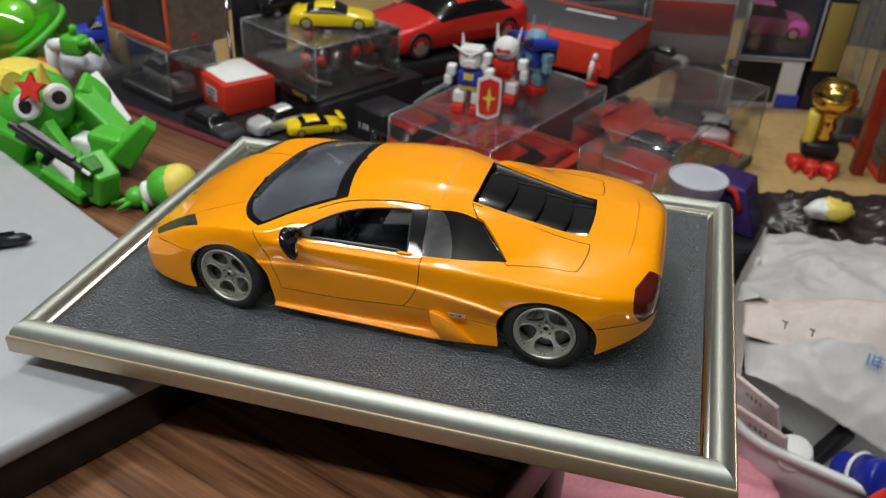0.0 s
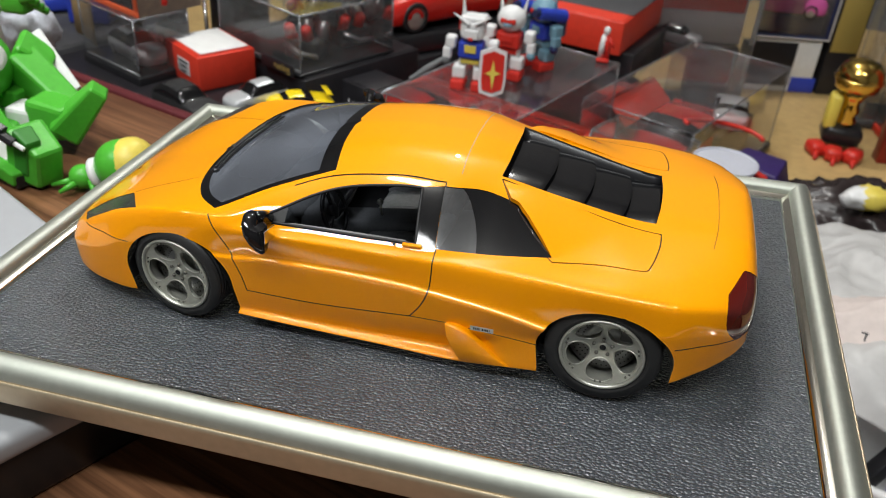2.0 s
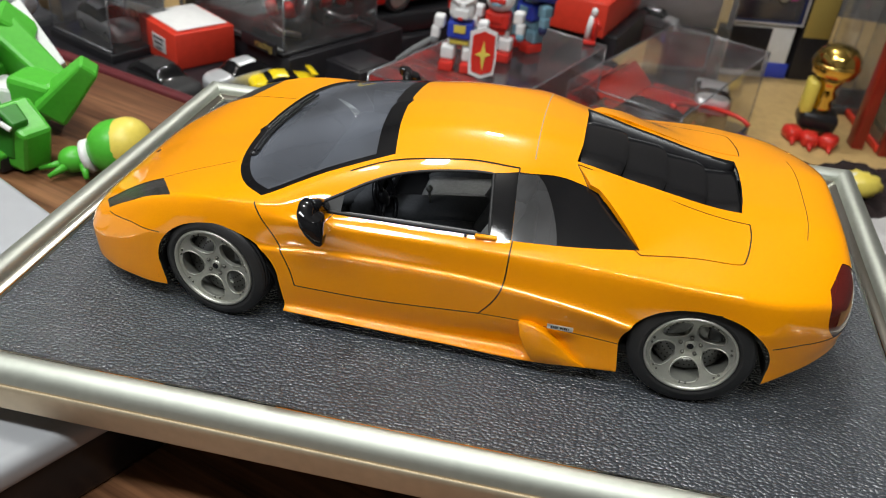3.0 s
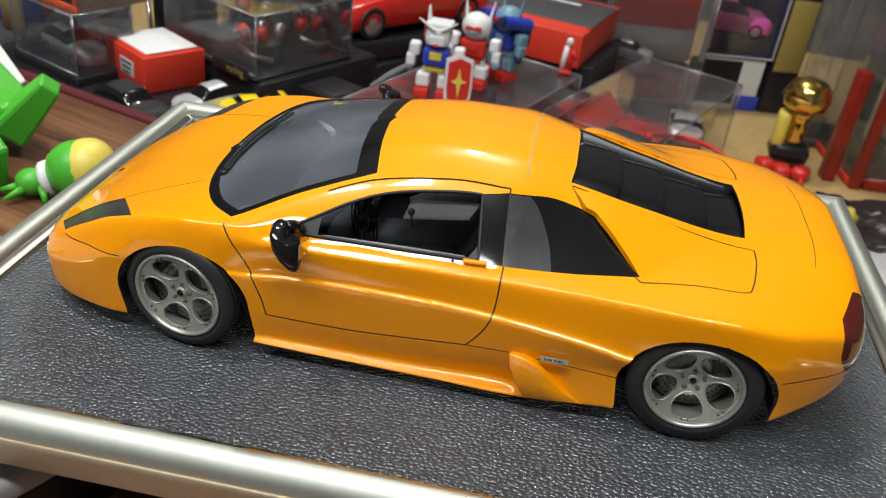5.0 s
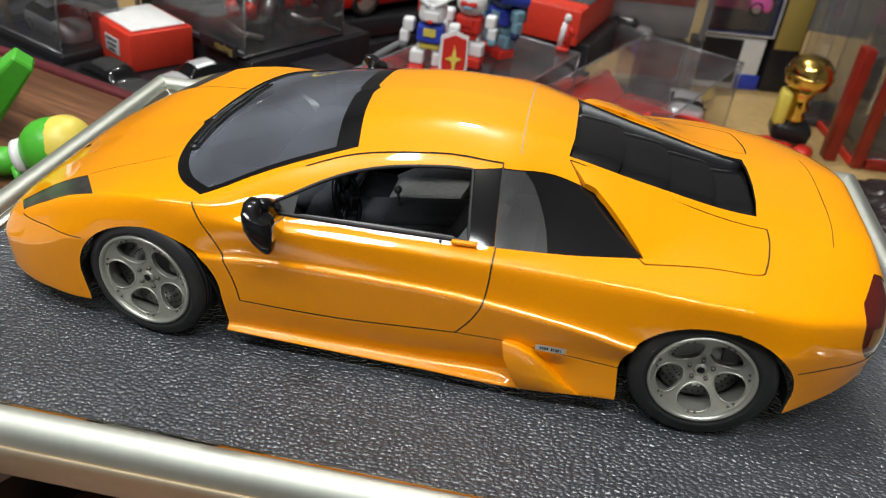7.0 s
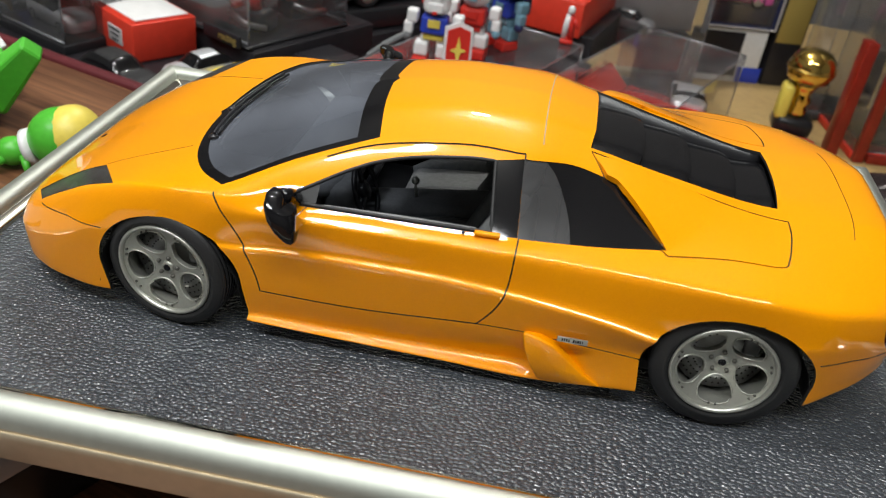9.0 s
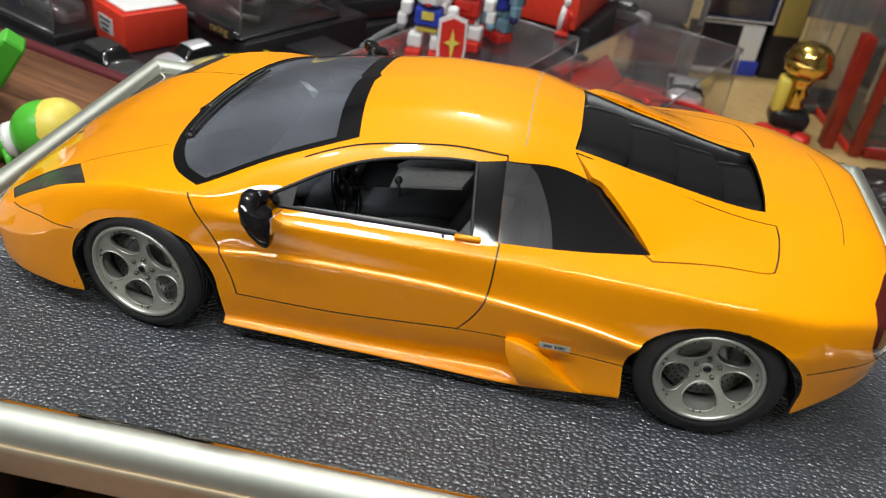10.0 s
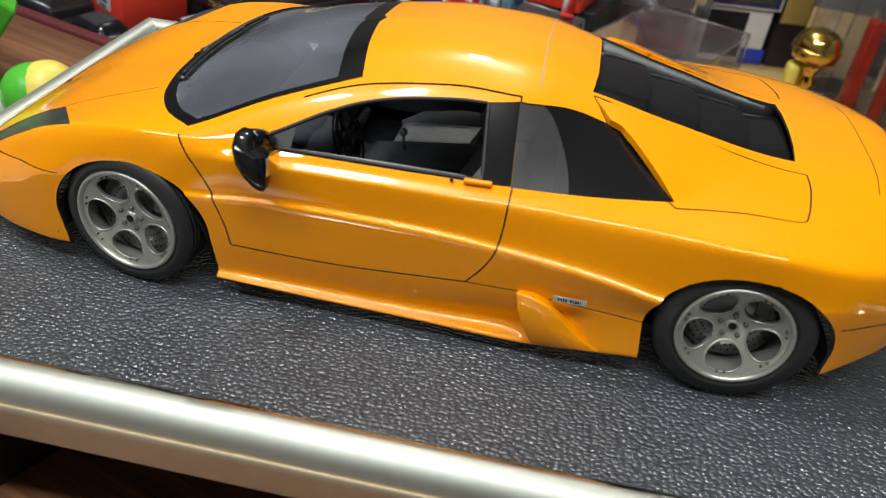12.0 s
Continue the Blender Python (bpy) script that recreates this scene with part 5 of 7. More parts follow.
# ---- on the desk ----
def build_white_slab():
    """A flat white casing, like a closed laptop or box lid, on which the base's corner rests."""
    root = holder("white_case", up(-0.205, -0.095, DESK_Z, -27), "flat white satin case with dark underside lying on desk", "case")
    bm = bmesh.new()
    box(bm, -0.06, -0.01, 0.0305, 0.30, 0.235, 0.011, 0.004, segments=4)
    part("case_lid", bm, SLAB_WHITE, root, "white satin lid")
    bm = bmesh.new()
    box(bm, -0.06, -0.01, 0.0125, 0.292, 0.227, 0.0249, 0.003)
    part("case_base", bm, BLACK_SATIN, root, "dark lower half")
    return root


build_white_slab()

bm = bmesh.new()
tube(bm, [(-0.07, 0, 0.004), (-0.012, 0, 0.004)], 0.004, 12)
tube(bm, [(-0.012, 0, 0.004), (0.0, 0, 0.004), (0.004, 0, 0.004)], [0.004, 0.0034, 0.001], 12)
tube(bm, [(-0.03, 0, 0.0085), (-0.004, 0, 0.0085)], 0.0008, 6)
pen = thing("pen", bm, BLACK_SATIN, "black pen lying on the white case", "pen")
pen.matrix_world = up(-0.226, -0.012, DESK_Z + 0.0362, 35)

bm = bmesh.new()
box(bm, 0, 0, 0.0195, 0.10, 0.08, 0.039, 0.002)
prop = thing("support_block", bm, DARK_CARD, "small dark block under the display base", "block")
prop.matrix_world = up(0.03, 0.01, DESK_Z, DESK_TURN)


def build_green_robot():
    """A jointed toy robot lying back on the desk, as plain solid shapes."""
    bm = bmesh.new()
    G, W, Y, RD, K, GD = range(6)
    ball(bm, -0.3265, 0.134, 0.768, 0.0285, 0.027, 0.0255, G, 28, 18)
    for x, y, z, t in ((-0.3125, 0.1095, 0.7765, 10), (-0.2985, 0.1255, 0.7800, 50)):
        turn = pose(0, 0, 0, -14, 0, t)
        vs = lathe(bm, [(0.0095, 0.004), (0.0095, -0.001), (0.0075, -0.0022)], 24, "y", W)
        bmesh.ops.transform(bm, matrix=Matrix.Translation((x, y, z)) @ turn, verts=vs)
        vs = lathe(bm, [(0.0048, 0.002), (0.0048, -0.0026), (0.004, -0.003)], 20, "y", K)
        bmesh.ops.transform(bm, matrix=Matrix.Translation((x, y, z)) @ turn, verts=vs)
    ball(bm, -0.336, 0.138, 0.7815, 0.0275, 0.026, 0.0145, Y, 20, 12, pose(0, 0, 0, 0, 12, 0))
    tube(bm, [(-0.352, 0.126, 0.786), (-0.326, 0.116, 0.7895)], [0.009, 0.008], 12, Y)
    tube(bm, [(-0.312, 0.128, 0.785), (-0.3105, 0.127, 0.794), (-0.308, 0.126, 0.804)], [0.007, 0.0045, 0.0006], 12, Y)
    star = []
    for i in range(10):
        a = math.pi / 2 + math.pi * i / 5
        r = 0.0135 if i % 2 == 0 else 0.0062
        star.append((r * math.cos(a), r * math.sin(a)))
    vs = prism(bm, star, 0, 0.005, RD)
    bmesh.ops.transform(bm, matrix=pose(-0.3055, 0.110, 0.7905, 62, 0, 14) @ Matrix.Scale(0.85, 4), verts=vs)

    def plate(x, y, z, sx, sy, sz, rx, ry, rz, index, taper=0.75):
        vs = box(bm, 0, 0, 0, sx, sy, sz, min(sx, sy, sz) * 0.14, None, index)
        for v in vs:
            if v.co.x > 0:
                v.co.y *= taper
                v.co.z *= taper
        bmesh.ops.transform(bm, matrix=pose(x, y, z, rx, ry, rz), verts=vs)

    plate(-0.322, 0.150, 0.733, 0.05, 0.045, 0.028, 0, 10, 20, GD)
    plate(-0.301, 0.163, 0.766, 0.024, 0.022, 0.026, 20, 30, 30, G)
    plate(-0.292, 0.176, 0.757, 0.045, 0.010, 0.032, 30, 35, -20, W, 0.6)
    plate(-0.283, 0.152, 0.753, 0.052, 0.020, 0.024, 10, 32, -10, G)
    plate(-0.268, 0.135, 0.744, 0.026, 0.024, 0.024, 0, 5, 0, G, 0.9)
    plate(-0.285, 0.132, 0.741, 0.020, 0.018, 0.018, 0, 0, 0, W, 1.0)
    plate(-0.247, 0.134, 0.752, 0.040, 0.020, 0.020, 20, -48, 10, G, 0.6)
    plate(-0.253, 0.139, 0.749, 0.026, 0.014, 0.014, 0, -45, 10, W, 0.7)
    plate(-0.300, 0.120, 0.735, 0.030, 0.030, 0.020, 0, 0, 25, G)
    plate(-0.287, 0.108, 0.746, 0.046, 0.008, 0.020, 0, 40, -15, G, 0.6)
    plate(-0.279, 0.100, 0.735, 0.036, 0.020, 0.016, 0, 25, -20, W, 0.7)
    plate(-0.274, 0.093, 0.731, 0.040, 0.022, 0.012, 0, 10, -20, G, 0.7)
    plate(-0.252, 0.095, 0.737, 0.026, 0.024, 0.034, 0, 14, -20, G, 0.75)
    plate(-0.252, 0.089, 0.742, 0.012, 0.012, 0.030, 0, 14, -20, GD, 0.8)
    plate(-0.268, 0.094, 0.7255, 0.030, 0.022, 0.011, 0, 0, -20, K, 0.8)
    plate(-0.332, 0.105, 0.742, 0.030, 0.022, 0.044, 0, 20, 10, G)
    plate(-0.322, 0.098, 0.7275, 0.050, 0.030, 0.015, 0, 0, 0, GD)
    plate(-0.312, 0.145, 0.748, 0.03, 0.02, 0.014, 0, 0, 0, G)
    # toy gun across the front
    tube(bm, [(-0.302, 0.080, 0.777), (-0.252, 0.080, 0.7525)], 0.0028, 8, K)
    plate(-0.284, 0.082, 0.767, 0.030, 0.007, 0.012, 0, 26, 0, K, 0.9)
    plate(-0.277, 0.082, 0.757, 0.006, 0.006, 0.016, 0, 40, 0, K, 0.9)
    plate(-0.267, 0.081, 0.761, 0.020, 0.006, 0.008, 0, 26, 0, K, 0.9)
    tube(bm, [(-0.254, 0.080, 0.7535), (-0.246, 0.080, 0.7495)], 0.0014, 8, W)
    return thing("toy_robot", bm, [GREEN, WHITE_P, YELLOW_P, RED_P, BLACK_SATIN, GREEN_DARK], "bright green jointed plastic toy robot slumped on wooden desk", "toy", smooth=False)


build_green_robot().location = (-0.008, 0.004, 0)

bm = bmesh.new()
ball(bm, 0.012, 0.004, 0.019, 0.019, 0.018, 0.018, 0, 24, 14)
ball(bm, 0.018, 0.006, 0.021, 0.0165, 0.0185, 0.0178, 1, 20, 12)
ball(bm, -0.006, 0.010, 0.016, 0.006, 0.010, 0.010, 1, 12, 8)
vs = lathe(bm, [(0.011, -0.002), (0.011, 0.002)], 20, "x", 2)
bmesh.ops.transform(bm, matrix=pose(-0.004, -0.003, 0.013, 0, -20, 20), verts=vs)
ball(bm, -0.013, -0.007, 0.0105, 0.0095, 0.009, 0.0085, 0, 16, 10)
tube(bm, [(-0.018, -0.011, 0.0085), (-0.032, -0.016, 0.0045)], [0.003, 0.0014], 8, 0)
tube(bm, [(-0.014, -0.014, 0.0085), (-0.022, -0.022, 0.0035)], [0.003, 0.0014], 8, 0)
tube(bm, [(-0.004, -0.010, 0.010), (0.001, -0.016, 0.0035)], [0.003, 0.0016], 8, 0)
toy = thing("toy_figure", bm, [GREEN, YELLOW_P, WHITE_P], "small green and yellow rounded plastic toy on desk", "toy")
toy.matrix_world = up(-0.222, 0.107, DESK_Z) @ Matrix.Scale(0.84, 4)


def build_capsule():
    root = holder("toy_capsule", up(-0.432, 0.248, DESK_Z), "translucent green capsule ball with orange toy inside", "toy")
    bm = bmesh.new()
    ball(bm, 0, 0, 0.052, 0.040, 0.040, 0.042, 0, 36, 24)
    part("capsule_shell", bm, GREEN_CLEAR, root, "translucent green shell")
    bm = bmesh.new()
    vs = lathe(bm, [(0.0405, -0.003), (0.0425, -0.002), (0.0425, 0.002), (0.0405, 0.003)], 40, "z")
    bmesh.ops.transform(bm, matrix=pose(0, 0, 0.052, 20, -25, 0), verts=vs)
    part("capsule_band", bm, GREEN, root)
    bm = bmesh.new()
    ball(bm, 0.010, -0.016, 0.040, 0.028, 0.020, 0.012)
    part("capsule_filling", bm, ORANGE_P, root, "orange toy")
    bm = bmesh.new()
    ball(bm, -0.01, 0, 0.066, 0.020, 0.02, 0.018)
    part("capsule_filling", bm, YELLOW_P, root, "yellow toy")
    bm = bmesh.new()
    lathe(bm, [(0.018, 0), (0.020, 0.003), (0.014, 0.008), (0.012, 0.014)], 24, "z")
    part("capsule_foot", bm, GREEN_DARK, root)
    return root


build_capsule()

bm = bmesh.new()
box(bm, 0, 0, 0.018, 0.020, 0.016, 0.017, 0.004)
for k in range(4):
    tube(bm, [(0.008, -0.006 + 0.004 * k, 0.020 - 0.002 * k), (0.018, -0.008 + 0.005 * k, 0.025 - 0.005 * k)], 0.0026, 8)
tube(bm, [(0, 0, 0.026), (0.002, -0.002, 0.034)], 0.0032, 8)
tube(bm, [(-0.01, 0, 0.018), (-0.022, 0.001, 0.014)], [0.005, 0.006], 10, 1)
tube(bm, [(-0.022, 0.001, 0.014), (-0.024, 0.001, 0.0), (-0.024, 0.001, -0.044)], [0.006, 0.005, 0.009], 10, 1)
hand = thing("toy_gauntlet", bm, [GREEN, WHITE_P], "loose green plastic toy arm with grey joint", "toy")
hand.matrix_world = up(-0.362, 0.224, DESK_Z + 0.044, 5)

bm = bmesh.new()
bmesh.ops.create_icosphere(bm, subdivisions=4, radius=1)
bmesh.ops.scale(bm, vec=(0.036, 0.024, 0.022), verts=bm.verts)
bm.normal_update()
crumple(bm, 0.006, 60, 3.1)
low = min(v.co.z for v in bm.verts)
bmesh.ops.translate(bm, vec=(0, 0, -low), verts=bm.verts)
rag = thing("cloth", bm, CLOTH_GREY, "crumpled pale grey cloth at the desk's far edge", "cloth")
rag.matrix_world = up(-0.405, 0.262, DESK_Z, -17)


# ---- piled boxes beyond the desk ----
def stack(x, y, z, rz, w, d, material=DARK_CARD, label="black printed card box under the display cases"):
    """A closed box from the low table up to height z."""
    return carton("box", up(x, y, SHELF_Z + 0.0002, rz), w, d, z - SHELF_Z - 0.0016, material, label)


stack(-0.350, 0.42, 0.627, -22, 0.44, 0.19)
toy_car("toy_car", up(-0.350, 0.404, 0.6276, 155), 0.078, BLACK_MATT, "small matt black model car", False, BLACK_GLOSS)
toy_car("toy_car", up(-0.299, 0.450, 0.6276, 60), 0.066, SILVER_CAR, "small silver model car among boxes", False)
toy_car("toy_car", up(-0.256, 0.460, 0.6276, 218), 0.066, YELLOW_CAR, "small yellow model sports car with rear wing", True)
bm = bmesh.new()
box(bm, 0, 0, 0, 0.006, 0.024, 0.0012, 0.0003)
wing = thing("car_wing", bm, YELLOW_CAR, "loose yellow car wing piece on box", "toy part")
wing.matrix_world = pose(-0.2345, 0.4770, 0.6445, 0, -8, 218)


def build_red_box():
    root = carton("small_box", up(-0.378, 0.505, 0.6276, -34), 0.074, 0.065, 0.036, RED_CARD, "small red card box with white top and pale label")
    panel_on(root, "top_sheet", 0, 0, 0.0380, 0.066, 0.054, WHITE_CARD, "white torn top", "top", 0.001)
    tag = panel_on(root, "paper_label", 0.004, -0.0328, 0.018, 0.026, 0.016, GREY_PRINT, "grey printed label", "front")
    for k in range(3):
        panel_on(tag, "print_bar", 0.004, -0.0334, 0.023 - 0.005 * k, 0.020 - 0.004 * k, 0.002, INK, "", "front", 0.0004)
    return root


GREY_PRINT = mat("grey_label_paper", (0.52, 0.50, 0.50), 0.5, vary=0.15, vary_scale=60)
build_red_box()

# the cornered acrylic case with engines inside
stack(-0.300, 0.600, 0.648, -27.5, 0.175, 0.165)
ACR = up(-0.300, 0.580, 0.6485, -27.5)
clear_case("acrylic_case", ACR, 0.145, 0.135, 0.062, 0.003, BLACK_SATIN, "clear acrylic case holding small dark engine models", CLEAR_DUSTY)


def build_engine(m):
    root = holder("engine_model", m, "dark metal model engine with silver cylinders", "model")
    bm = bmesh.new()
    box(bm, 0, 0, 0.012, 0.040, 0.030, 0.022, 0.004)
    part("engine_block", bm, BLACK_MATT, root)
    for k in range(4):
        bm = bmesh.new()
        vs = lathe(bm, [(0.006, 0), (0.006, 0.016), (0.004, 0.019)], 14, "z")
        bmesh.ops.transform(bm, matrix=pose(-0.014 + 0.0095 * k, 0.006 if k % 2 else -0.006, 0.020, -25 if k % 2 else 25, 0, 0), verts=vs)
        part("cylinder", bm, STEEL if k % 2 else RED_P, root)
    bm = bmesh.new()
    tube(bm, [(-0.018, -0.016, 0.018), (0, -0.020, 0.010), (0.020, -0.016, 0.008)], 0.003, 8)
    part("exhaust_pipe", bm, STEEL, root)
    return root


build_engine(ACR @ up(0.035, -0.028, 0.0032, 25))
build_engine(ACR @ up(-0.030, 0.02, 0.0032, -50))
build_engine(ACR @ up(0.030, 0.038, 0.0032, 80))
toy_car("toy_car", up(-0.284, 0.580, 0.7107, 200), 0.100, YELLOW_CAR, "yellow model sports car on an acrylic case")
toy_car("toy_car", up(-0.352, 0.605, 0.7107, 230), 0.075, BLACK_GLOSS, "small glossy black model car on an acrylic case", False)


def build_blister():
    """A black-backed blister stand with a bent chrome rim and gold lettering."""
    root = holder("blister_stand", up(-0.400, 0.580, 0.6276, -27.5), "clear blister stand with bent chrome rim and gold lettering", "display case")
    bm = bmesh.new()
    tube(bm, [(-0.03, -0.004, 0.105), (-0.03, -0.006, 0.060), (-0.022, -0.010, 0.045), (0.01, -0.030, 0.036), (0.085, -0.066, 0.026)], 0.0022, 8)
    tube(bm, [(-0.03, -0.004, 0.105), (-0.015, 0.0, 0.108)], 0.0022, 8)
    part("chrome_rim", bm, CHROME, root)
    bm = bmesh.new()
    box(bm, -0.02, 0.035, 0.05, 0.05, 0.05, 0.1, 0.003)
    part("stand_back", bm, BLACK_SATIN, root)
    return root


build_blister()
plate_root = holder("name_strip", up(-0.297, 0.4975, 0.6487, -27.5), "gold lettered strip at the case's foot", "sign")
bm = bmesh.new()
box(bm, 0, 0, 0.006, 0.052, 0.003, 0.012, 0.0006)
part("strip", bm, DARK_CARD, plate_root)
text_on(plate_root, "racing", 0.0105, INK_GOLD, pose(-0.004, -0.0018, 0.003, 90, 0, 0), "gold lettering")

# black box with a scale mark
sc = carton("box", up(-0.205, 0.540, SHELF_Z + 0.0002, 62), 0.05, 0.05, 0.172, DARK_CARD, "tall black box with small white scale mark")
text_on(sc, "1:18", 0.011, WHITE_CARD, pose(-0.0254, 0.016, 0.146, 90, 0, -90), "white scale mark")

# case on the left with the orange-edged window box
stack(-0.465, 0.52, 0.621, -24, 0.15, 0.12)
clear_case("small_case", up(-0.462, 0.500, 0.6222, -24), 0.105, 0.070, 0.072, 0.014, BLACK_SATIN, "dusty clear case on a black plinth", CLEAR_DUSTY)
toy_car("toy_car", up(-0.462, 0.500, 0.6364, 150), 0.080, SILVER_CAR, "small grey model car inside a dusty case", False)


def window_box(name, m, w, d, h, frame_mat, back_mat, label):
    """An open-fronted card box with a coloured front frame and a clear window."""
    root = holder(name, m, label, "box")
    t = 0.003
    bm = bmesh.new()
    box(bm, 0, 0, t / 2, w, d, t)
    box(bm, 0, d / 2 - t / 2, h / 2, w, t, h - 2 * t)
    box(bm, -w / 2 + t / 2, -t / 2, h / 2, t, d - t, h - 2 * t)
    box(bm, w / 2 - t / 2, -t / 2, h / 2, t, d - t, h - 2 * t)
    part("box_shell", bm, back_mat, root, smooth=False)
    bm = bmesh.new()
    e = 0.006
    box(bm, 0, -d / 2 - 0.001, e / 2, w + 0.002, 0.002, e, 0.0005)
    box(bm, 0, -d / 2 - 0.001, h - e / 2, w + 0.002, 0.002, e, 0.0005)
    for s in (-1, 1):
        box(bm, s * (w / 2 - e / 2), -d / 2 - 0.001, h / 2, e, 0.002, h - 2 * e, 0.0005)
    part("front_frame", bm, frame_mat, root)
    bm = bmesh.new()
    box(bm, 0, -d / 2 + 0.0006, h / 2, w - 0.006, 0.0006, h - 0.006)
    part("window", bm, CLEAR, root, "clear plastic window", smooth=False)
    # The top is clear only so that lamp light reaches the car inside.
    bm = bmesh.new()
    box(bm, 0, 0, h - t / 2, w - 2 * t - 0.001, d - t - 0.001, 0.0006)
    part("clear_top", bm, CLEAR, root, "clear top added to let light into the box", smooth=False)
    return root


OB = up(-0.470, 0.520, 0.6945, -24)
window_box("window_box", OB, 0.125, 0.075, 0.075, ORANGE_CARD, BROWN_CARD, "orange-edged window box with red model car")
toy_car("toy_car", OB @ up(0.016, -0.006, 0.0035, 165), 0.092, RED_CAR, "small red model car in a window box")
stack(-0.600, 0.58, 0.632, -20, 0.13, 0.13, GREY_CARD, "dark grey card box")


def build_kraft_card(m):
    root = holder("kraft_card", m, "curled tan card leaning among boxes", "card")
    bm = bmesh.new()
    rows = []
    for i in range(9):
        a = -0.5 + i / 8
        rows.append([bm.verts.new((0.052 * a, 0.02 * a * a, z - (0.01 * (1 - math.cos(a * 3)) if z < 0.01 else 0) + (0.010 if z < 0.01 else 0))) for z in (0.0, 0.045, 0.10)])
    for p, q in zip(rows, rows[1:]):
        for j in range(2):
            bm.faces.new((p[j], q[j], q[j + 1], p[j + 1]))
    solidify(part("sheet", bm, TAN_CARD, root), 0.0012)
    return root


build_kraft_card(up(-0.566, 0.545, 0.6235, -30))
toy_car("toy_car", up(-0.64, 0.62, 0.632, 40), 0.08, BLUE_P, "small blue model car far back", False)
bm = bmesh.new()
box(bm, 0, 0, 0.03, 0.05, 0.04, 0.06, 0.004)
box(bm, 0, 0, 0.07, 0.035, 0.03, 0.02, 0.006, None, 1)
box(bm, 0.03, -0.005, 0.035, 0.014, 0.02, 0.05, 0.003, None, 2)
thing("toy_block_figure", bm, [BLUE_P, WHITE_P, RED_P], "blue white and red blocky plastic toy", "toy").matrix_world = up(-0.585, 0.60, 0.632, 15)

# long dark plinth with the big red car
stack(-0.195, 0.80, 0.622, 55, 0.34, 0.15)
PL = up(-0.200, 0.775, 0.6225, 50)
bm = bmesh.new()
box(bm, 0, 0, 0.012, 0.30, 0.125, 0.024, 0.003)
thing("plinth", bm, BLACK_SATIN, "long black display plinth", "plinth").matrix_world = PL
toy_car("toy_car", PL @ up(0.0, 0.0, 0.0242, 4), 0.25, RED_CAR, "large red model sports car on a black plinth")
toy_car("toy_car", up(0.0, 1.10, 0.66, 35), 0.16, RED_P, "red and yellow model racing car far back")
stack(0.0, 1.12, 0.6585, 20, 0.22, 0.16, GREY_CARD, "dark grey card box")

# clear case under the toy robots, with a red car inside
stack(-0.073, 0.606, 0.505, 69, 0.29, 0.16)
C1 = up(-0.073, 0.606, 0.5055, 69)
clear_case("display_case", C1, 0.272, 0.146, 0.134, 0.016, BLACK_SATIN, "clear display case with a red model car inside", CLEAR)
toy_car("toy_car", C1 @ up(0, 0, 0.0165, 180), 0.235, RED_CAR, "red model sports car inside a clear case")
# printed card tray under the cover: red sides round a dark middle
tray_root = holder("card_insert", C1 @ up(0, 0, 0.0165), "red and grey printed card insert in clear case", "card")
for cx, cy, w, d, m in ((0, -0.062, 0.250, 0.014, RED_CARD), (0, 0.062, 0.250, 0.014, RED_CARD), (-0.118, 0, 0.016, 0.108, GREY_CARD), (0.118, 0, 0.016, 0.108, RED_CARD)):
    bm = bmesh.new()
    box(bm, cx, cy, 0.016, w, d, 0.032, 0.001)
    part("card_wall", bm, m, tray_root)
bm = bmesh.new()
box(bm, 0, 0, 0, 0.05, 0.011, 0.0008, 0.0002)
thing("paper_strip", bm, YELLOW_P, "yellow paper strip on the red printed card", "label").matrix_world = C1 @ pose(-0.118, -0.030, 0.0500, 0, 0, 88)
bm = bmesh.new()
box(bm, 0, 0, 0, 0.03, 0.014, 0.0008, 0.0002)
thing("paper_strip", bm, YELLOW_P, "yellow paper strip on the red printed card", "label").matrix_world = C1 @ pose(-0.085, 0.062, 0.0500, 0, 0, -5)


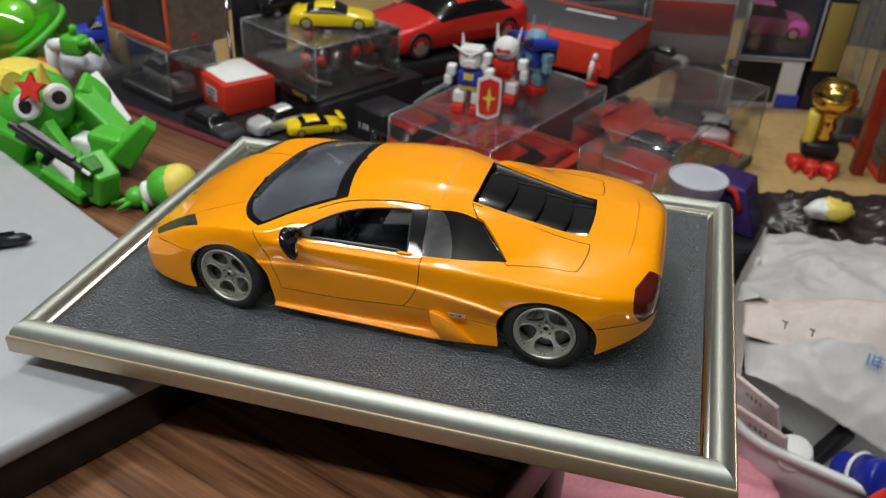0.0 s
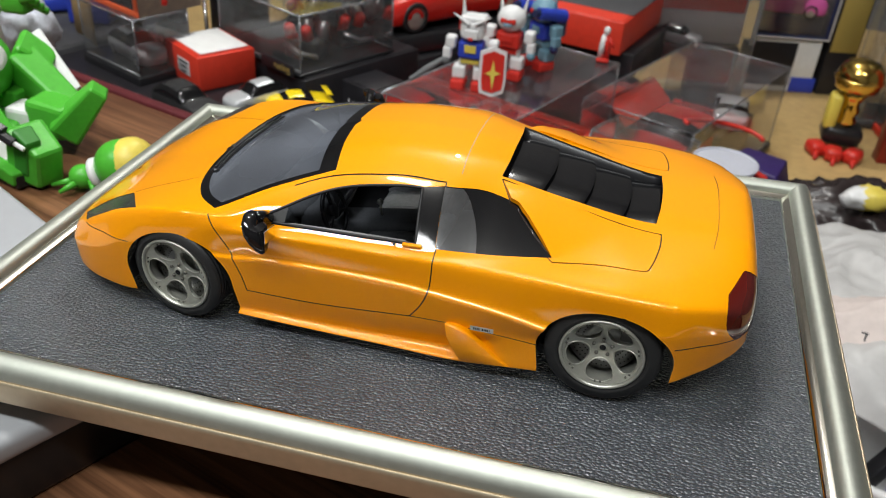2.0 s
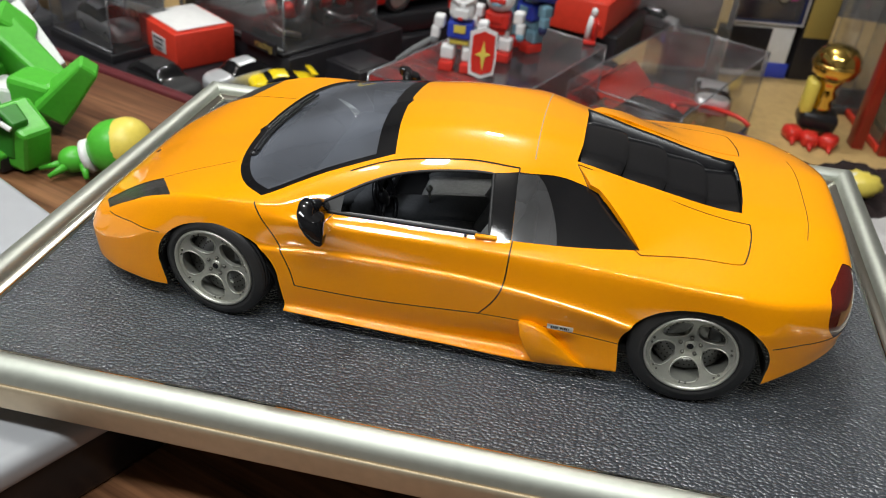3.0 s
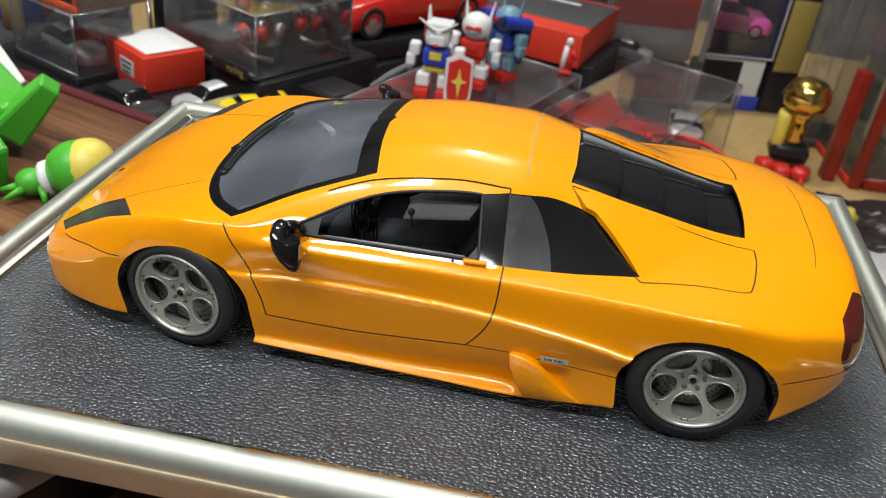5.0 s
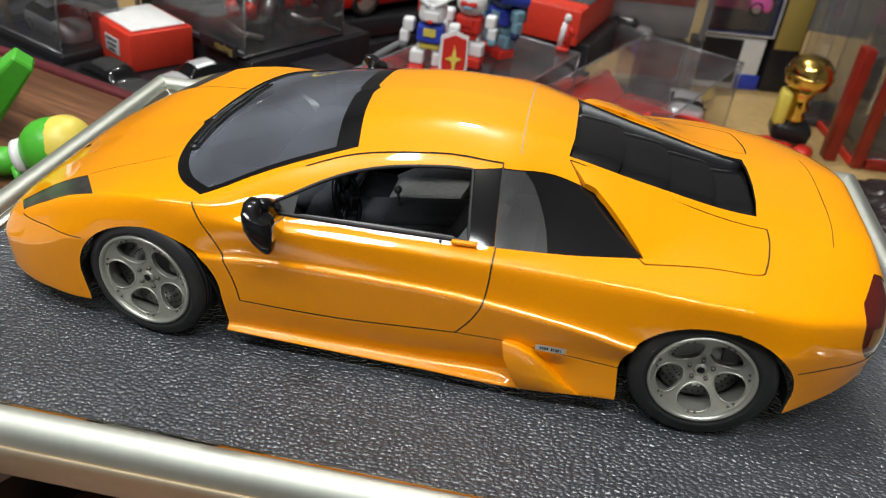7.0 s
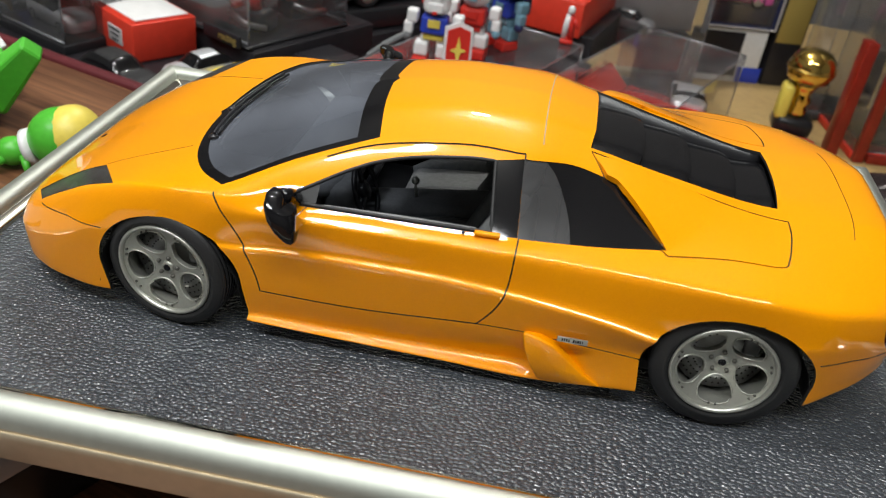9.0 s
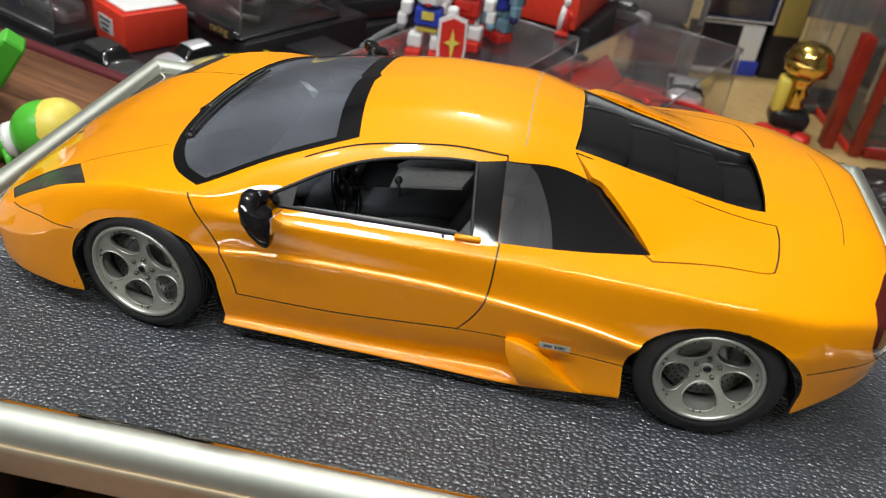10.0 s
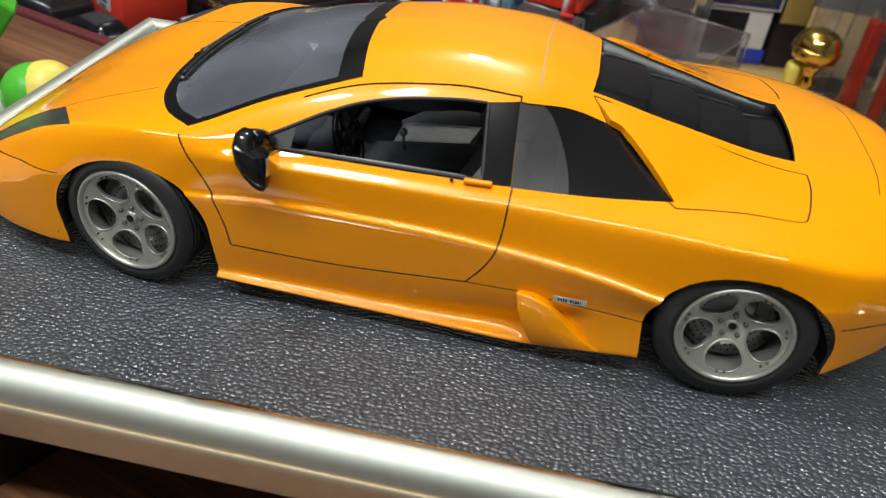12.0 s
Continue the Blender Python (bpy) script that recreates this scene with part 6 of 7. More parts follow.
def small_robot(m, mats, label, shield=False, cannons=False, round_head=False):
    """A squat toy robot: boxy legs, chest, arms, crested head; plain solid shapes in one mesh. Materials: limbs, chest, feet, accent, dark."""
    bm = bmesh.new()
    for s in (-1, 1):
        box(bm, s * 0.011, -0.003, 0.005, 0.015, 0.022, 0.010, 0.002, None, 2)
        box(bm, s * 0.011, 0, 0.017, 0.014, 0.015, 0.014, 0.0025, None, 0)
        box(bm, s * 0.008, 0, 0.027, 0.009, 0.010, 0.008, 0.001, None, 0)
        box(bm, s * 0.022, 0, 0.047, 0.011, 0.013, 0.013, 0.0025, None, 0)
        box(bm, s * 0.025, -0.002, 0.036, 0.009, 0.010, 0.012, 0.002, None, 0)
        ball(bm, s * 0.026, -0.004, 0.028, 0.005, 0.005, 0.005, 4, 10, 6)
    box(bm, 0, 0, 0.030, 0.020, 0.014, 0.006, 0.001, None, 3)
    box(bm, 0, -0.001, 0.042, 0.026, 0.018, 0.018, 0.003, None, 1)
    box(bm, 0, -0.0105, 0.044, 0.012, 0.002, 0.008, 0.0008, None, 3)
    if round_head:
        ball(bm, 0, -0.001, 0.064, 0.0155, 0.0150, 0.0140, 0, 20, 14)
        box(bm, 0, -0.0135, 0.064, 0.017, 0.005, 0.006, 0.002, None, 2)
        box(bm, 0, -0.0150, 0.0605, 0.010, 0.004, 0.003, 0.001, None, 4)
        for s in (-1, 1):
            tube(bm, [(s * 0.012, 0.002, 0.070), (s * 0.015, 0.004, 0.090)], [0.0022, 0.0008], 6, 0)
    else:
        box(bm, 0, 0, 0.063, 0.025, 0.024, 0.020, 0.006, None, 0, 3)
        box(bm, 0, -0.0125, 0.060, 0.015, 0.003, 0.009, 0.0012, None, 0)
        box(bm, 0, -0.0142, 0.0555, 0.005, 0.002, 0.003, 0.0008, None, 2)
        box(bm, 0, 0.001, 0.0735, 0.026, 0.022, 0.006, 0.002, None, 0)
        for s in (-1, 1):
            tube(bm, [(s * 0.003, -0.012, 0.070), (s * 0.019, -0.013, 0.080)], [0.0024, 0.0007], 6, 0)
        tube(bm, [(-0.010, 0, 0.072), (-0.012, 0.002, 0.090)], [0.0028, 0.0010], 6, 0)
        box(bm, -0.013, 0, 0.066, 0.003, 0.010, 0.010, 0.001, None, 2)
    if shield:
        out = [(-0.0125, 0.0), (-0.014, 0.014), (-0.0135, 0.042), (0.0, 0.047), (0.0135, 0.042), (0.014, 0.014), (0.0125, 0.0), (0, -0.004)]
        turn = pose(0.026, -0.016, 0.004, 83, 0, 18)
        vs = prism(bm, out, 0, 0.003, 0)
        bmesh.ops.transform(bm, matrix=turn, verts=vs)
        vs = prism(bm, [(x * 0.82, 0.022 + (y - 0.022) * 0.84) for x, y in out], 0.003, 0.0042, 2)
        bmesh.ops.transform(bm, matrix=turn, verts=vs)
        vs = prism(bm, [(0, 0.004), (0.0022, 0.018), (0.008, 0.0205), (0.0022, 0.023), (0, 0.034), (-0.0022, 0.023), (-0.008, 0.0205), (-0.0022, 0.018)], 0.0042, 0.0052, 3)
        bmesh.ops.transform(bm, matrix=turn, verts=vs)
        tube(bm, [(-0.026, -0.004, 0.030), (-0.044, -0.012, 0.018), (-0.060, -0.018, 0.006)], [0.0028, 0.0036, 0.0022], 8, 4)
    if cannons:
        for s in (-1, 1):
            tube(bm, [(s * 0.016, 0.014, 0.060), (s * 0.017, -0.024, 0.068)], [0.0075, 0.0062], 14, 1)
            tube(bm, [(s * 0.017, -0.024, 0.068), (s * 0.017, -0.030, 0.069)], [0.0046, 0.0042], 12, 4)
        box(bm, 0, 0.014, 0.048, 0.034, 0.014, 0.024, 0.003, None, 4)
    ob = thing("toy_robot", bm, mats, label, "toy", group="small toy robots", smooth=False)
    ob.matrix_world = m
    return ob


TOP1 = 0.5055 + 0.1352
small_robot(up(-0.106, 0.556, TOP1, 2), [WHITE_P, BLUE_P, RED_P, YELLOW_P, GREY_TRIM], "squat white and blue toy robot holding a red shield", shield=True)
small_robot(up(-0.076, 0.606, TOP1, -6), [WHITE_P, RED_P, RED_P, RED_P, TEAL_P], "squat red toy robot with a white round head", round_head=True)
small_robot(up(-0.048, 0.652, TOP1, -40), [TEAL_P, BLUE_P, RED_P, TEAL_P, NAVY_CARD], "squat grey-blue toy robot with two cannons", cannons=True, round_head=True)

# big red box with a dark window
stack(-0.055, 0.930, 0.614, -14, 0.26, 0.15)
RB = up(-0.075, 0.925, 0.6155, -14)
rb = carton("large_box", RB, 0.27, 0.18, 0.043, RED_CARD, "large bright red card box with a dark window in its lid")
panel_on(rb, "lid_window", 0.035, 0.01, 0.0446, 0.20, 0.13, GREY_CARD, "dark clear lid window", "top", 0.001)
panel_on(rb, "printed_strip", -0.118, -0.03, 0.0446, 0.030, 0.012, YELLOW_P, "yellow printed strip", "top", 0.001)
panel_on(rb, "print_bar", 0.05, 0.045, 0.0456, 0.08, 0.008, WHITE_CARD, "white print bar", "top", 0.0008)

bm = bmesh.new()
box(bm, 0, 0, 0.002, 0.014, 0.014, 0.004, 0.001, None, 1)
tube(bm, [(-0.004, 0, 0.004), (-0.003, 0, 0.018), (0, 0, 0.030)], [0.003, 0.0036, 0.005], 8, 0)
tube(bm, [(0.004, 0, 0.004), (0.003, 0, 0.018), (0, 0, 0.030)], [0.003, 0.0036, 0.005], 8, 1)
ball(bm, 0, 0, 0.036, 0.0042, 0.0042, 0.005, 0, 10, 8)
tube(bm, [(0.004, 0, 0.028), (0.010, -0.004, 0.018)], 0.002, 6, 1)
thing("figurine", bm, [WHITE_P, RED_P], "tiny white and red plain figurine", "figurine").matrix_world = up(0.020, 0.703, 0.6408)

# second clear case, with a red car, and the things before it
C2 = up(0.135, 0.825, SHELF_Z + 0.0002, 66.5)
clear_case("display_case", C2, 0.325, 0.150, 0.125, 0.012, GREY_CARD, "clear display case on tan table with red car", CLEAR)
toy_car("toy_car", C2 @ up(-0.01, 0.01, 0.0125, 0), 0.24, RED_CAR, "dark red model car inside a clear case")
toy_car("toy_car", C2 @ up(0.085, -0.03, 0.0585, 200), 0.11, SILVER_CAR, "small silver and red model racing car in a case", True)
stack(0.181, 0.883, SHELF_Z + 0.0585, 66.5, 0.12, 0.06, DARK_CARD, "black card block inside a clear case")
bm = bmesh.new()
box(bm, 0, 0, 0, 0.13, 0.040, 0.0012, 0.0003)
thing("printed_card", bm, RED_CARD, "red printed card leaning in case", "card").matrix_world = C2 @ pose(-0.03, 0.055, 0.090, 40, 0, 0)
bm = bmesh.new()
tube(bm, [(0.05 * math.cos(0.3 * i), 0.028 * math.sin(0.3 * i), 0.004 + 0.002 * i) for i in range(12)], 0.0028, 8)
thing("red_cord", bm, RED_P, "bent bright red plastic cord", "cord").matrix_world = up(0.175, 0.70, SHELF_Z + 0.10, 20)
clear_case("small_case", up(0.085, 0.640, SHELF_Z + 0.0002, 66.5), 0.07, 0.11, 0.118, 0.010, RED_CARD, "small clear case with red base")
toy_car("toy_car", up(0.085, 0.640, SHELF_Z + 0.011, 150), 0.075, RED_P, "small red model car inside a clear case")
clear_case("tall_case", up(0.130, 1.075, SHELF_Z + 0.0002, 14), 0.17, 0.10, 0.25, 0.010, BLACK_SATIN, "tall clear case with pale backing", CLEAR_DUSTY)
bm = bmesh.new()
box(bm, 0, 0, 0.055, 0.14, 0.003, 0.11, 0.0005)
thing("backing_card", bm, WHITE_CARD, "pale grey backing card in a clear case", "card").matrix_world = up(0.135, 1.07, SHELF_Z + 0.106, 14)
stack(0.135, 1.08, SHELF_Z + 0.105, 14, 0.13, 0.06, GREY_CARD, "dark card block in a clear case")
toy_car("toy_car", up(0.110, 1.050, SHELF_Z + 0.106, 160), 0.070, SILVER_CAR, "small grey model car before a pale card", False)
bm = bmesh.new()
box(bm, 0, 0, 0.026, 0.13, 0.0012, 0.052, 0.0003)
thing("printed_card", bm, RED_CARD, "red printed card above the pale backing", "card").matrix_world = up(0.1365, 1.064, SHELF_Z + 0.155, 14)


def build_cup(m):
    root = holder("paper_cup", m, "pale blue and violet paper cup", "cup")
    bm = bmesh.new()
    lathe(bm, [(0.024, 0.030), (0.0335, 0.075), (0.0350, 0.0765), (0.0350, 0.0785), (0.0325, 0.0785), (0.0320, 0.074), (0.0225, 0.006)], 40, "z")
    for f in bm.faces:
        c = f.calc_center_median()
        f.material_index = 1 if c.z > 0.0762 or f.normal.x * c.x + f.normal.y * c.y < 0 else 0
    part("cup_wall", bm, [CUP_PALE, CUP_LID], root)
    bm = bmesh.new()
    lathe(bm, [(0.0322, 0.0735), (0.0326, 0.0765), (0.0300, 0.0772), (0.010, 0.0770)], 40, "z")
    part("cup_lid", bm, CUP_LID, root, "flat pale lilac lid")
    bm = bmesh.new()
    lathe(bm, [(0.0200, 0.0), (0.0238, 0.004), (0.0292, 0.052), (0.0290, 0.053), (0.0235, 0.005)], 40, "z")
    part("printed_band", bm, CUP_BLUE, root, "blue-violet printed band")
    return root


stack(0.190, 0.560, 0.544, 10, 0.14, 0.10)
build_cup(up(0.164, 0.532, 0.5445, 0) @ Matrix.Scale(0.92, 4))
bm = bmesh.new()
prism(bm, [(-0.04, -0.02), (0.045, -0.02), (0.035, 0.03), (-0.03, 0.03)], 0, 0.055, 0, 0.003)
for v in bm.verts:
    if v.co.z > 0.03:
        v.co.x = v.co.x * 0.7 - 0.008
tube(bm, [(-0.045, -0.021, 0.056), (-0.02, -0.024, 0.060), (0.012, -0.022, 0.050), (0.022, -0.022, 0.030)], 0.0035, 8, 1)
thing("purple_packet", bm, [PURPLE, RED_P], "dark purple packet with a red band", "packet").matrix_world = up(0.206, 0.580, 0.5445, -25)

# navy window box with a pink car, on a white box
wb = carton("box", up(0.268, 1.25, SHELF_Z + 0.0002, 14), 0.14, 0.10, 0.090, WHITE_CARD, "white card box with dark front and blue foot")
panel_on(wb, "dark_front", -0.022, -0.0506, 0.048, 0.105, 0.075, DARK_CARD, "black front panel")
panel_on(wb, "blue_foot", 0.055, -0.0506, 0.014, 0.042, 0.026, BLUE_P, "blue corner print")
NB = up(0.268, 1.25, SHELF_Z + 0.0926, 14)
navy = window_box("window_box", NB, 0.15, 0.10, 0.17, NAVY_CARD, NAVY_CARD, "navy window box with pink model car")
bm = bmesh.new()
box(bm, 0, 0, 0.018, 0.128, 0.084, 0.030, 0.002)
thing("car_plinth", bm, NAVY_CARD, "navy plinth inside a window box", "plinth").matrix_world = NB @ up(0, -0.002, 0.0032)
toy_car("toy_car", NB @ up(-0.008, -0.014, 0.0336, 172), 0.150, PINK_CAR, "pink model car in navy window box", False)
bm = bmesh.new()
for sx in (-0.0765, 0.0765):
    box(bm, sx, -0.0535, 0.085, 0.003, 0.003, 0.17, 0.0006)
box(bm, 0, -0.0535, 0.0015, 0.15, 0.003, 0.003, 0.0006)
part("edging", bm, GREY_PRINT, navy, "pale grey edging")
yb = carton("box", up(0.372, 1.275, SHELF_Z + 0.0002, 14), 0.05, 0.10, 0.20, DARK_CARD, "narrow black card box with yellow side")
panel_on(yb, "yellow_print", 0, -0.0506, 0.135, 0.045, 0.12, INK_GOLD, "dull yellow printed face")
clear_case("tall_case", up(0.450, 1.14, SHELF_Z + 0.0002, 8), 0.095, 0.09, 0.33, 0.012, GREY_CARD, "tall narrow clear case, empty", CLEAR_DUSTY)


def build_gold_toy(m):
    """A toy with a shiny gold dome on a ringed neck, a black body and red feet."""
    root = holder("gold_toy", m, "small toy with shiny gold dome and red feet", "toy")
    bm = bmesh.new()
    lathe(bm, [(0.020, 0.084), (0.026, 0.086), (0.0285, 0.094), (0.0290, 0.102), (0.0265, 0.112), (0.020, 0.120), (0.010, 0.124), (0.003, 0.125)], 32, "z")
    lathe(bm, [(0.029, 0.0965), (0.0305, 0.0980), (0.0305, 0.1005), (0.029, 0.102)], 32, "z")
    part("dome", bm, GOLD, root, "shiny gold dome")
    bm = bmesh.new()
    lathe(bm, [(0.010, 0.036), (0.013, 0.043), (0.0095, 0.050), (0.0135, 0.058), (0.0095, 0.065), (0.013, 0.074), (0.019, 0.084)], 24, "z")
    part("neck", bm, GOLD, root, "ringed gold neck")
    bm = bmesh.new()
    prism(bm, [(-0.028, -0.012), (-0.012, -0.014), (-0.010, 0.016), (-0.026, 0.014)], 0.030, 0.078, 0, 0.006)
    part("yellow_panel", bm, YELLOW_P, root)
    bm = bmesh.new()
    box(bm, 0, 0.004, 0.024, 0.050, 0.040, 0.026, 0.008, pose(0, 0, 0, 6, 6, 0))
    part("toy_body", bm, BLACK_SATIN, root, "black lower body")
    for k, (x, y) in enumerate(((-0.03, -0.024), (-0.010, -0.036), (0.014, -0.034))):
        bm = bmesh.new()
        box(bm, x, y, 0.009, 0.022, 0.026, 0.0175, 0.006, pose(0, 0, 0, 0, 0, 20 - 25 * k))
        tube(bm, [(x, y - 0.010, 0.007), (x - 0.002, y - 0.024, 0.003)], [0.0045, 0.002], 8)
        part("foot", bm, RED_P, root, "red plastic foot")
    return root


build_gold_toy(up(0.366, 0.985, SHELF_Z, 0) @ Matrix.Scale(1.12, 4))
rp = carton("box", up(0.4255, 0.972, SHELF_Z + 0.0002, 8), 0.016, 0.024, 0.165, RED_DEEP, "narrow upright red card box")
RF = up(0.535, 1.045, SHELF_Z + 0.0002, 8)
framed = clear_case("tall_case", RF, 0.19, 0.15, 0.34, 0.012, RED_CARD, "tall clear case on red base with dark toy inside", CLEAR_DUSTY)
for cx, cz, w, h in ((-0.086, 0.165, 0.015, 0.33), (0.086, 0.165, 0.015, 0.33), (0, 0.120, 0.148, 0.026), (0, 0.006, 0.148, 0.012)):
    bm = bmesh.new()
    box(bm, cx, -0.081, cz, w, 0.010, h, 0.001)
    part("frame_bar", bm, RED_DEEP, framed, "red card bar")
panel_on(framed, "white_print", -0.030, -0.0866, 0.120, 0.075, 0.011, WHITE_CARD, "white printed strip")
bm = bmesh.new()
for k in range(7):
    ball(bm, -0.05 + 0.022 * k, -0.02 + 0.01 * (k % 3), 0.03 + 0.018 * (k % 4), 0.02, 0.018, 0.022, k % 2, 14, 10)
box(bm, 0, 0, 0.012, 0.15, 0.09, 0.024, 0.005, None, 0)
box(bm, 0.0, -0.03, 0.12, 0.10, 0.03, 0.02, 0.004, None, 1)
thing("dark_toy", bm, [BLACK_GLOSS, WHITE_P], "black and white plastic toy inside a box", "toy").matrix_world = RF @ up(0, 0, 0.0125)


# ---- bags, tray and small things beside the desk ----
def bag(name, m, rx, ry, rz, material, label, seed, amount, scale):
    bm = bmesh.new()
    bmesh.ops.create_icosphere(bm, subdivisions=6, radius=1)
    for v in bm.verts:
        v.co = (v.co.x * (1 + 0.12 * math.cos(2 * v.co.y)), v.co.y, v.co.z)
    bmesh.ops.scale(bm, vec=(rx, ry, rz), verts=bm.verts)
    bm.normal_update()
    crumple(bm, amount, scale, seed)
    bm.normal_update()
    crumple(bm, amount * 0.3, scale * 3.3, seed + 4)
    for v in bm.verts:
        v.co.z = max(v.co.z, -rz * 0.55)
    bmesh.ops.translate(bm, vec=(0, 0, rz * 0.55), verts=bm.verts)
    ob = thing(name, bm, material, label, "bag")
    ob.matrix_world = m
    return ob


def build_white_bag():
    """A limp white bag: a sheet draped over its contents, folded back at the top, with a brown lining showing."""
    root = holder("white_bag", up(0.0, 0.0, SHELF_Z), "crumpled white carrier bag slumped beside the desk", "bag")

    def sheet(name, corners, material, seed, amount, label=""):
        (ax, ay, az), (bx, by, bz), (cx, cy, cz), (dx, dy, dz) = corners
        bm = bmesh.new()
        n = 56
        grid = []
        for i in range(n + 1):
            s = i / n
            row = []
            for j in range(n + 1):
                t = j / n
                p = (1 - s) * (1 - t) * Vector((ax, ay, az)) + s * (1 - t) * Vector((bx, by, bz)) + s * t * Vector((cx, cy, cz)) + (1 - s) * t * Vector((dx, dy, dz))
                q = p * 13 + Vector((seed, 0, seed))
                h = noise.noise(q) + 2.4 * (0.6 - abs(noise.noise(q * 1.5))) ** 2 + 1.0 * (0.6 - abs(noise.noise(q * 3.7))) ** 2 + 0.12 * noise.noise(q * 9) - 0.6
                p.z += 0.62 * amount * h + 0.030 * math.sin(math.pi * s) * math.sin(math.pi * t)
                p.x += 0.4 * amount * noise.noise(q * 1.3 + Vector((7, 1, 2)))
                row.append(bm.verts.new(p))
            grid.append(row)
        for i in range(n):
            for j in range(n):
                bm.faces.new((grid[i][j], grid[i + 1][j], grid[i + 1][j + 1], grid[i][j + 1]))
        return solidify(part(name, bm, material, root, label), 0.0008)

    sheet("bag_front", ((0.222, 0.285, 0.085), (0.46, 0.195, 0.055), (0.50, 0.335, 0.108), (0.218, 0.335, 0.108)), BAG_WHITE, 2.0, 0.010, "white lower panel")
    sheet("bag_lining", ((0.214, 0.310, 0.108), (0.50, 0.300, 0.100), (0.52, 0.39, 0.118), (0.216, 0.385, 0.118)), BAG_BROWN, 5.0, 0.008, "brownish lining")
    sheet("bag_flap", ((0.212, 0.355, 0.118), (0.53, 0.345, 0.118), (0.56, 0.50, 0.105), (0.240, 0.500, 0.118)), BAG_WHITE, 8.0, 0.016, "white folded-back mouth")
    sheet("bag_side", ((0.208, 0.300, 0.004), (0.218, 0.285, 0.085), (0.240, 0.50, 0.120), (0.222, 0.51, 0.004)), BAG_WHITE, 11.0, 0.006)
    bm = bmesh.new()
    bmesh.ops.create_icosphere(bm, subdivisions=4, radius=1)
    bmesh.ops.scale(bm, vec=(0.12, 0.09, 0.055), verts=bm.verts)
    bmesh.ops.translate(bm, vec=(0.38, 0.42, 0.0552), verts=bm.verts)
    part("bag_contents", bm, BAG_WHITE, root)
    mark = bmesh.new()
    for k, (x, z, w, h) in enumerate(((0, 0, 0.0016, 0.012), (0.004, 0.001, 0.0016, 0.010), (0.0085, 0.004, 0.006, 0.0014), (0.0085, 0.0005, 0.006, 0.0014), (0.0085, -0.003, 0.006, 0.0014), (0.0085, 0, 0.0014, 0.012))):
        box(mark, x, 0, z, w, 0.0006, h)
    bmesh.ops.transform(mark, matrix=pose(0.313, 0.290, 0.1235, -58, 0, -14), verts=mark.verts)
    part("print_mark", mark, INK_BLUE, root, "small blue printed mark", smooth=False)
    for x, y, z in ((0.246, 0.322, 0.134), (0.268, 0.318, 0.134)):
        mark = bmesh.new()
        box(mark, 0, 0, 0, 0.005, 0.0006, 0.0014)
        box(mark, 0.001, 0, -0.003, 0.0014, 0.0006, 0.006)
        bmesh.ops.transform(mark, matrix=pose(x, y - 0.012, z - 0.003, -50, 0, -14), verts=mark.verts)
        part("print_mark", mark, INK, root, smooth=False)
    return root


build_white_bag()
bag("bin_bag", up(0.425, 0.605, SHELF_Z, -6), 0.20, 0.085, 0.070, BAG_BLACK, "shiny crumpled black plastic bag", 9.0, 0.016, 10)
bm = bmesh.new()
bmesh.ops.create_icosphere(bm, subdivisions=3, radius=1)
bmesh.ops.scale(bm, vec=(0.024, 0.014, 0.010), verts=bm.verts)
bm.normal_update()
crumple(bm, 0.005, 70, 2)
for f in bm.faces:
    f.material_index = 1 if f.calc_center_median().x < -0.008 else 0
scrap = thing("wrapper", bm, [YELLOW_P, WHITE_P], "crumpled yellow and white wrapper", "wrapper")
scrap.matrix_world = up(0.315, 0.575, 0.583, 10)


def build_tray():
    root = holder("plastic_tray", up(0.352, 0.295, SHELF_Z + 0.003, -18), "white oval plastic tray holding bottles and packets", "tray")
    sizes = ((0.235, 0.170, 0.045, 0.0), (0.250, 0.185, 0.050, 0.046), (0.262, 0.197, 0.055, 0.052), (0.264, 0.199, 0.056, 0.056), (0.260, 0.195, 0.054, 0.059), (0.250, 0.185, 0.049, 0.058), (0.243, 0.178, 0.046, 0.050), (0.230, 0.165, 0.042, 0.004))

    def ring(bm, w, d, r, z):
        pts = []
        for cx, cy, a0 in ((w / 2 - r, d / 2 - r, 0), (-w / 2 + r, d / 2 - r, 90), (-w / 2 + r, -d / 2 + r, 180), (w / 2 - r, -d / 2 + r, 270)):
            for k in range(9):
                a = radians(a0 + 90 * k / 8)
                pts.append(bm.verts.new((cx + r * math.cos(a), cy + r * math.sin(a), z)))
        return pts

    for name, chosen, closed, label in (("tray_shell", (0, 1, 6, 7), True, "white plastic pan"), ("tray_rim", (1, 2, 3, 4, 5, 6), False, "rolled white rim")):
        bm = bmesh.new()
        rings = [ring(bm, *sizes[k]) for k in chosen]
        for p, q in zip(rings, rings[1:]):
            for i in range(len(p)):
                j = (i + 1) % len(p)
                bm.faces.new((p[i], p[j], q[j], q[i]))
        if closed:
            bm.faces.new(rings[0])
            bm.faces.new(rings[-1])
        bmesh.ops.recalc_face_normals(bm, faces=bm.faces)
        part(name, bm, WHITE_P, root, label)
    return root


build_tray()
TZ = SHELF_Z + 0.0072


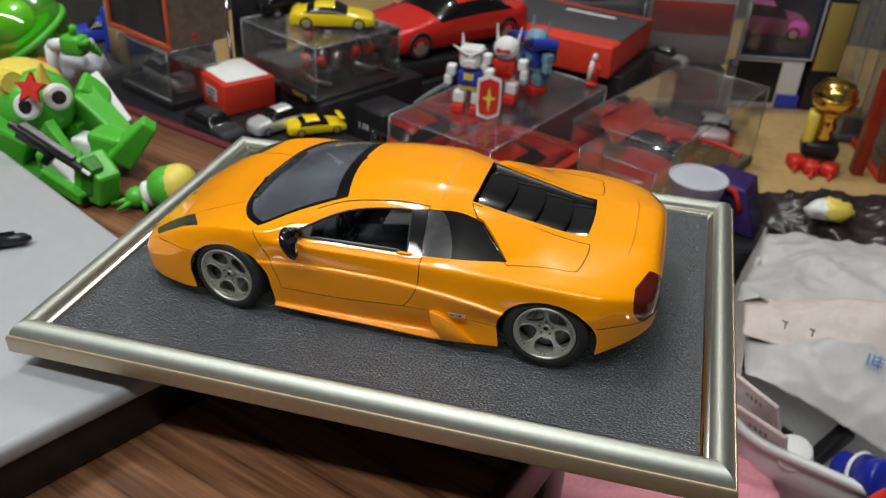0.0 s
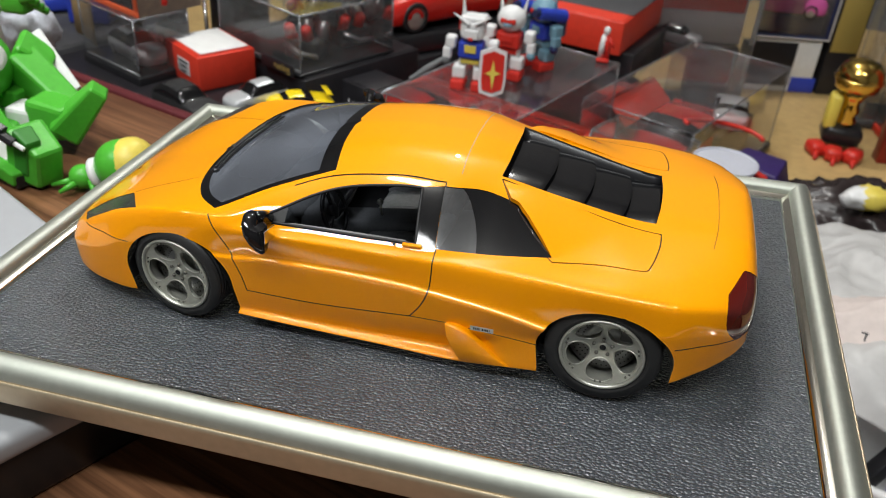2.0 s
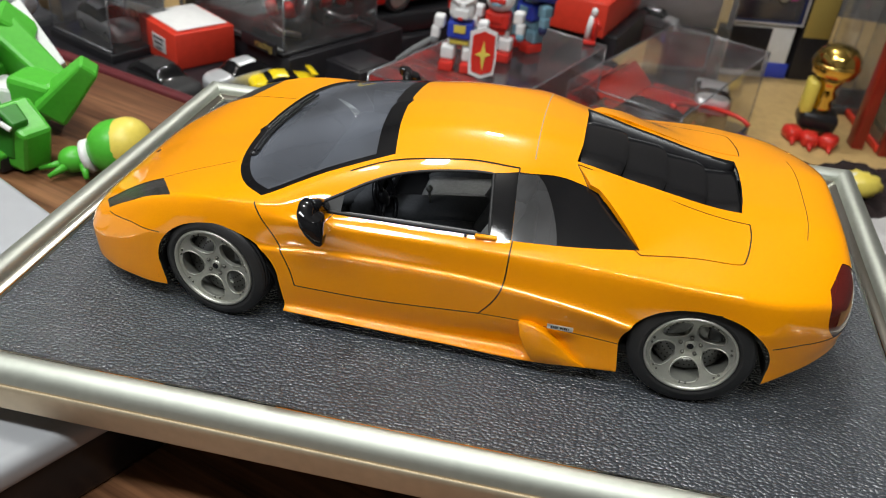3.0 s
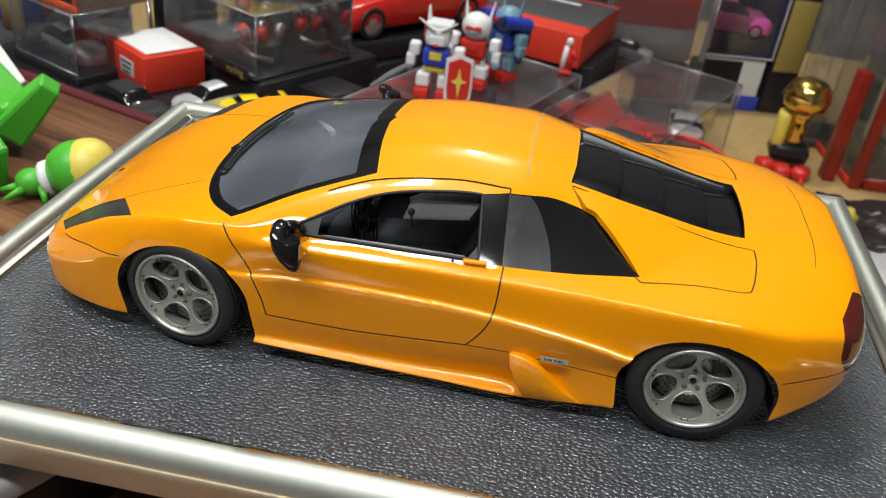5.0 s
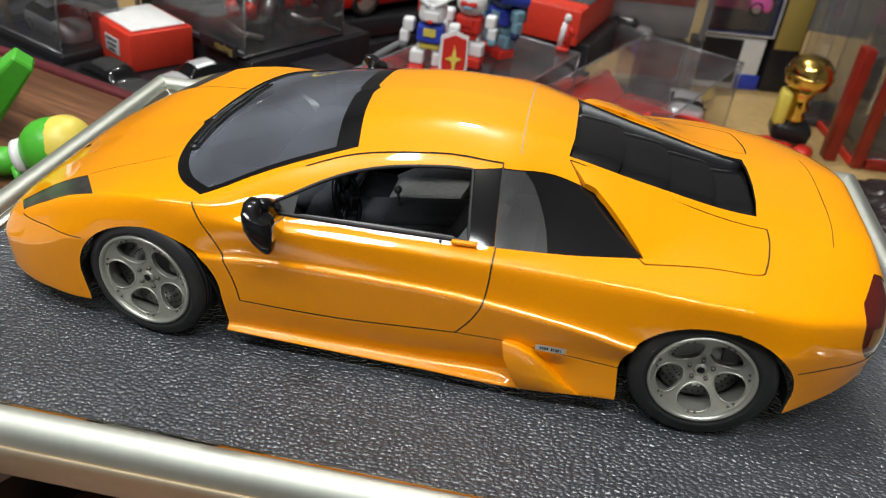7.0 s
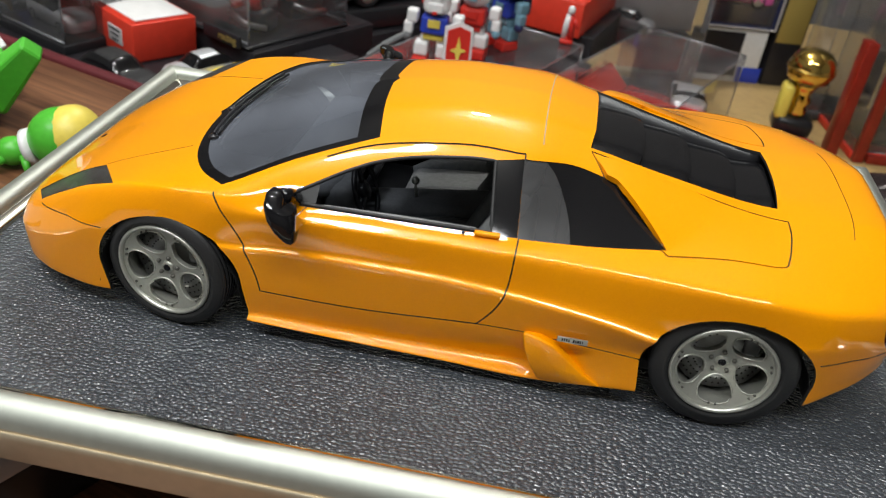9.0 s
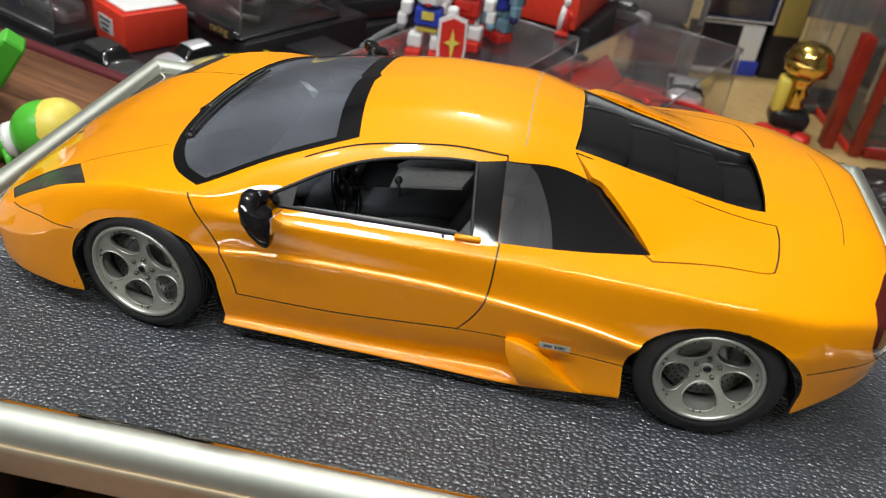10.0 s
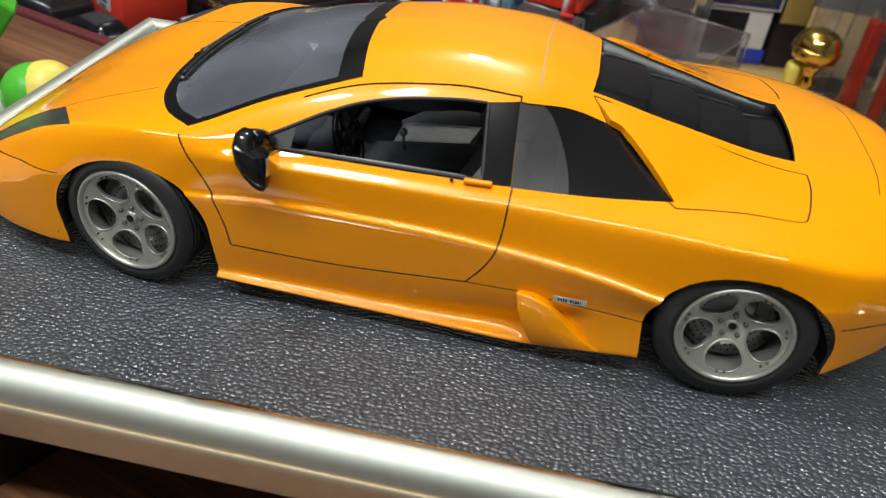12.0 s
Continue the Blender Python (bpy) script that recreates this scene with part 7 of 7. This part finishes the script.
def bottle(name, m, r, h, cap_r, cap_h, body_mat, cap_mat, label):
    root = holder(name, m, label, "bottle")
    bm = bmesh.new()
    lathe(bm, [(r * 0.9, 0), (r, 0.002), (r, h * 0.8), (r * 0.8, h), (r * 0.5, h)], 28, "z")
    part("bottle_body", bm, body_mat, root)
    bm = bmesh.new()
    prof = [(cap_r, h + 0.0002), (cap_r, h + cap_h * 0.9), (cap_r * 0.93, h + cap_h), (cap_r * 0.3, h + cap_h)]
    lathe(bm, prof, 32, "z")
    part("cap", bm, cap_mat, root)
    bm = bmesh.new()
    lathe(bm, [(cap_r + 0.0002, h - 0.003), (cap_r + 0.0012, h - 0.001), (cap_r + 0.0002, h + 0.001)], 32, "z")
    part("cap_ring", bm, WHITE_P, root, "white cap ring")
    return root


bottle("bottle", pose(0.308, 0.240, TZ + 0.038, 62, 0, 40), 0.014, 0.022, 0.0175, 0.022, CAP_BLUE, CAP_BLUE, "small bottle with deep blue cap lying in tray")
bottle("jar", pose(0.272, 0.243, TZ + 0.024, 14, -10, 0), 0.014, 0.018, 0.0150, 0.008, WHITE_P, WHITE_P, "small white jar in tray")
bm = bmesh.new()
box(bm, 0, 0, 0.012, 0.013, 0.013, 0.045, 0.002)
box(bm, 0, 0, 0.038, 0.010, 0.010, 0.012, 0.001)
thing("charger", bm, BLACK_SATIN, "small black plastic connector in tray", "connector").matrix_world = pose(0.296, 0.262, TZ + 0.026, 0, 30, 20)
bm = bmesh.new()
box(bm, 0, 0, 0.0, 0.20, 0.0012, 0.070, 0.0003)
sheet_ob = thing("paper_sheet", bm, WHITE_CARD, "stiff white sheet standing in tray", "paper")
sheet_ob.matrix_world = pose(0.318, 0.286, TZ + 0.033, 16, 0, -26)
bm = bmesh.new()
box(bm, 0, 0, 0, 0.010, 0.001, 0.012)
thing("black_tag", bm, INK, "small black tag on white sheet", "tag").matrix_world = pose(0.266, 0.268, TZ + 0.038, 16, 10, -26)
for x, y, z, rz in ((0.232, 0.285, 0.046, -45), (0.234, 0.258, 0.036, -35)):
    root = holder("packet", pose(x, y, TZ + z, 24, 0, rz), "pale pink printed blister packet standing in tray", "packet", "packets in the tray")
    bm = bmesh.new()
    box(bm, 0, 0, 0, 0.075, 0.004, 0.072, 0.0012)
    part("packet_body", bm, PAPER_PINK, root)
    for k in range(4):
        bm = bmesh.new()
        box(bm, 0.004 + 0.005 * k, -0.0024, 0.022, 0.0016, 0.0005, 0.006)
        part("print_bar", bm, TRIM_RED if k % 2 else GREY_TRIM, root, smooth=False)

bm = bmesh.new()
box(bm, 0, 0, 0.0014, 0.62, 0.30, 0.0028, 0.0008)
thing("board_mat", bm, MAT_BROWN, "dusty pink board lying on the low table", "mat").matrix_world = up(0.37, 0.285, SHELF_Z)

bm = bmesh.new()
n = 40
grid = [[bm.verts.new((-0.11 + 0.22 * i / n, -0.06 + 0.12 * j / n, 0.020 + 0.0035 * math.sin(7.0 * j / n * math.pi + 0.5 * math.sin(i * 0.2)) + 0.004 * noise.noise(Vector((i * 0.12, j * 0.12, 3))))) for j in range(n + 1)] for i in range(n + 1)]
for i in range(n):
    for j in range(n):
        bm.faces.new((grid[i][j], grid[i + 1][j], grid[i + 1][j + 1], grid[i][j + 1]))
cloth = thing("pink_cloth", bm, PINK_CLOTH, "folded striped pink cloth on board", "cloth")
cloth.matrix_world = up(0.155, 0.182, SHELF_Z + 0.0028, 8)
md = cloth.modifiers.new("thickness", "SOLIDIFY")
md.thickness, md.offset = 0.018, -1

for k in range(9):
    bm = bmesh.new()
    bmesh.ops.create_icosphere(bm, subdivisions=2, radius=1)
    bmesh.ops.scale(bm, vec=(0.0042, 0.003, 0.0016), verts=bm.verts)
    bm.normal_update()
    crumple(bm, 0.0008, 300, k)
    crumb = thing("crumb", bm, YELLOW_P if k % 3 == 0 else PAPER_PINK, "small dry crumb on the dusty board", "crumb", "crumbs on the board")
    crumb.matrix_world = up(0.235 + 0.013 * (k % 4) + 0.004 * (k % 3), 0.245 - 0.022 * (k // 4) - 0.006 * (k % 2), SHELF_Z + 0.0045, 40 * k)


def build_tin(m):
    root = holder("round_tin", m, "round tin with a bright red rim", "tin")
    bm = bmesh.new()
    lathe(bm, [(0.050, 0), (0.054, 0.003), (0.054, 0.085), (0.052, 0.085), (0.052, 0.006)], 48, "z")
    part("tin_wall", bm, GREY_CARD, root)
    bm = bmesh.new()
    tube(bm, [(0.054 * math.cos(2 * math.pi * i / 48), 0.054 * math.sin(2 * math.pi * i / 48), 0.087) for i in range(48)], 0.0042, 10, closed=True)
    part("tin_rim", bm, RED_P, root, "bright red rim")
    return root


build_tin(up(0.352, 0.128, SHELF_Z + 0.0028))
